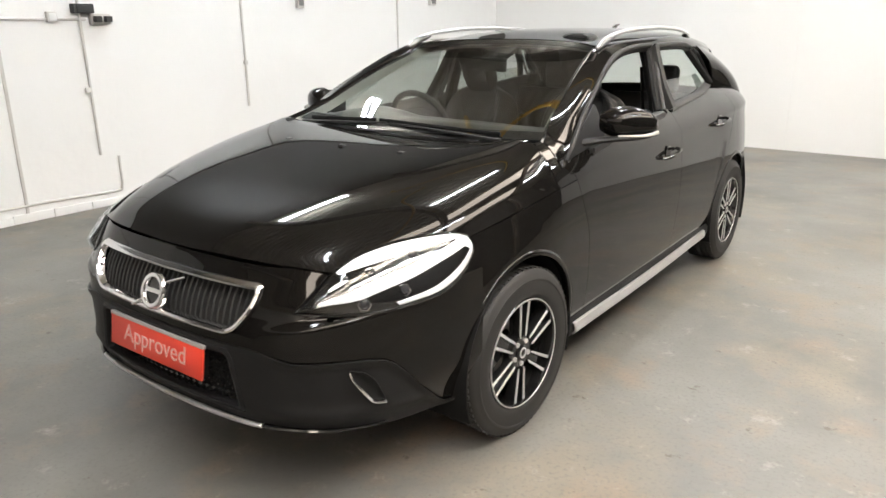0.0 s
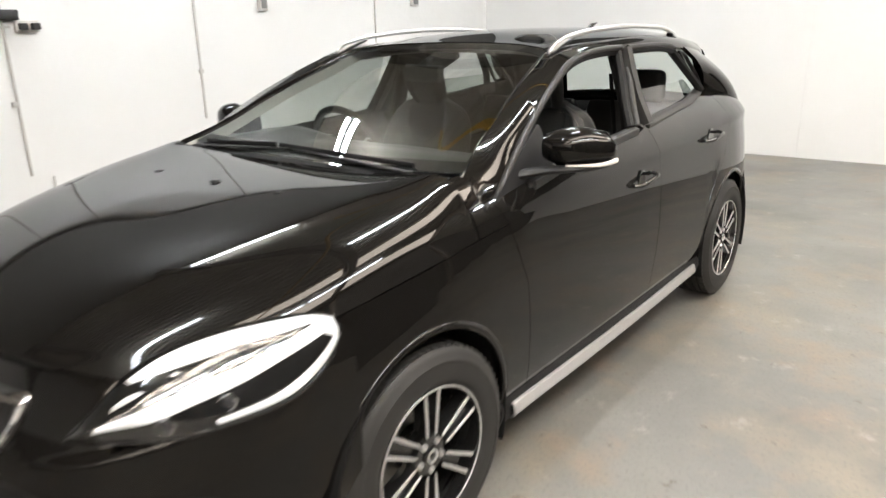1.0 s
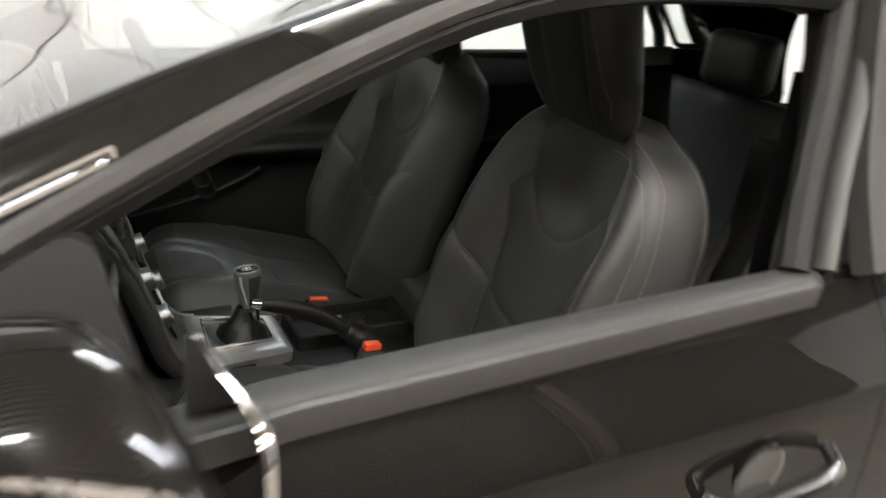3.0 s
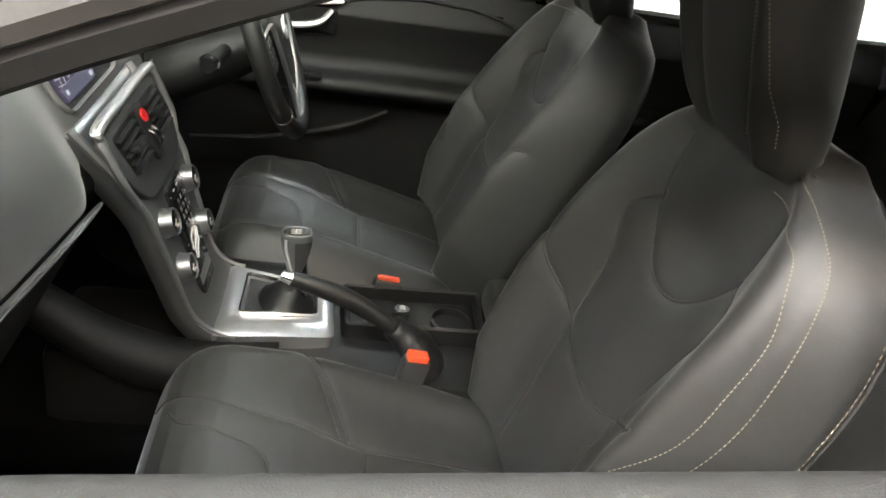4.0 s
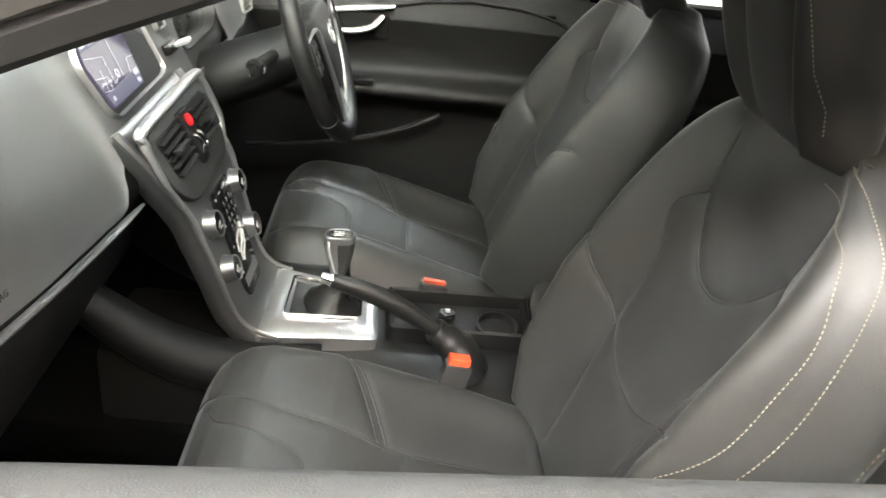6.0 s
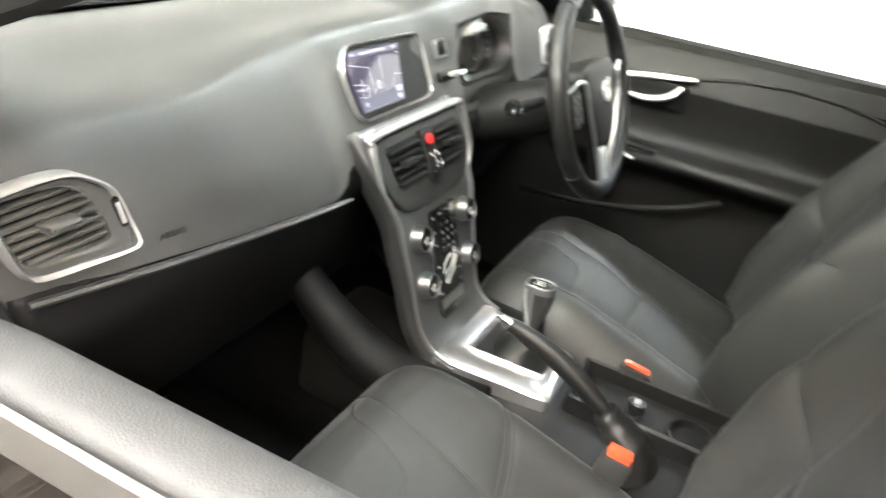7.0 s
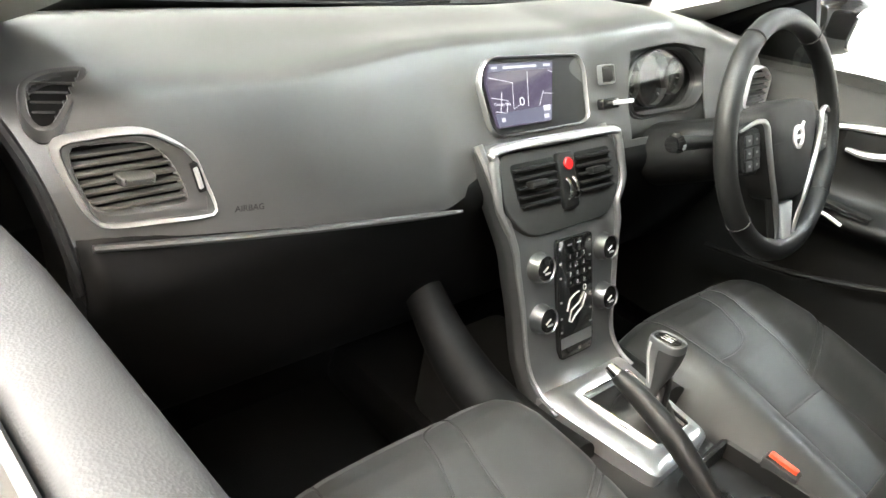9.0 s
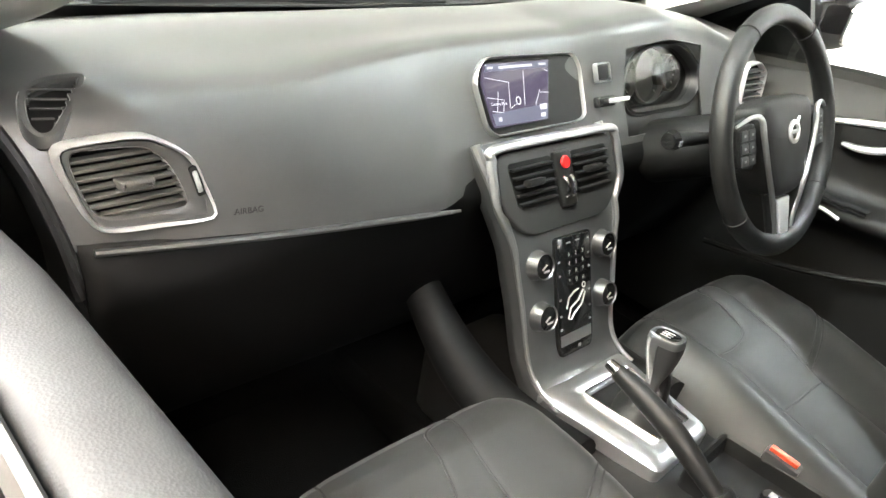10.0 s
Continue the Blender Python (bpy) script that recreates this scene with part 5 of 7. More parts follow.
def not_cluster(i, j):
    c = GD[i, j]
    return not (-.485 < c[0] < -.235 and 58 < j < 88)


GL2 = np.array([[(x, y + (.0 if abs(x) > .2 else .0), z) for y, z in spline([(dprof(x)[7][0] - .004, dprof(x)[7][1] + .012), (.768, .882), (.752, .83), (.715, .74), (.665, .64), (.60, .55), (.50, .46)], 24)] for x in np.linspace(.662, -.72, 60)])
# the shade below the dash is put into this panel's colour
part("lower_dash", grid_mesh("lower_dash", GL2), DASHSHADE, dash, thick=.006, split=False)
dend = spline([(dash_end(z) + .004, y, z) for y, z in ((.655, 1.056), (.692, 1.044), (.716, 1.020), (.733, .985), (.747, .940), (.757, .905), (.752, .83), (.715, .74), (.665, .64))], 40)
part("dash_end_seal", sweep(dend, .0062, 8), SEAL, dash, "black rubber edge of the dash end")
Ge = np.array([[(p[0] - .004, p[1] - d, p[2] - .3 * d) for d in (0, .05, .12)] for p in dend])
part("dash_end_cap", grid_mesh("dash_end_cap", Ge), DASHLOW, dash, thick=.003)
sp = spline([(.650, .757, .928), (.50, .777, .917), (.35, .789, .905), (.205, .796, .894)], 24)
part("trim_strip", sweep(sp, [.0042] * 20 + [.004, .0035, .003, .002], 8, flat=1.3, up=(0, 1, .2)), STRIP, dash, "thin satin metal strip along the dash")

# side air vent
mv = basis((.6, .7425, .979), X_UP, (0, -.15, .99))
vo = spline([(-.070, .047), (-.040, .054), (.006, .053), (.034, .041), (.054, .024), (.065, -.005), (.074, -.035), (.066, -.044), (.014, -.041), (-.034, -.036), (-.049, -.024), (-.061, .006)], 72, True)
vi = spline([(-.058, .040), (-.036, .044), (.004, .041), (.022, .030), (.034, .013), (.045, -.018), (.036, -.025), (-.006, -.024), (-.036, -.020), (-.049, -.004)], 72, True)
sv = empty("side_vent", dash)
# line both outlines up by angle so that the bezel lies even
def by_angle(P, c=(-.002, .006)):
    a = np.arctan2(P[:, 1] - c[1], P[:, 0] - c[0])
    k = np.argsort(a)
    t = np.linspace(-math.pi, math.pi, 72, endpoint=False)
    r = np.hypot(P[k, 0] - c[0], P[k, 1] - c[1])
    rr = np.interp(t, a[k], r, period=2 * math.pi)
    return np.stack([c[0] + rr * np.cos(t), c[1] + rr * np.sin(t)], 1)
voa, via = by_angle(vo), by_angle(vi)
part("vent_frame", ringm(voa, .0046, -.010, .0112, mv, .7), SATIN, sv, "satin silver vent surround")
part("vent_bezel", ringm(inset(voa, .0045), 0, -.014, .0070, mv, .15, inner=via), DASH, sv)
part("vent_well", platem([tuple(p) for p in inset(voa, .008)], -.05, -.022, mv), DARK, sv)
for k in range(7):
    y = .035 - k * .0092
    row = via[np.abs(via[:, 1] - y) < .006]
    a, b = row[:, 0].min() + .001, row[:, 0].max() - .001
    part("vent_slat", boxm((a, -.0019, -.008), (b, .0019, .0), .0014, mv @ Matrix.Translation((0, y, 0)) @ Matrix.Rotation(radians(14), 4, "X") @ Matrix.Rotation(radians(1.5), 4, "Z")), VENT, sv)
part("vent_tab", platem(rpoly([(-.022, .014), (.014, .012), (.012, .001), (-.019, .002)], .004), -.005, .014, mv, .005), VENT, sv)
part("vent_wheel_slot", platem(rpoly([(.047, .015), (.056, .017), (.063, -.014), (.055, -.016)], .002), -.002, .0092, mv), DARK, sv)
part("vent_wheel", platem(rpoly([(.0495, .011), (.0545, .012), (.0600, -.011), (.055, -.012)], .002), .0, .0115, mv, .002), SATIN, sv)
words("AIRBAG", .0095, basis((.497, .7665, .945), (-1, .06, -.05), (0, -.16, .98)) @ pose(0, 0, .002), DASHLOW, dash, "airbag_lettering", .0003)

# demister vent in the dash corner
dv = empty("demister_vent", dash)
mdv = basis((.652, .691, 1.0530), X_UP, (0, -.905, .425))
so = spline([(-.032, -.006), (-.024, .018), (-.004, .032), (.020, .036), (.038, .033), (.028, .010), (.010, -.016), (-.010, -.040), (-.026, -.041), (-.033, -.026)], 40, True)
so_d = so.copy()
part("demister_frame", ringm(so, .008, -.012, .0025, mdv, .3), DASH, dv)
part("demister_well", platem([tuple(p) for p in inset(so, .004)], -.022, -.014, mdv), DARK, dv)
for k in range(4):
    y = .016 - k * .0125
    part("demister_slat", boxm((-.018 - .002 * k, -.0010, .0005), (.021 - .009 * k, .0008, .002), 0, mdv @ Matrix.Translation((0, y, 0)) @ Matrix.Rotation(radians(-8), 4, "Z")), VENT, dv)
part("defrost_slot", sweep(spline([(.52, .43, 1.058), (.2, .395, 1.058), (-.1, .39, 1.058)], 20), .004, 6, flat=.5), DARK, dash)

def inside(poly, x, y):
    hit = False
    for (a, b), (c, d) in zip(poly, np.roll(poly, -1, 0)):
        if (b > y) != (d > y) and x < (c - a) * (y - b) / (d - b) + a:
            hit = not hit
    return hit


def pad_face(i, j):
    """Faces of the pad that stay: none in the cluster or behind the air vents."""
    if not not_cluster(i, j):
        return False
    for m, poly in ((mv, inset(voa, .007)), (mdv, inset(so_d, .005))):
        q = [m.inverted() @ Vector(GD[i + a, j + b]) for a in (0, 1) for b in (0, 1)]
        if abs(q[0].z) < .04 and all(inside(poly, p.x, p.y) for p in q):
            return False
    return True


part("dash_pad", grid_mesh("dash_pad", GD, keep=pad_face), DASH, dash, "dark grey grained soft dash pad", thick=.003, sharp=50)

# screen
ms = basis((0, .709, 1.0), X_UP, (0, -.48, .877))
sc = empty("screen_unit", dash)
so = rpoly([(-.113, .036), (-.086, .066), (.118, .062), (.130, .040), (.124, -.042), (.104, -.049), (-.088, -.050), (-.104, -.034)], [.02, .02, .02, .012, .014, .010, .02, .01], 5)
part("screen_frame", ringm(so, .0036, -.012, .0028, ms, .5), TRIM, sc, "satin silver screen surround")
part("screen_well", platem([tuple(p) for p in inset(so, .004)], -.03, -.004, ms), DASHLOW, sc)
lit = rpoly([(-.097, .030), (-.086, .055), (.052, .053), (.030, -.036), (-.086, -.036)], .004, 3)
part("display", platem(lit, -.004, .001, ms), SCREEN, sc, "lit navigation map display")
part("display_bar", platem([(-.090, .044), (-.086, .054), (.051, .052), (.049, .042)], .001, .0016, ms), SCREENDIM, sc)
part("display_bar", platem([(-.085, -.034), (.029, -.035), (.036, -.012), (-.089, -.016)], .001, .0014, ms), SCREENDIM, sc)
for a, b, w in (((-.092, .036), (-.045, .026), .0004), ((-.045, .026), (-.050, -.010), .0004), ((-.094, .008), (-.062, .002), .0004), ((-.070, .014), (-.078, -.014), .0004), ((-.088, -.012), (-.066, -.016), .0004), ((-.06, .002), (-.066, -.016), .0004),
                ((-.010, .040), (-.018, -.010), .0004), ((.020, .010), (.006, -.012), .0004), ((.020, .006), (.042, .004), .0004), ((-.05, -.012), (-.034, -.006), .0004), ((.036, .040), (.046, .036), .0004)):
    part("map_line", sweep([ms @ Vector((*a, .0018)), ms @ Vector((*b, .0018))], w, 4), SCREENLINE, sc)
part("map_marker", ringm([(-.030 + .005 * math.cos(t), -.002 + .006 * math.sin(t)) for t in np.linspace(0, 6.28, 16, endpoint=False)], .0012, .001, .0022, ms), SCREENLINE, sc)
part("display_text", platem([(-.060, .0500), (-.060, .0465), (.012, .0460), (.012, .0495)], .0016, .0019, ms), SCREENLINE, sc)
part("display_text", platem([(-.084, .0505), (-.084, .0475), (-.072, .0475), (-.072, .0505)], .0016, .0019, ms), SCREENLINE, sc)
part("display_text", platem([(.028, .0495), (.028, .0460), (.044, .0455), (.044, .0490)], .0016, .0019, ms), SCREENLINE, sc)
part("display_tile", platem([(.015, -.012), (.015, -.020), (.029, -.020), (.031, -.012)], .0014, .0019, ms), SCREENLINE, sc)
part("display_text", platem([(.014, -.025), (.014, -.031), (.024, -.031), (.025, -.025)], .0014, .0019, ms), SCREENLINE, sc)
part("display_tile", platem([(-.078, -.022), (-.078, -.028), (-.071, -.028), (-.071, -.022)], .0014, .0019, ms), SCREENLINE, sc)
words("Century Park", .0062, ms @ pose(-.072, -.003, .0018, 0, 0, -3), SCREENLINE, sc, "map_lettering", .0001)

# start button and key slot
st = empty("start_button", dash)
mst = basis((-.178, .700, 1.022), X_UP, (0, -.42, .907))
part("button_frame", ringm(rpoly([(-.019, -.016), (.019, -.016), (.019, .016), (-.019, .016)], .006), .003, -.002, .007, mst, .4), TRIM, st)
part("button_face", platem(rpoly([(-.014, -.011), (.014, -.011), (.014, .011), (-.014, .011)], .003), -.002, .005, mst, .001), DASHLOW, st)
ks = empty("key_slot", dash)
mks = basis((-.178, .722, .980), X_UP, (0, -.42, .907))
part("slot_body", platem(rpoly([(-.026, -.009), (.020, -.009), (.020, .009), (-.026, .009)], .006), -.004, .008, mks, .003), GLOSSBLACK, ks)
part("key_end", boxm((.0, -.0035, .006), (.028, .0035, .030), .002, mks), SATIN, ks, "silver key end")

# instrument cluster
cl = empty("instrument_cluster", dash)
mc = basis((-.36, .685, 1.005), X_UP, (0, -.30, .954))
co = spline([(-.118, -.008), (-.094, .028), (-.040, .046), (.012, .048), (.078, .038), (.140, -.012), (.104, -.062), (0, -.066), (-.082, -.064), (-.108, -.044)], 60, True)
part("cluster_frame", ringm(co, .0025, -.01, .022, mc, .3), STRIP, cl)
part("cluster_hood", ringm(inset(co, -.012), .014, -.03, .020, mc, .3), DASHLOW, cl)
oc = by_angle(spline([(-.158, -.020), (-.154, .064), (-.06, .078), (.06, .078), (.154, .064), (.164, -.015), (.154, -.098), (.06, -.110), (-.06, -.110), (-.154, -.098)], 90, True), (.008, -.010))
part("cluster_surround", ringm(oc, 0, -.05, .020, mc, .1, inner=by_angle(np.asarray(co), (.008, -.010))), DOORTOP, cl)
part("cluster_face", platem([tuple(p) for p in inset(co, .002)], -.035, -.025, mc), GLOSSBLACK, cl)
for cx, r in ((-.066, .042), (.018, .052), (.090, .035)):
    part("dial_ring", lathe([(r, -.026), (r, -.016), (r - .003, -.014), (r - .004, -.024)], 40, mc @ Matrix.Translation((cx, -.008, 0))), GREYTRIM, cl)
    for k in range(9):
        a = radians(225 - k * 33.75)
        part("dial_mark", boxm((r - .012, -.0012, -.025), (r - .006, .0012, -.0235), 0, mc @ Matrix.Translation((cx, -.008, 0)) @ Matrix.Rotation(a, 4, "Z")), GREYPRINT, cl)
cg = part("cluster_glass", platem([tuple(p) for p in inset(co, .004)], .0, .0015, mc), SOFTGLASS, cl)
cg.visible_shadow = False

# steering column, stalk, wheel
HUB = Vector((-.348, .945, .986))
mw = basis(HUB, X_UP, (0, -.367, .93))
sw = empty("steering_wheel", car)
rim = [mw @ Vector((.187 * math.cos(a), .183 * math.sin(a), 0)) for a in np.linspace(0, 2 * math.pi, 96, endpoint=False)]
part("rim", sweep(rim, [.0162 + .003 * max(0, -math.sin(a * 1.0)) ** 4 for a in np.linspace(0, 2 * math.pi, 96, endpoint=False)], 14, closed=True, up=tuple(mw.col[2].xyz), flat=1.05), BLACKLEATHER, sw, "dark leather steering wheel rim")
for a in (58, 122, -38, -142):
    c = Vector((.187 * math.cos(radians(a)), .183 * math.sin(radians(a)), 0))
    t = Vector((-math.sin(radians(a)), math.cos(radians(a)), 0))
    part("rim_seam", sweep([mw @ (c + Vector((math.cos(radians(a)), math.sin(radians(a)), 0)) * .0175 * math.cos(u) + Vector((0, 0, .0180 * math.sin(u)))) for u in np.linspace(0, 2 * math.pi, 16, endpoint=False)], .0011, 5, closed=True), PIPING, sw)
pad = spline([(-.086, .046), (-.042, .057), (0, .059), (.042, .057), (.086, .046), (.090, .010), (.074, -.045), (.057, -.084), (.036, -.099), (0, -.103), (-.036, -.099), (-.057, -.084), (-.074, -.045), (-.090, .010)], 72, True)
Gp = np.array([[tuple(mw @ Vector((p[0] * k, (p[1] + .01) * k - .01, z))) for p in pad] for k, z in ((.97, -.03), (1.0, -.004), (1.0, .008), (.97, .0145), (.90, .0185), (.75, .0215), (.5, .0235), (.25, .0245), (.02, .025))])
part("airbag_pad", fix(grid_mesh("airbag_pad", Gp, wrap_v=True)), DOORTRIM, sw, "dark grey steering wheel centre pad")
part("pad_line", sweep([mw @ Vector((x, -.004, .0205 + .0042 * (1 - (x / .08) ** 2))) for x in np.linspace(-.078, -.030, 10)], .0006, 5), PIPING, sw)
for sg in (-1, 1):
    v = [mw @ Vector((sg * x, y, z)) for x, y, z in ((.160, .026, .010), (.126, .036, .018), (.102, .030, .021), (.094, .000, .021), (.078, -.048, .019), (.056, -.096, .015), (.036, -.140, .008), (.030, -.170, .004))]
    part("spoke_trim", sweep(spline(v, 36), [.0022 + .0024 * min(1, k / 10) for k in range(36)], 8), TRIM, sw, "bright spoke edge")
    o = rpoly([(sg * .100, .026), (sg * .158, .022), (sg * .156, -.036), (sg * .110, -.046), (sg * .092, -.020)], .008)
    part("switch_pod", platem(o if sg < 0 else o[::-1], -.014, .010, mw, .003), DASHLOW, sw)
    for i in range(2):
        for j in range(3):
            x, y = sg * .126 + (i - .5) * .024, .010 - j * .019
            k = part("switch", boxm((x - .0105, y - .008, .009), (x + .0105, y + .008, .0128), .002, mw), BLACKBOX, sw)
            part("switch_mark", boxm((x - .003, y - .0018, .0128), (x + .003, y + .0018, .0131), 0, mw), GREYPRINT, k)
    part("side_spoke", sweep([mw @ Vector((sg * .09, 0, -.012)), mw @ Vector((sg * .172, .0, -.006))], [.034, .026], 10, flat=.35, up=tuple(mw.col[2].xyz)), DASHLOW, sw)
    part("lower_spoke", sweep([mw @ Vector((sg * .046, -.090, .004)), mw @ Vector((sg * .034, -.14, .0)), mw @ Vector((sg * .028, -.172, -.002))], [.013, .010, .009], 8, flat=.8), DASHLOW, sw)
part("spoke_insert", platem(rpoly([(-.022, -.106), (.022, -.106), (.015, -.174), (-.015, -.174)], .004), -.006, .010, mw, .003), SATIN, sw, "satin silver lower spoke insert")
part("wheel_badge", lathe([(.019, .022), (.019, .0275), (.0135, .0285), (.0125, .024)], 32, mw), SATIN, sw, "round chrome badge")
part("badge_bar", boxm((-.013, -.003, .024), (.013, .003, .0275), .001, mw), SATIN, sw)
part("badge_strip", sweep([mw @ Vector((.012, .014, .026)), mw @ Vector((.019, .022, .026))], .0022, 6), SATIN, sw)
col = empty("steering_column", car)
part("shroud", sweep([mw @ Vector((0, -.01, -.03)), mw @ Vector((0, -.02, -.10)), mw @ Vector((0, -.03, -.22))], [.062, .072, .078], 20, flat=.75), DASHLOW, col)
for sg, zt in ((-1, .965), (1, .965)):
    c = mw @ Vector((0, -.005, -.075))
    e = Vector((-.362 - sg * .19, .862, zt))
    part("stalk", sweep([c, c.lerp(e, .5), e], [.010, .012, .016], 12, flat=.8), DASHLOW, col)
    part("stalk_end", sweep([e, e + Vector((-sg * .012, 0, 0))], [.017, .013], 12), GLOSSBLACK, col)
    part("stalk_mark", boxm((e.x - .004, e.y + .012, e.z - .004), (e.x + .004, e.y + .0165, e.z + .004), 0), GREYPRINT, col)

# driver's side vent
mdr = basis((-.665, .735, .985), X_UP, (0, -.12, .99))
dvv = empty("driver_vent", dash)
oo = rpoly([(-.045, -.050), (.050, -.060), (.052, .012), (.010, .036), (-.045, .030)], .014)
part("vent_frame", ringm(oo, .006, -.005, .012, mdr, .5), SATIN, dvv)
part("vent_well", platem([tuple(p) for p in inset(oo, .005)], -.02, .0, mdr), DARK, dvv)
for k in range(6):
    part("vent_slat", boxm((-.038, -.002, 0), (.045, .002, .012), .001, mdr @ Matrix.Translation((0, .018 - k * .013, -.002)) @ Matrix.Rotation(radians(20), 4, "X")), DASH, dvv)

# ---- centre stack ----
mk = basis((0, .79, .923), X_UP, (0, -.47, .883))
mq = basis((0, .846, .800), X_UP, (0, -.33, .944))
stack = empty("centre_stack", car)
# curved metal panel from the vents down to the lever surround
prof = spline([(.746, .955), (.790, .900), (.832, .838), (.846, .800), (.868, .736), (.886, .680), (.902, .648), (.928, .628), (.965, .619)], 50)
def half(z):
    return interp(z, [(.60, .098), (.66, .102), (.75, .110), (.84, .122), (.95, .140)])
Gp = []
for y, z in prof:
    h = half(z)
    row = []
    for t, dx, dn in ((-1, 0, -.030), (-1, 0, -.010), (-1, -.004, -.002), (-.9, 0, 0), (-.4, 0, .002), (.4, 0, .002), (.9, 0, 0), (1, .004, -.002), (1, 0, -.010), (1, 0, -.030)):
        nrm = (0, .88, .47) if z > .66 else (0, .6, .8)
        dn -= .007
        row.append((-(t * h - dx * -1 * 0 + (0 if abs(t) < 1 else 0)), y + nrm[1] * dn, z + nrm[2] * dn))
    Gp.append(row)
part("stack_panel", grid_mesh("stack_panel", np.array(Gp)), GUNMETAL, stack, "satin aluminium centre stack panel", thick=.004, split=False)
for sg in (-1, 1):
    part("stack_edge", sweep([(sg * (half(z) + .001), y - .003, z + .001) for y, z in prof[:-2]], [.0072 - .0036 * min(1, k / 30) for k in range(48)], 8), TRIM, stack, "bright satin edge of the stack")
Gb = np.array([[(-t * (half(z) - .006), y - .035 - .03 * (1 - abs(t)), z - .02) for t in (-1, -.5, 0, .5, 1)] for y, z in prof])
part("stack_rear_cover", grid_mesh("stack_rear_cover", Gb), DASHLOW, stack, thick=.006)
# air vent bezel
vb = rpoly([(-.136, .036), (.128, .034), (.130, -.040), (.092, -.090), (-.100, -.090), (-.138, -.040)], [.022, .022, .02, .03, .03, .02], 6)
part("vent_surround", sweep(spline([mk @ Vector(p) for p in ((-.128, -.078, -.006), (-.146, -.040, .001), (-.147, 0, .003), (-.145, .026, .004), (-.132, .041, .005), (0, .042, .006), (.122, .040, .005), (.137, .026, .004), (.140, -.01, .003), (.139, -.040, .001), (.122, -.078, -.006))], 60), [.0045 + .0042 * math.sin(math.pi * k / 59) ** .5 for k in range(60)], 10, flat=.8), TRIM, stack, "satin aluminium vent surround")
part("vent_bezel", platem(vb, -.012, .004, mk, .003), DOORTOP, stack)
for lo, hi in ((-.118, -.024), (.020, .108)):
    oo = rpoly([(lo, .018), (hi, .018), (hi - (.0 if lo < 0 else .006), -.046), (lo + (.010 if lo < 0 else 0), -.046)], .008)
    part("vent_well", platem(oo, .001, .0046, mk), DARK, stack)
    for k in range(5):
        part("vent_slat", boxm((lo + .004 + (.0018 * k if lo < 0 else 0), -.0018, 0), (hi - .003, .0018, .010), .001, mk @ Matrix.Translation((0, .010 - k * .0125, .002)) @ Matrix.Rotation(radians(18), 4, "X")), DASHLOW, stack)
    c = (lo + hi) / 2 - .006
    part("vent_tab", boxm((c - .017, -.0195, .006), (c + .017, -.0085, .022), .004, mk), DOORTRIM, stack)
part("switch_column", platem(rpoly([(-.024, .022), (.014, .022), (.014, -.062), (-.020, -.062)], .006), .0, .012, mk, .003), DASHLOW, stack)
part("hazard_button", lathe([(.0095, .010), (.0095, .0145), (.008, .016), (0, .016)], 20, mk @ Matrix.Translation((-.004, .004, 0))), REDBTN, stack, "red hazard button")
for dx in (-.011, .004):
    part("thumb_wheel", sweep([mk @ Vector((dx + .002 * math.sin(u), -.032 + .014 * math.cos(u) * -1, .011 + .006 * math.sin(u))) for u in np.linspace(0, math.pi, 10)], .0030, 8), CHROME, stack)
# dials
def knob(x, y):
    m = mq @ Matrix.Translation((x, y, -.004))
    k = part("knob", lathe([(.0230, -.006), (.0230, .004), (.0205, .008), (.0205, .018), (.0195, .020), (.0180, .0180)], 36, m), STRIP, stack, "ribbed satin aluminium control knob")
    part("knob_face", lathe([(.0180, .0180), (.010, .0188), (0, .0190)], 30, m), GLOSSBLACK, k)
    part("knob_mark", boxm((-.008, -.001, .0192), (.004, .0015, .0198), 0, m @ Matrix.Rotation(.5, 4, "Z")), WHITEPRINT, k)
    part("knob_mark", boxm((-.004, -.009, .0190), (.008, -.006, .0197), 0, m), GREYPRINT, k)
for x, y in ((-.076, .000), (-.074, -.080), (.078, -.002), (.076, -.084)):
    knob(x, y)
# keypad
kp = rpoly([(-.040, .030), (.044, .028), (.042, -.140), (.038, -.158), (-.034, -.158), (-.038, -.140)], .006)
part("keypad", platem(kp, -.006, .0045, mq, .0015), GLOSSBLACK, stack, "gloss black keypad panel")
part("keypad_edge", ringm(inset(kp, -.0018), .0018, -.004, .0042, mq), DARK, stack)
for i in range(3):
    for j in range(4):
        x, y = -.011 + i * .0165, .001 - j * .0140
        key = part("key", boxm((x - .0068, y - .0056, .004), (x + .0068, y + .0056, .0058), .0008, mq), GLOSSBLACK, stack)
        words("123456789*0#"[j * 3 + i], .0095, mq @ pose(x, y, .0060), GREYPRINT, key, "key_digit", .0001)
for y in (.018, -.006, -.028, -.066, -.092, -.114):
    for x in (-.033, .038):
        part("key_symbol", boxm((x - .0022, y - .0016, .0045), (x + .0022, y + .0016, .0050), 0, mq), GREYPRINT, stack)
for x in (-.010, .012):
    part("key_symbol", boxm((x - .005, .0185, .0045), (x + .005, .0210, .0050), 0, mq), GREYPRINT, stack)
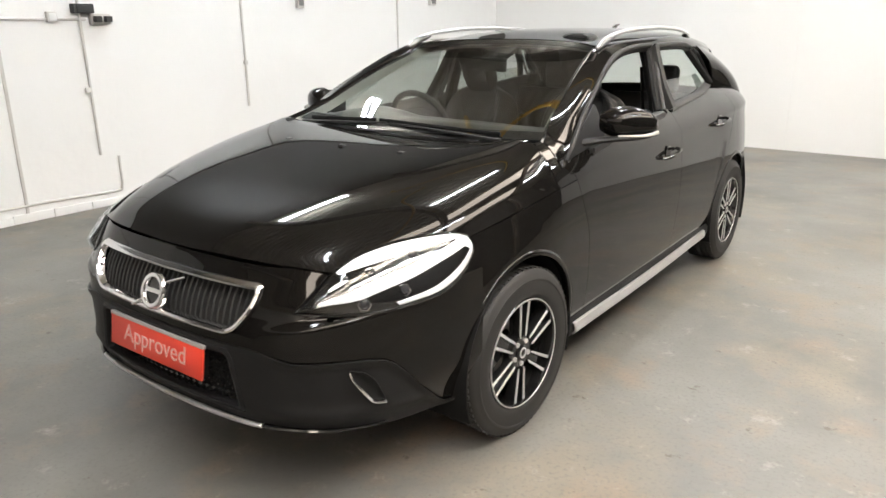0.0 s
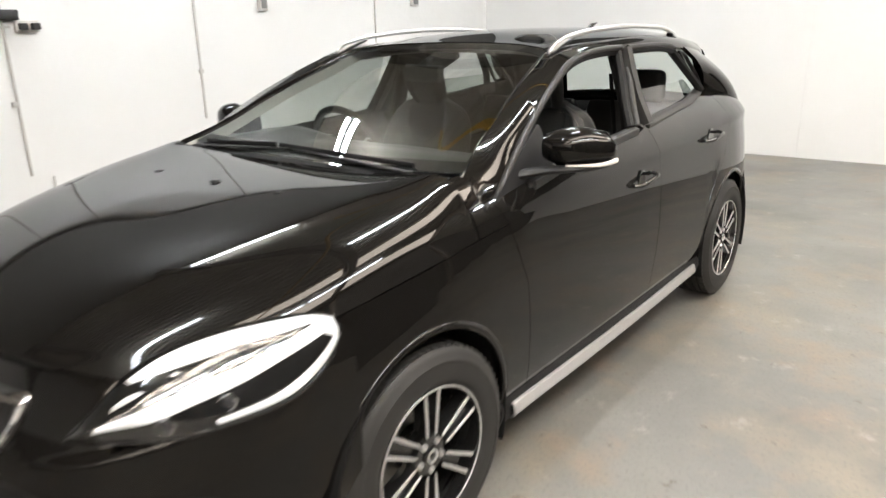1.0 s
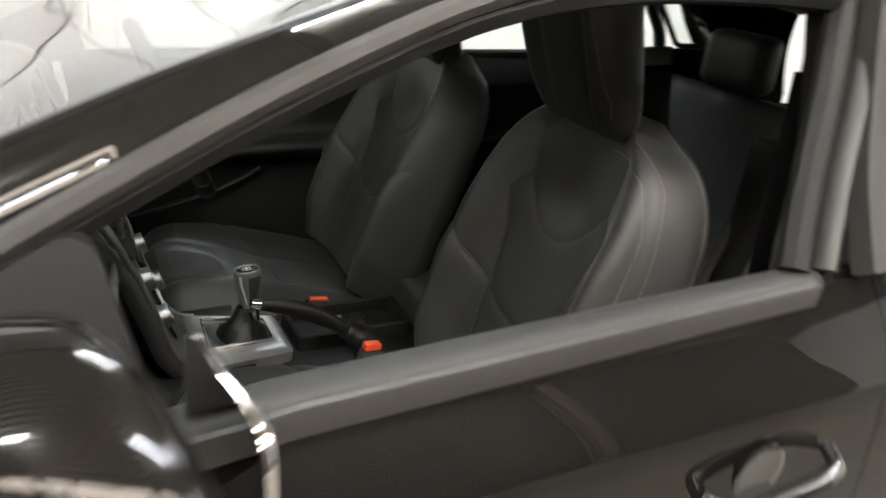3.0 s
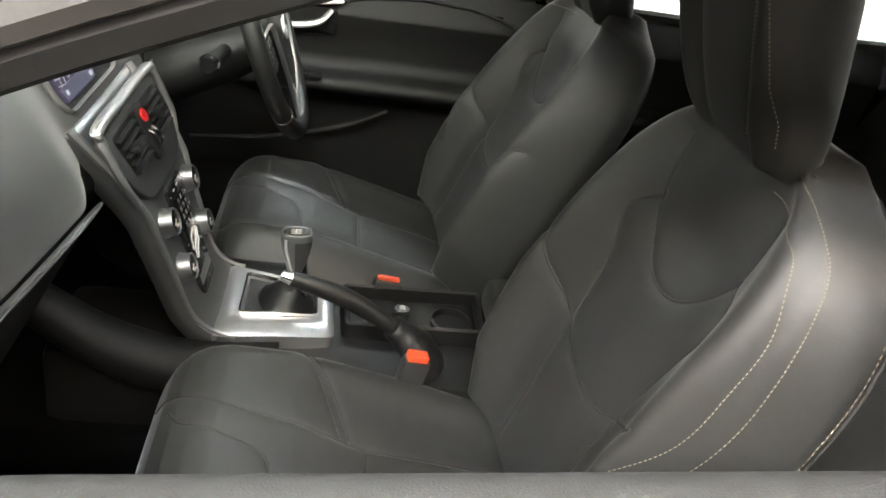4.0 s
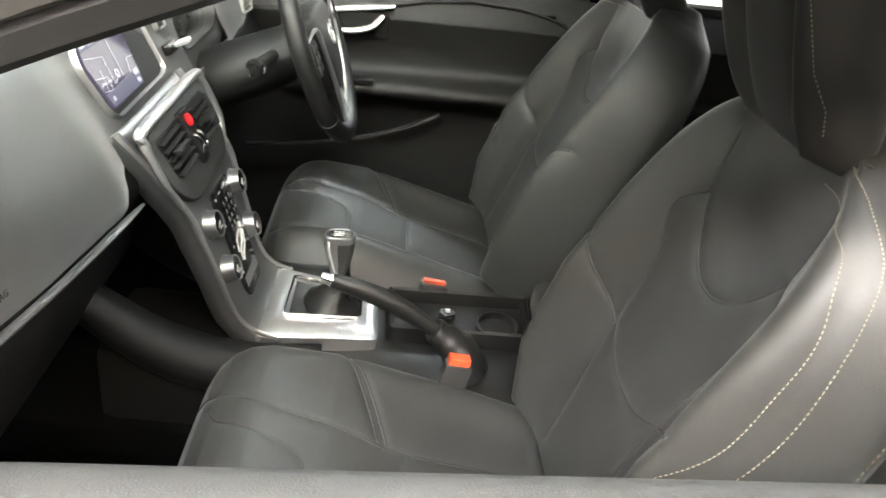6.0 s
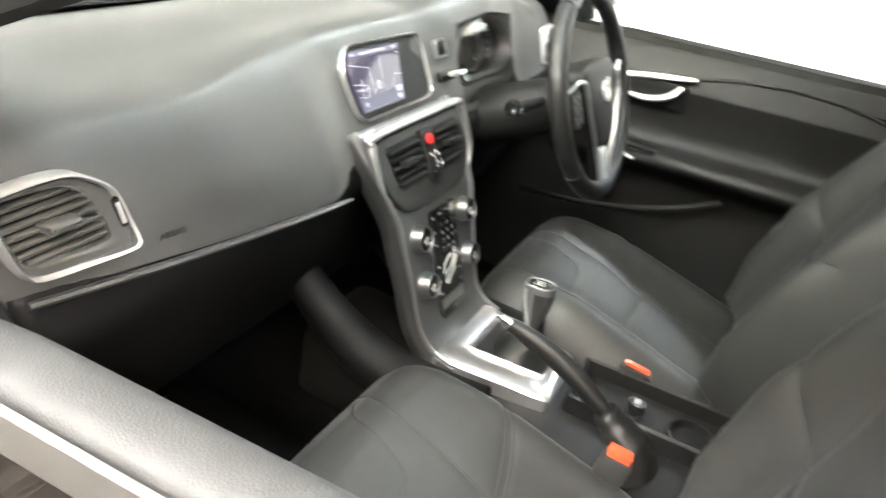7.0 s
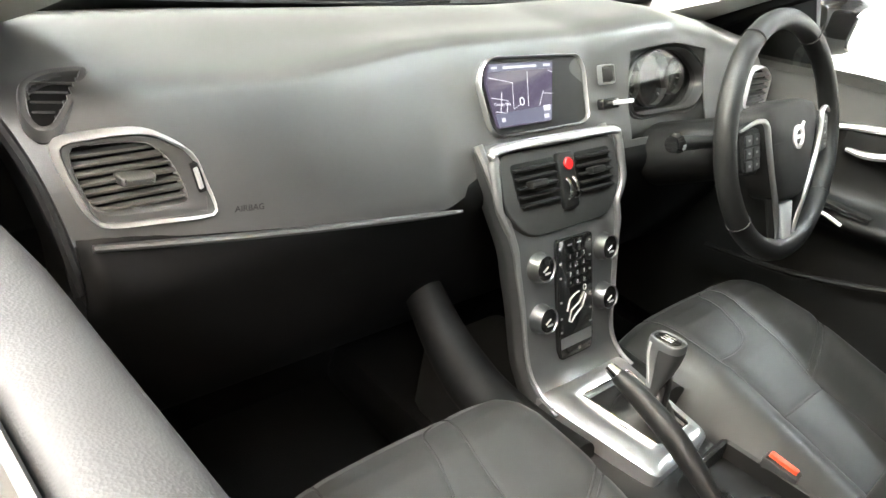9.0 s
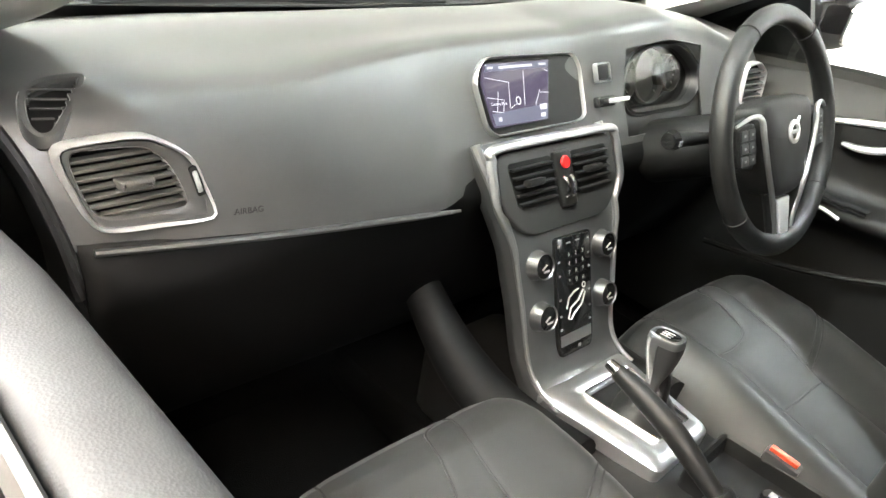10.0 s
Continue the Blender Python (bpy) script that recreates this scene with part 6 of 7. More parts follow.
# seat-shaped airflow symbol
for pts in (((-.016, -.100), (-.010, -.084), (.010, -.076), (.022, -.062), (.026, -.067), (.017, -.085), (-.001, -.094), (-.010, -.103)), ((-.020, -.083), (-.013, -.066), (.000, -.060), (.010, -.058))):
    part("airflow_symbol", sweep([mq @ Vector((*p, .0052)) for p in pts], .0012, 5, closed=len(pts) > 5), WHITEPRINT, stack)
part("head_symbol", ringm([(.024 + .004 * math.cos(t), -.055 + .005 * math.sin(t)) for t in np.linspace(0, 6.28, 14, endpoint=False)], .0012, .004, .0054, mq), WHITEPRINT, stack)
part("keypad_tray", boxm((-.036, -.142, .003), (.040, -.124, .0050), .001, mq), ALU, stack)
part("key_symbol", boxm((.006, -.153, .0045), (.012, -.148, .0050), 0, mq), GREYPRINT, stack)

# lever surround: flat ring frame
msr = basis((0, 1.02, .6185), (1, 0, 0), (0, .997, -.07))
ro = rpoly([(-.098, -.100), (.106, -.104), (.066, .096), (-.078, .090)], [.012, .012, .012, .012], 5)
ri = rpoly([(-.074, -.062), (.042, -.064), (.018, .062), (-.062, .060)], [.006, .006, .006, .006], 5)
part("lever_surround", ringm(ro, 0, -.028, .004, msr, .22, inner=ri), ALU, stack, "bright satin aluminium gear lever surround")
part("surround_edge", ringm(inset(ri, -.003), .004, .0, .0062, msr, .4), CHROME, stack)
part("boot_floor", platem(ri, -.03, -.006, msr), DASHLOW, stack)
gl = empty("gear_lever", car)
bt = [[(-.020 + r * math.cos(a) * 1.05, r * math.sin(a) * .95, z) for a in np.linspace(0, 2 * math.pi, 20, endpoint=False)] for r, z in ((.052, -.008), (.044, .008), (.034, .016), (.030, .026), (.022, .034), (.019, .046), (.013, .056))]
Gbt = np.array([[tuple(msr @ Vector((p[0] * 1.0, p[1] * 1.05 + .012, p[2] + .004 * math.sin(5 * k + i)))) for k, p in enumerate(r)] for i, r in enumerate(bt)])
part("gaiter", grid_mesh("gaiter", Gbt, wrap_v=True), BLACKLEATHER, gl, "creased black leather gaiter")
part("shaft", sweep([(-.012, 1.055, .625), (-.004, 1.048, .69), (.0, 1.040, .735)], [.010, .012, .013], 12), GLOSSBLACK, gl)
mkn = basis((.002, 1.036, .744), (1, 0, 0), (0, .94, .10)) @ Matrix.Scale(.86, 4)
Gk = []
for t, a, b, dy in ((-.078, .0105, .0115, -.004), (-.060, .0125, .0140, -.003), (-.038, .0160, .0195, -.001), (-.015, .0195, .0255, 0), (.005, .0215, .0290, .001), (.018, .0212, .0290, .001), (.025, .0190, .0268, .001), (.0275, .0150, .022, .001)):
    Gk.append([tuple(mkn @ Vector((a * math.copysign(abs(math.cos(u)) ** .7, math.cos(u)), dy + b * math.copysign(abs(math.sin(u)) ** .7, math.sin(u)), t))) for u in np.linspace(0, 2 * math.pi, 32, endpoint=False)])
part("knob", fix(grid_mesh("gear_knob", np.array(Gk), wrap_v=True, caps=True)), BLACKBOX, gl, "tall black gear knob")
sq = lambda a, b: [(a * math.copysign(abs(math.cos(u)) ** .7, math.cos(u)), .001 + b * math.copysign(abs(math.sin(u)) ** .7, math.sin(u))) for u in np.linspace(0, 2 * math.pi, 36, endpoint=False)]
part("knob_band", ringm(sq(.0217, .0294), .0034, .014, .0280, mkn, .6), GUNMETAL, gl, "dark metal rim of the knob top")
Gc = []
for t, a, b, dy in ((-.066, .0125, .0135, -.003), (-.038, .0168, .0203, -.001), (-.015, .0204, .0264, 0), (.005, .0224, .0299, .001), (.018, .0221, .0299, .001), (.0255, .0200, .0277, .001), (.0280, .0176, .0248, .001)):
    Gc.append([tuple(mkn @ Vector((a * math.copysign(abs(math.cos(u)) ** .7, math.cos(u)), dy + b * math.copysign(abs(math.sin(u)) ** .7, math.sin(u)), t))) for u in np.linspace(radians(-118), radians(-2), 20)])
part("knob_cover", fix(grid_mesh("knob_cover", spline(np.array(Gc), 24))), GUNMETAL, gl, "satin metal cover on the knob's side", thick=.0008)
for sg in (-1, 1):
    part("knob_blade", sweep(spline([mkn @ Vector(p) for p in ((sg * .0190, -.018, .020), (sg * .0188, -.018, .0), (sg * .0155, -.0125, -.030), (sg * .0118, -.008, -.060))], 14), [.0026] * 8 + [.0024, .0022, .002, .0018, .0014, .001], 8), SATIN, gl, "bright metal edge strip")
part("shift_pattern", platem(sq(.0150, .0215), .024, .0282, mkn, .001), GLOSSBLACK, gl)
for x in (-.007, 0, .007):
    part("shift_mark", boxm((x - .0009, -.010, .0282), (x + .0009, .010, .0286), 0, mkn), WHITEPRINT, gl)
part("shift_mark", boxm((-.007, -.0009, .0282), (.007, .0009, .0286), 0, mkn), WHITEPRINT, gl)

# handbrake
hb = empty("handbrake", car)
hp = spline([(.113, 1.034, .750), (.112, 1.08, .738), (.110, 1.13, .718), (.108, 1.18, .688), (.107, 1.215, .665)], 30)
part("grip", sweep(hp, [.0105 + .0042 * math.sin(math.pi * min(1, k / 26)) for k in range(30)], 14, flat=1.1), BLACKLEATHER, hb, "dark leather handbrake grip")
part("release_button", sweep([(.1135, 1.018, .7545), (.113, 1.036, .7495)], [.0075, .0100], 12), CHROME, hb, "chrome release button")
gp = spline([(.107, 1.20, .675), (.107, 1.225, .655), (.108, 1.250, .632), (.108, 1.265, .60)], 16)
part("gaiter", sweep(gp, [.021 + .024 * k / 15 + .0015 * math.sin(k * 1.6) for k in range(16)], 16, flat=.85), BLACKLEATHER, hb, "creased black handbrake gaiter")

# tunnel console
tc = empty("centre_console", car)
part("console_body", boxm((-.105, .93, .36), (.150, 1.42, .588), .015), DASHLOW, tc)
part("console_nose", boxm((-.10, .66, .34), (.10, .98, .56), .03), DASHLOW, tc)
Gs = spline([(.130, .50, .86), (.135, .60, .745), (.138, .68, .685), (.140, .76, .628), (.140, .84, .594), (.136, .93, .583), (.130, 1.03, .588)], 40)
# this side takes the shaded plastic; its twin keeps the plain one
part("console_bolster", sweep(Gs, [.004 + .038 * math.sqrt(min(1, k / 24)) * min(1, .35 + k / 14) for k in range(40)], 16, flat=1.0), DASHSHADE, tc, "curved dark side bolster of the console")
part("console_bolster", sweep([p * np.array([-.8, 1, 1]) for p in Gs], .042, 16), DASHLOW, tc)
mbin = basis((-.02, 1.26, .605), (1, 0, 0), (0, 1, 0))
bo = rpoly([(-.070, -.135), (.060, -.130), (.050, .130), (-.085, .135)], .016)
part("bin_rim", ringm(bo, .014, -.03, .016, mbin, .4), DASHLOW, tc)
part("bin_floor", platem([tuple(p) for p in inset(bo, .010)], -.05, -.012, mbin), DARK, tc)
part("socket_cap", lathe([(.016, -.012), (.016, .012), (.013, .016), (0, .017)], 24, pose(-.02, 1.235, .606)), GLOSSBLACK, tc)
part("socket_mark", boxm((-.026, 1.230, .623), (-.014, 1.240, .624), 0), GREYPRINT, tc)
part("cup_ring", lathe([(.038, -.008), (.040, .004), (.036, .006), (.034, -.006)], 32, pose(-.02, 1.33, .600)), DASHLOW, tc)
part("armrest", boxm((-.13, 1.40, .58), (.08, 1.62, .665), .03, None, 3), LEATHER, tc)

# belt buckles
def buckle(x, y, z, ly, lz, lx):
    b = empty("belt_buckle", car)
    m = pose(x, y, z, -8, 0, 6)
    part("buckle_body", boxm((-.012, -ly - .004, -.075), (.012, ly + .006, -lz * .4), .005, m), BLACKBOX, b)
    part("release", boxm((-lx, -ly, -lz), (lx, ly, lz), .002, m), ORANGE, b, "orange-red buckle release button")
buckle(.150, 1.243, .650, .017, .0085, .009)
buckle(-.096, 1.212, .632, .021, .0045, .005)

# ---- seats ----


def seg_dist(px, py, path):
    """Distance of points to a bent line."""
    d = np.full(np.shape(px), 9.0)
    for (ax, ay), (bx, by) in zip(path, path[1:]):
        vx, vy = bx - ax, by - ay
        t = np.clip(((px - ax) * vx + (py - ay) * vy) / (vx * vx + vy * vy + 1e-12), 0, 1)
        d = np.minimum(d, np.hypot(px - ax - t * vx, py - ay - t * vy))
    return d


def smooth_path(p, n=40):
    return [tuple(q) for q in spline(p, n)]


BACK_LEN = .61
BW = [(0, .235), (.12, .262), (.28, .270), (.45, .266), (.60, .260), (.70, .255), (.78, .244), (.84, .227), (.89, .203), (.93, .172), (.965, .128), (1, .045)]
BACK_SEAMS = [smooth_path(p) for p in (
    [(-.085, .02), (-.090, .15), (-.099, .366), (-.106, .469), (-.118, .57), (-.137, .672), (-.106, .740)],
    [(.085, .02), (.090, .15), (.099, .366), (.106, .469), (.118, .57), (.137, .672), (.106, .740)],
    [(-.215, .52), (-.197, .493), (-.161, .430), (-.098, .376), (-.050, .338), (0, .326), (.050, .338), (.098, .376), (.161, .430), (.190, .475)],
    [(-.115, .880), (-.106, .740), (-.055, .635), (0, .603), (.055, .635), (.106, .740), (.115, .880)])]
BACK_STITCH = [smooth_path(p, 90) for p in (
    [(.064, .895), (.099, .892), (.150, .868), (.178, .840), (.209, .743), (.220, .627), (.222, .505), (.208, .40), (.180, .29)],
    [(.100, .945), (.143, .919), (.191, .859), (.220, .764), (.235, .631), (.236, .485), (.222, .36), (.195, .25)])]


def back_depth(X, v, mirror):
    X = np.asarray(X, float) * mirror
    a = np.array([soft(t, BW) for t in np.ravel(v)]).reshape(np.shape(v))
    q = np.clip(np.abs(X) / a, 0, 1)
    d = .062 * (1 - q ** 4.5) ** .5
    bol = np.interp(v, [0, .15, .4, .62, .8, .92, 1], [.050, .085, .095, .078, .055, .036, .02])
    d = d + bol * np.exp(-((q - .78) / .20) ** 2) * (1 - q ** 6)
    d = d - .012 * np.exp(-(X / .07) ** 2) * np.interp(v, [0, .3, .6, 1], [.3, 1, .3, 0])
    d = d + .014 * np.exp(-((v - .33) / .16) ** 2) * np.exp(-(X / .12) ** 2)
    d = d - .016 * np.exp(-((v - .72) / .09) ** 2) * np.exp(-(X / .07) ** 2)
    for s in BACK_SEAMS:
        d = d - .0048 * np.exp(-seg_dist(X, np.asarray(v) * BACK_LEN, [(x, y * BACK_LEN) for x, y in s]) / .008)
    for s in BACK_STITCH[1:]:
        d = d - .004 * np.exp(-(seg_dist(X, np.asarray(v) * BACK_LEN, [(x - .013, y * BACK_LEN) for x, y in s]) / .005) ** 2)
    return d




CU_SEAMS = [smooth_path(p) for p in (
    [(-.100, .012), (-.083, .029), (-.066, .058), (-.047, .113), (-.035, .20), (-.022, .302), (-.035, .40), (-.050, .50)],
    [(.150, .03), (.150, .12), (.135, .26), (.125, .38), (.12, .47)],
    [(-.215, .192), (-.174, .212), (-.115, .241), (-.032, .266)],
    [(-.212, .205), (-.172, .225), (-.113, .254), (-.028, .279)],
    [(-.022, .302), (.030, .300), (.128, .300)],
    [(-.050, .035), (-.015, .054), (.004, .106), (.025, .159), (.068, .178), (.140, .180)])]
CU_LEN = .53


def cushion_top(X, t):
    """Height of the seat cushion over its base, t along it from the front."""
    X = np.asarray(X, float)
    y = np.asarray(t, float)
    q = np.clip(np.abs(X) / .236, 0, 1)
    h = np.interp(y, [0, .004, .012, .025, .045, .07, .10, .2, .35, .5], [-.03, .026, .055, .082, .102, .112, .115, .098, .052, .004]) * (1 - q ** 3.6) ** .5
    h = h + .026 * np.exp(-((q - .74) / .20) ** 2) * np.interp(y, [0, .06, .2, .5], [0, .5, 1, 1]) * (1 - q ** 7)
    for s in CU_SEAMS:
        h = h - .0038 * np.exp(-seg_dist(X, y, s) / .007)
    return h


def stitches(path_fn, n, parent, size=.0045):
    bm = bmesh.new()
    for k in range(n - 1):
        a, b = path_fn(k / n), path_fn((k + .62) / n)
        sweep([a, (a + b) / 2 + (b - a).cross(Vector((1, 0, 0))) * 0, b], [.0004, .0007, .0004], 5, bm=bm)
    return part("stitching", bm, STITCH, parent, "row of cream stitches")


def front_seat(cx, by, mirror, lean):
    """A front seat whose backrest starts at cx, by and leans back by so many degrees."""
    REC = Vector((0, math.sin(radians(lean)), math.cos(radians(lean))))
    FWD = Vector((0, -REC.z, REC.y))

    def back_point(base, X, v, d):
        return base + REC * (v * BACK_LEN) + FWD * d + Vector((X, 0, 0))
    s = empty("front_seat", car)
    s["label"] = "dark leather front seat with cream stitching"
    base = Vector((cx, by, .575))
    nv, nu = 190, 150
    V = np.linspace(0, 1, nv)
    U = np.linspace(-1, 1, nu)
    U = np.sign(U) * (1 - (1 - np.abs(U)) ** 1.25)
    VV = np.repeat(V[:, None], nu, 1)
    A = np.array([soft(v, BW) for v in V])
    XX = A[:, None] * U[None, :]
    D = back_depth(XX, VV, mirror)
    # rounded top
    D = D * np.interp(VV, [0, .93, .98, 1], [1, 1, .75, .25])
    nb = 60
    Ub = np.linspace(1, -1, nb + 2)[1:-1]
    Xb = A[:, None] * Ub[None, :]
    Db = -.072 * (1 - np.abs(Ub[None, :]) ** 3) ** .5 * np.interp(V, [0, .5, .93, 1], [1.25, 1.1, .8, .3])[:, None]
    Xa, Da = np.concatenate([XX, Xb], 1), np.concatenate([D, Db], 1)
    G = np.zeros((nv, nu + nb, 3))
    G[:, :, 0] = base.x + Xa
    G[:, :, 1] = base.y + REC.y * V[:, None] * BACK_LEN + FWD.y * Da
    G[:, :, 2] = base.z + REC.z * V[:, None] * BACK_LEN + FWD.z * Da
    bk = part("backrest", fix(grid_mesh("backrest", G, wrap_v=True, caps=True)), LEATHER, s, sharp=80)
    for st in BACK_STITCH:
        P = np.array(st)

        def fn(t, P=P):
            k = t * (len(P) - 1)
            i = min(int(k), len(P) - 2)
            x, v = P[i] + (P[i + 1] - P[i]) * (k - i)
            return back_point(base, x * mirror, v, float(back_depth(np.array([x * mirror]), np.array([v]), mirror)[0]) + .0008)
        stitches(fn, 105, bk)
    for st in BACK_SEAMS:
        P = [back_point(base, x * mirror, v, float(back_depth(np.array([x * mirror]), np.array([v]), mirror)[0]) + .0002) for x, v in st]
        part("seam", sweep(P, .0019, 6, up=tuple(FWD)), PIPING, bk)
    # outline cord round the edge of the outer side
    cord = [back_point(base, mirror * (soft(v, BW) - .001), v, -.012) for v in np.linspace(.12, .97, 50)]
    part("side_seam", sweep(cord, .0016, 6), PIPING, bk)

    def fn2(t):
        v = .12 + .83 * t
        return back_point(base, mirror * (soft(v, BW) + .0005), v, -.004)
    stitches(fn2, 70, bk)
    # cushion
    cb = Vector((cx, .860, .548))
    ny = 150
    T = np.concatenate([np.linspace(0, .06, 50)[:-1], np.linspace(.06, CU_LEN, ny - 49)])
    Tm = np.repeat(T[:, None], nu, 1)
    w = np.array([.236 - .070 * math.exp(-t / .030) - .012 * max(0, (t - .4) / .13) for t in T])
    Xc = w[:, None] * U[None, :]
    H = cushion_top(Xc * .236 / w[:, None], Tm)
    G = np.zeros((ny, nu + 2, 3))
    G[:, 1:-1, 0], G[:, 1:-1, 1], G[:, 1:-1, 2] = cb.x + Xc, cb.y + Tm, cb.z + H
    for j, u in ((0, -1), (-1, 1)):
        G[:, j, 0], G[:, j, 1], G[:, j, 2] = cb.x + u * w * .96, cb.y + T + .02 * (T < .02), cb.z - .09
    cu = part("cushion", grid_mesh("cushion", G), LEATHER, s, sharp=80)
    part("cushion_front", boxm((cx - .18, .880, .42), (cx + .18, .96, .545), .02), LEATHER, s)
    part("seat_base", boxm((cx - .20, .93, .30), (cx + .20, 1.36, .50), .02), DASHLOW, s)
    for st in CU_SEAMS:
        P = [Vector((cx + x * (.236 - .070 * math.exp(-y / .030) - .012 * max(0, (y - .4) / .13)) / .236, cb.y + y, cb.z + float(cushion_top(np.array([x]), np.array([y]))[0]) + .0002)) for x, y in st]
        part("seam", sweep(P, .0019, 6), PIPING, cu)
    part("side_valance", boxm((cx + mirror * .225 - .02, .95, .36), (cx + mirror * .225 + .02, 1.34, .56), .015), DASHLOW, s)
    # headrest
    hb = base + REC * (BACK_LEN * .945) + FWD * (.080 if mirror > 0 else .050)
    HU = Vector((0, -.30, .95)).normalized()
    HF = Vector((0, -.95, -.30)).normalized()
    rows = []
    for t, a, f, b in ((-.03, .078, .020, .036), (.0, .094, .032, .046), (.05, .104, .042, .048), (.13, .109, .048, .048), (.19, .110, .048, .046), (.24, .102, .040, .038), (.262, .084, .024, .024), (.27, .050, .010, .008)):
        r = []
        for k in range(64):
            u = 2 * math.pi * k / 64
            c, si = math.cos(u), math.sin(u)
            X = a * math.copysign(abs(c) ** .55, c)
            Dp = (f if si > 0 else b) * math.copysign(abs(si) ** .6, si)
            if si > 0:
                Dp += .018 * math.exp(-((abs(X) / a - .82) / .14) ** 2)
                Dp -= .006 * math.exp(-((abs(X) - .060) / .006) ** 2)
            drop = .62 * (.060 - Dp) * max(0, 1 - (t + .03) / .16)
            r.append(tuple(hb + HU * (t + .048 - drop) + HF * Dp + Vector((X, 0, 0))))
        rows.append(r)
    G = spline(np.array(rows), 50)
    hr = part("headrest", fix(grid_mesh("headrest", G, wrap_v=True, caps=True)), LEATHER, s, sharp=80)
    for sg in (-1, 1):
        for off in (.070, .096):
            def fn4(t, sg=sg, off=off):
                h = .0 + .235 * t
                a = interp(h, [(0, .095), (.05, .104), (.13, .109), (.2, .110), (.26, .103)])
                X = min(off, a * .97) * sg
                k = abs(X) / a
                Dp = interp(h, [(0, .032), (.05, .042), (.13, .048), (.2, .048), (.26, .040)]) * (1 - k ** 3.64) ** .3 + .018 * math.exp(-((k - .82) / .14) ** 2)
                return hb + HU * (h + .048 - .62 * (.060 - Dp) * max(0, 1 - (h + .03) / .16)) + HF * (Dp + .0025) + Vector((X, 0, 0))
            if sg == mirror:
                stitches(fn4, 60, hr)
    part("headrest_guide", boxm((-.018, -.009, -.005), (.018, .009, .005), .003, basis(hb + Vector((mirror * .086, .022, -.004)), (1, 0, 0), (0, -.93, .37))), BLACKBOX, s)
    return s


front_seat(.338, 1.425, 1, 16)
front_seat(-.350, 1.395, -1, 21)

# rear bench
rb = empty("rear_seat", car)
rb["label"] = "dark leather rear bench seat"
for cx in (-.36, .36):
    G = surf([[(cx + u * .30, y, z + (.02 if abs(u) > .8 else 0)) for u in (-1, -.8, -.3, .3, .8, 1)] for y, z in ((1.93, .46), (1.94, .56), (2.02, .60), (2.2, .585), (2.38, .56))], 20, 20)
    part("bench_cushion", grid_mesh("bench_cushion", G), LEATHER, rb, thick=.03)
    G = surf([[(cx + u * .30, y - (.03 if abs(u) > .8 else 0), z) for u in (-1, -.8, -.3, .3, .8, 1)] for y, z in ((2.36, .54), (2.38, .64), (2.48, .86), (2.56, 1.04), (2.61, 1.06), (2.66, 1.02))], 24, 20)
    part("bench_back", grid_mesh("bench_back", G), LEATHER, rb, thick=.03)
    part("bench_headrest", boxm((cx - .12, 2.56, 1.06), (cx + .12, 2.66, 1.24), .048, None, 6), LEATHER, rb)
part("bench_middle", boxm((-.08, 1.96, .42), (.08, 2.42, .56), .03), LEATHER, rb)
part("bench_middle_back", boxm((-.075, 2.40, .54), (.075, 2.58, 1.0), .03), LEATHER, rb)
part("parcel_shelf", boxm((-.55, 2.64, .96), (.55, 3.26, .985), .006), CARPET, rb)

# floor, tunnel, rear side trims
part("floor_carpet", boxm((-.70, .20, .27), (.70, 2.4, .30), .01), CARPET, car, "black floor carpet")
part("toe_board", boxm((-.70, .20, .30), (.70, .45, .60), .08), CARPET, car)
part("tunnel", boxm((-.13, .40, .30), (.13, 2.0, .42), .05), CARPET, car)
part("load_floor", boxm((-.55, 2.5, .45), (.55, 3.3, .48), .01), CARPET, car)

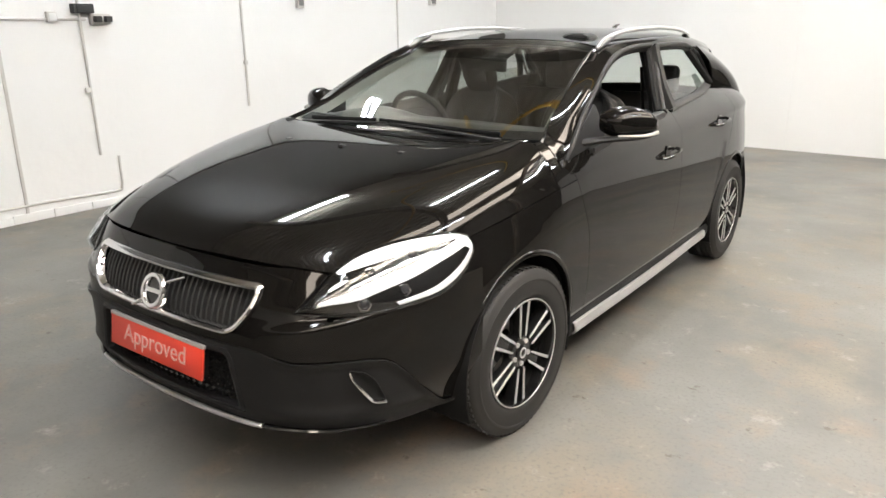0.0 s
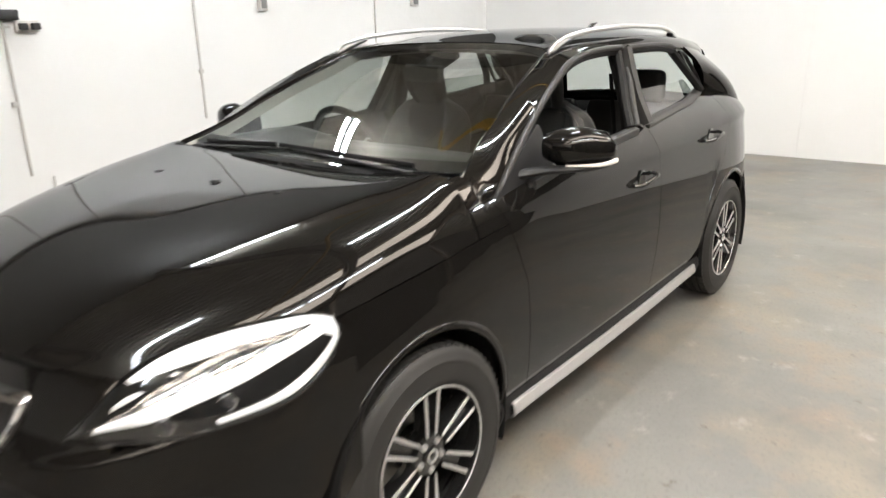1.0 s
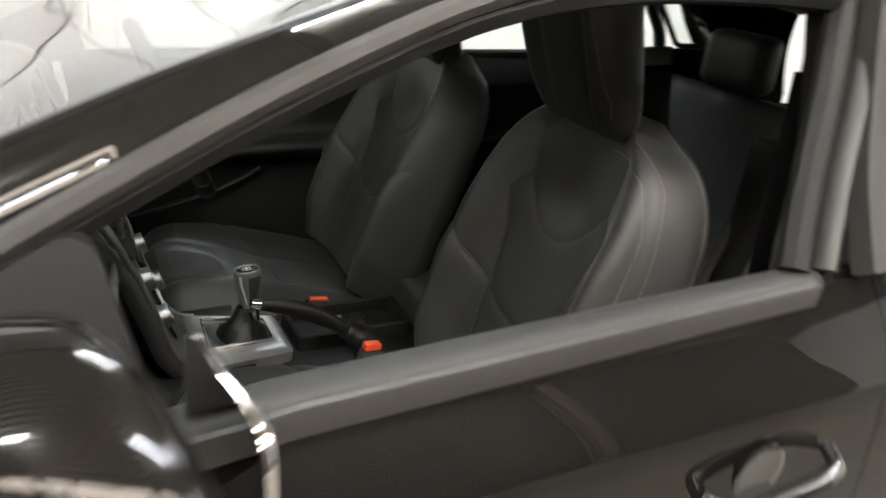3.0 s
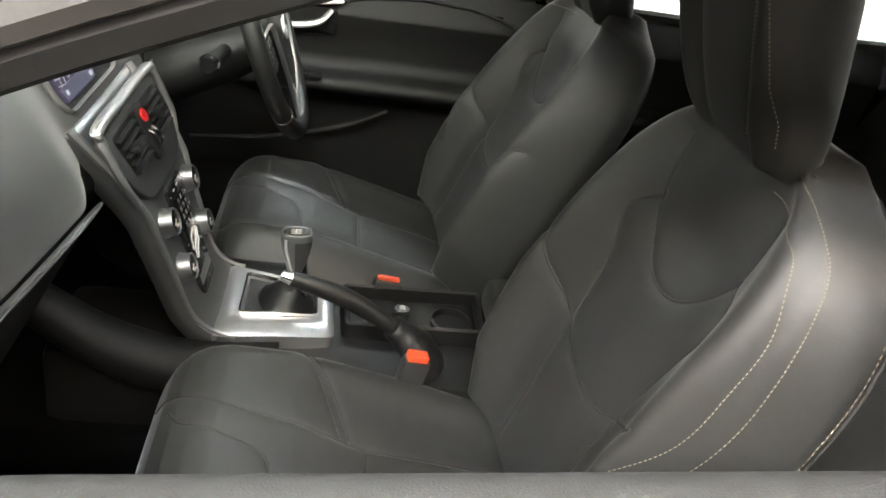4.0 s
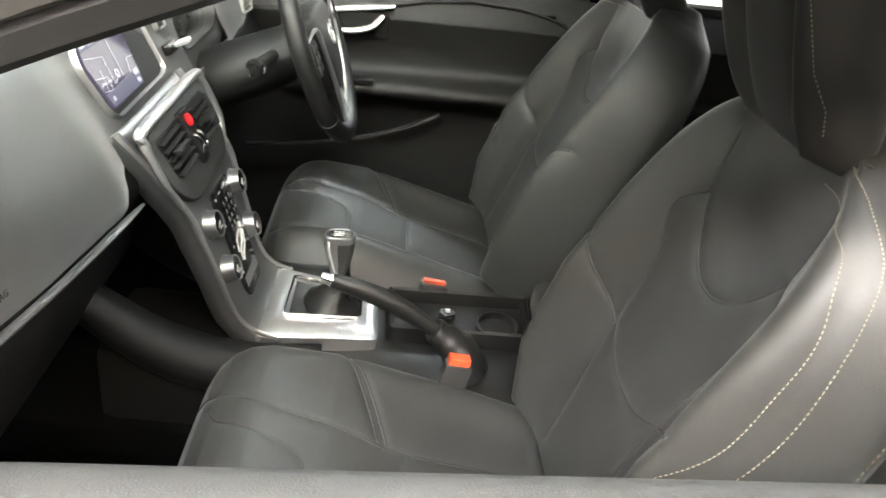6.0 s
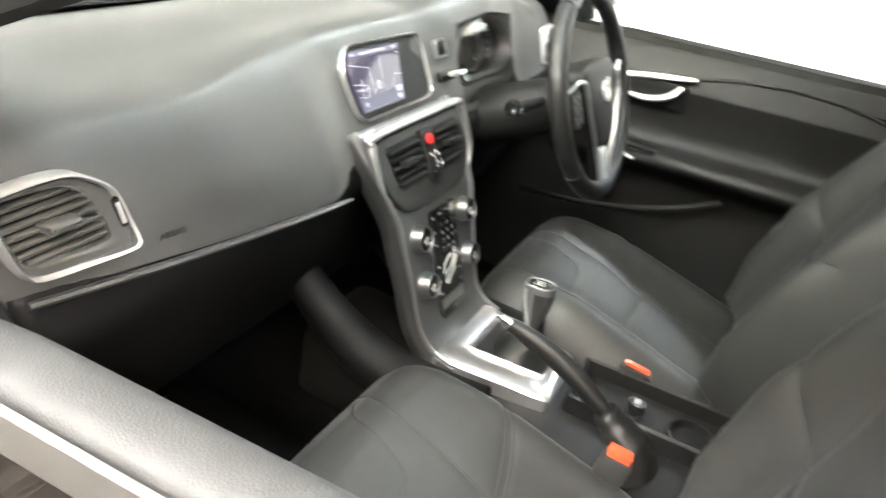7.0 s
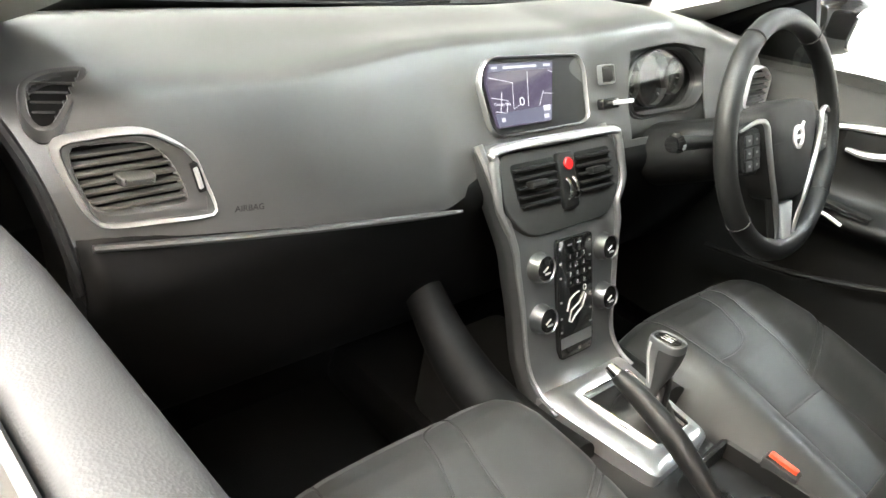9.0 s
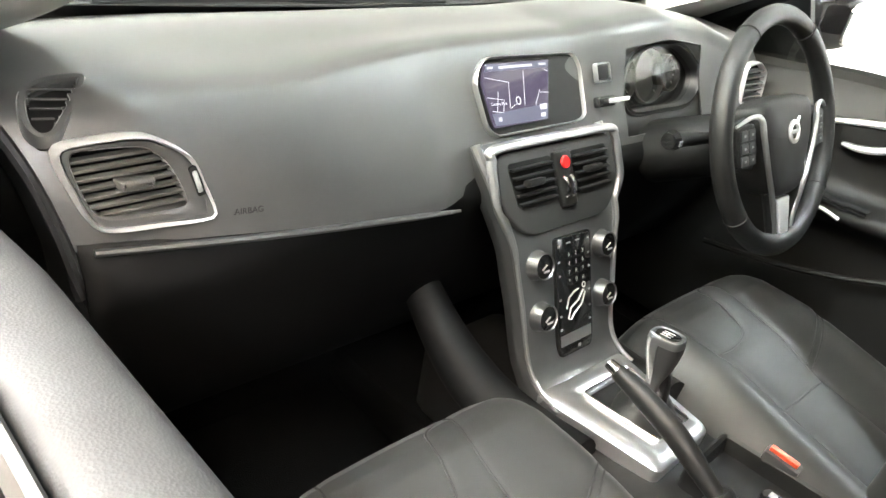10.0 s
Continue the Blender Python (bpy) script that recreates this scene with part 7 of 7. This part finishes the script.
# door cards
for sgn in (1, -1):
    for kind, y0, y1 in (("front_door", .50, 1.60), ("rear_door", 1.68, 2.45)):
        own = [o for o in car.children if o.name.startswith(kind)][0 if sgn > 0 else 1]
        rows = []
        for y in np.linspace(y0, y1, 40):
            bxx = side_x(y, belt(y)) - .036
            bz = belt(y)
            arm = .045 * max(0, min(1, (y - y0 - .30) / .10, (y1 - y + .04) / .06)) if kind == "front_door" else .04
            P = [(bxx + .008, bz - .012), (bxx + .002, bz - .018), (bxx - .008, bz - .034), (bxx - .022, bz - .060), (bxx - .034, bz - .085), (bxx - .034, bz - .10), (bxx - .026, bz - .15), (bxx - .030, bz - .21), (bxx - .034 - arm, bz - .235), (bxx - .036 - arm, bz - .262), (bxx - .024, bz - .30), (bxx - .018, bz - .38), (bxx - .024, bz - .46), (bxx - .03, .42), (bxx - .02, .33)]
            rows.append([(sgn * x, y, z) for x, z in spline(P, 60)])
        rows = np.array(rows)
        arc = lambda y: belt(y) - interp(y, [(.5, .085), (.95, .075), (1.06, .060), (1.16, .042), (1.263, .034), (1.376, .040), (1.453, .054), (1.52, .085), (1.60, .14)])
        split_top = kind == "front_door" and sgn < 0
        part("door_card", grid_mesh("door_card", rows, keep=(lambda i, j: rows[i, j][2] < arc(rows[i, j][1])) if split_top else None), DOORTRIM, own, "dark moulded door trim", thick=.008, offset=1 if sgn > 0 else -1, sharp=60)
        if split_top:
            part("door_top", grid_mesh("door_top", rows + np.array([.003, 0, 0]), keep=lambda i, j: rows[i, j + 1][2] >= arc(rows[i, j][1]) - .006), DOORTOP, own, "grey grained top of the door trim", thick=.008, offset=-1, sharp=60)
            edge = []
            for row in rows[12:]:
                zc = arc(row[0, 1]) - .003
                edge.append((float(np.interp(-zc, -row[:40, 2], row[:40, 0])) + .003, row[0, 1], zc))
            part("panel_edge", sweep(spline(edge, 60), .004, 8), DOORTRIM, own)
        if kind == "front_door" and sgn < 0:
            xh = side_x(.98, belt(.98)) - .072
            hp = spline([(sgn * xh, .90, .948), (sgn * (xh - .006), .98, .968), (sgn * (xh - .004), 1.08, .984)], 16)
            part("pull_trim", sweep(hp, [.006 + .003 * math.sin(math.pi * k / 15) for k in range(16)], 8, flat=.8), SATIN, own, "satin metal door pull trim")
            hp = spline([(sgn * (xh - .004), .945, .915), (sgn * (xh - .020), .985, .920), (sgn * (xh - .022), 1.03, .935), (sgn * (xh - .012), 1.055, .962)], 20)
            part("door_pull", sweep(hp, [.007 + .004 * math.sin(math.pi * k / 19) for k in range(20)], 8, flat=.7), SATIN, own, "satin metal inner door handle")
            part("pull_recess", boxm((sgn * (xh + .006) - .012, .93, .905), (sgn * (xh + .006) + .012, 1.07, .965), .008), DARK, own)
            part("window_switch_panel", boxm((sgn * (xh - .03) - .025, .95, .806), (sgn * (xh - .03) + .025, 1.05, .818), .004, None), GLOSSBLACK, own)
            part("armrest_trim", sweep(spline([(sgn * (xh - .062), .93, .79), (sgn * (xh - .070), .97, .80), (sgn * (xh - .066), 1.01, .79)], 10), .004, 6), SATIN, own)
            part("pocket_edge", sweep(spline([(sgn * (xh - .012), .75, .60), (sgn * (xh - .020), .95, .635), (sgn * (xh - .020), 1.12, .69), (sgn * (xh - .012), 1.22, .74)], 20), .007, 8), DOORTRIM, own)
rdo = [o for o in car.children if o.name.startswith("rear_door")][1]
part("pull_trim", sweep(spline([(-.712, 1.79, .990), (-.716, 1.85, 1.006), (-.716, 1.93, 1.026)], 12), .0045, 8), SATIN, rdo, "satin metal door pull trim")
part("door_pull", sweep(spline([(-.700, 1.85, .884), (-.704, 1.90, .868), (-.706, 1.97, .848)], 12), [.003 + .003 * math.sin(math.pi * k / 11) for k in range(12)], 8), SATIN, rdo, "satin metal inner door handle")
# belt straps on the B pillars
for sgn in (1, -1):
    pts = spline([(sgn * .60, 1.64, 1.28), (sgn * .63, 1.62, 1.10), (sgn * .66, 1.60, .90), (sgn * .67, 1.58, .60)], 20)
    part("seat_belt", sweep(pts, .022, 6, flat=.06, up=(1, 0, 0)), CARPET, car, "black seat belt strap")
    G = np.array([[(sgn * (p[0]), p[1] + dy, p[2]) for dy in (.0, .05, .10)] for p in spline([(.585, 1.62, 1.37), (.625, 1.615, 1.25), (.665, 1.61, 1.10), (.70, 1.60, .90), (.72, 1.60, .40)], 20)])
    part("b_pillar_trim", grid_mesh("b_pillar_trim", G), DASHLOW, car, thick=.02)
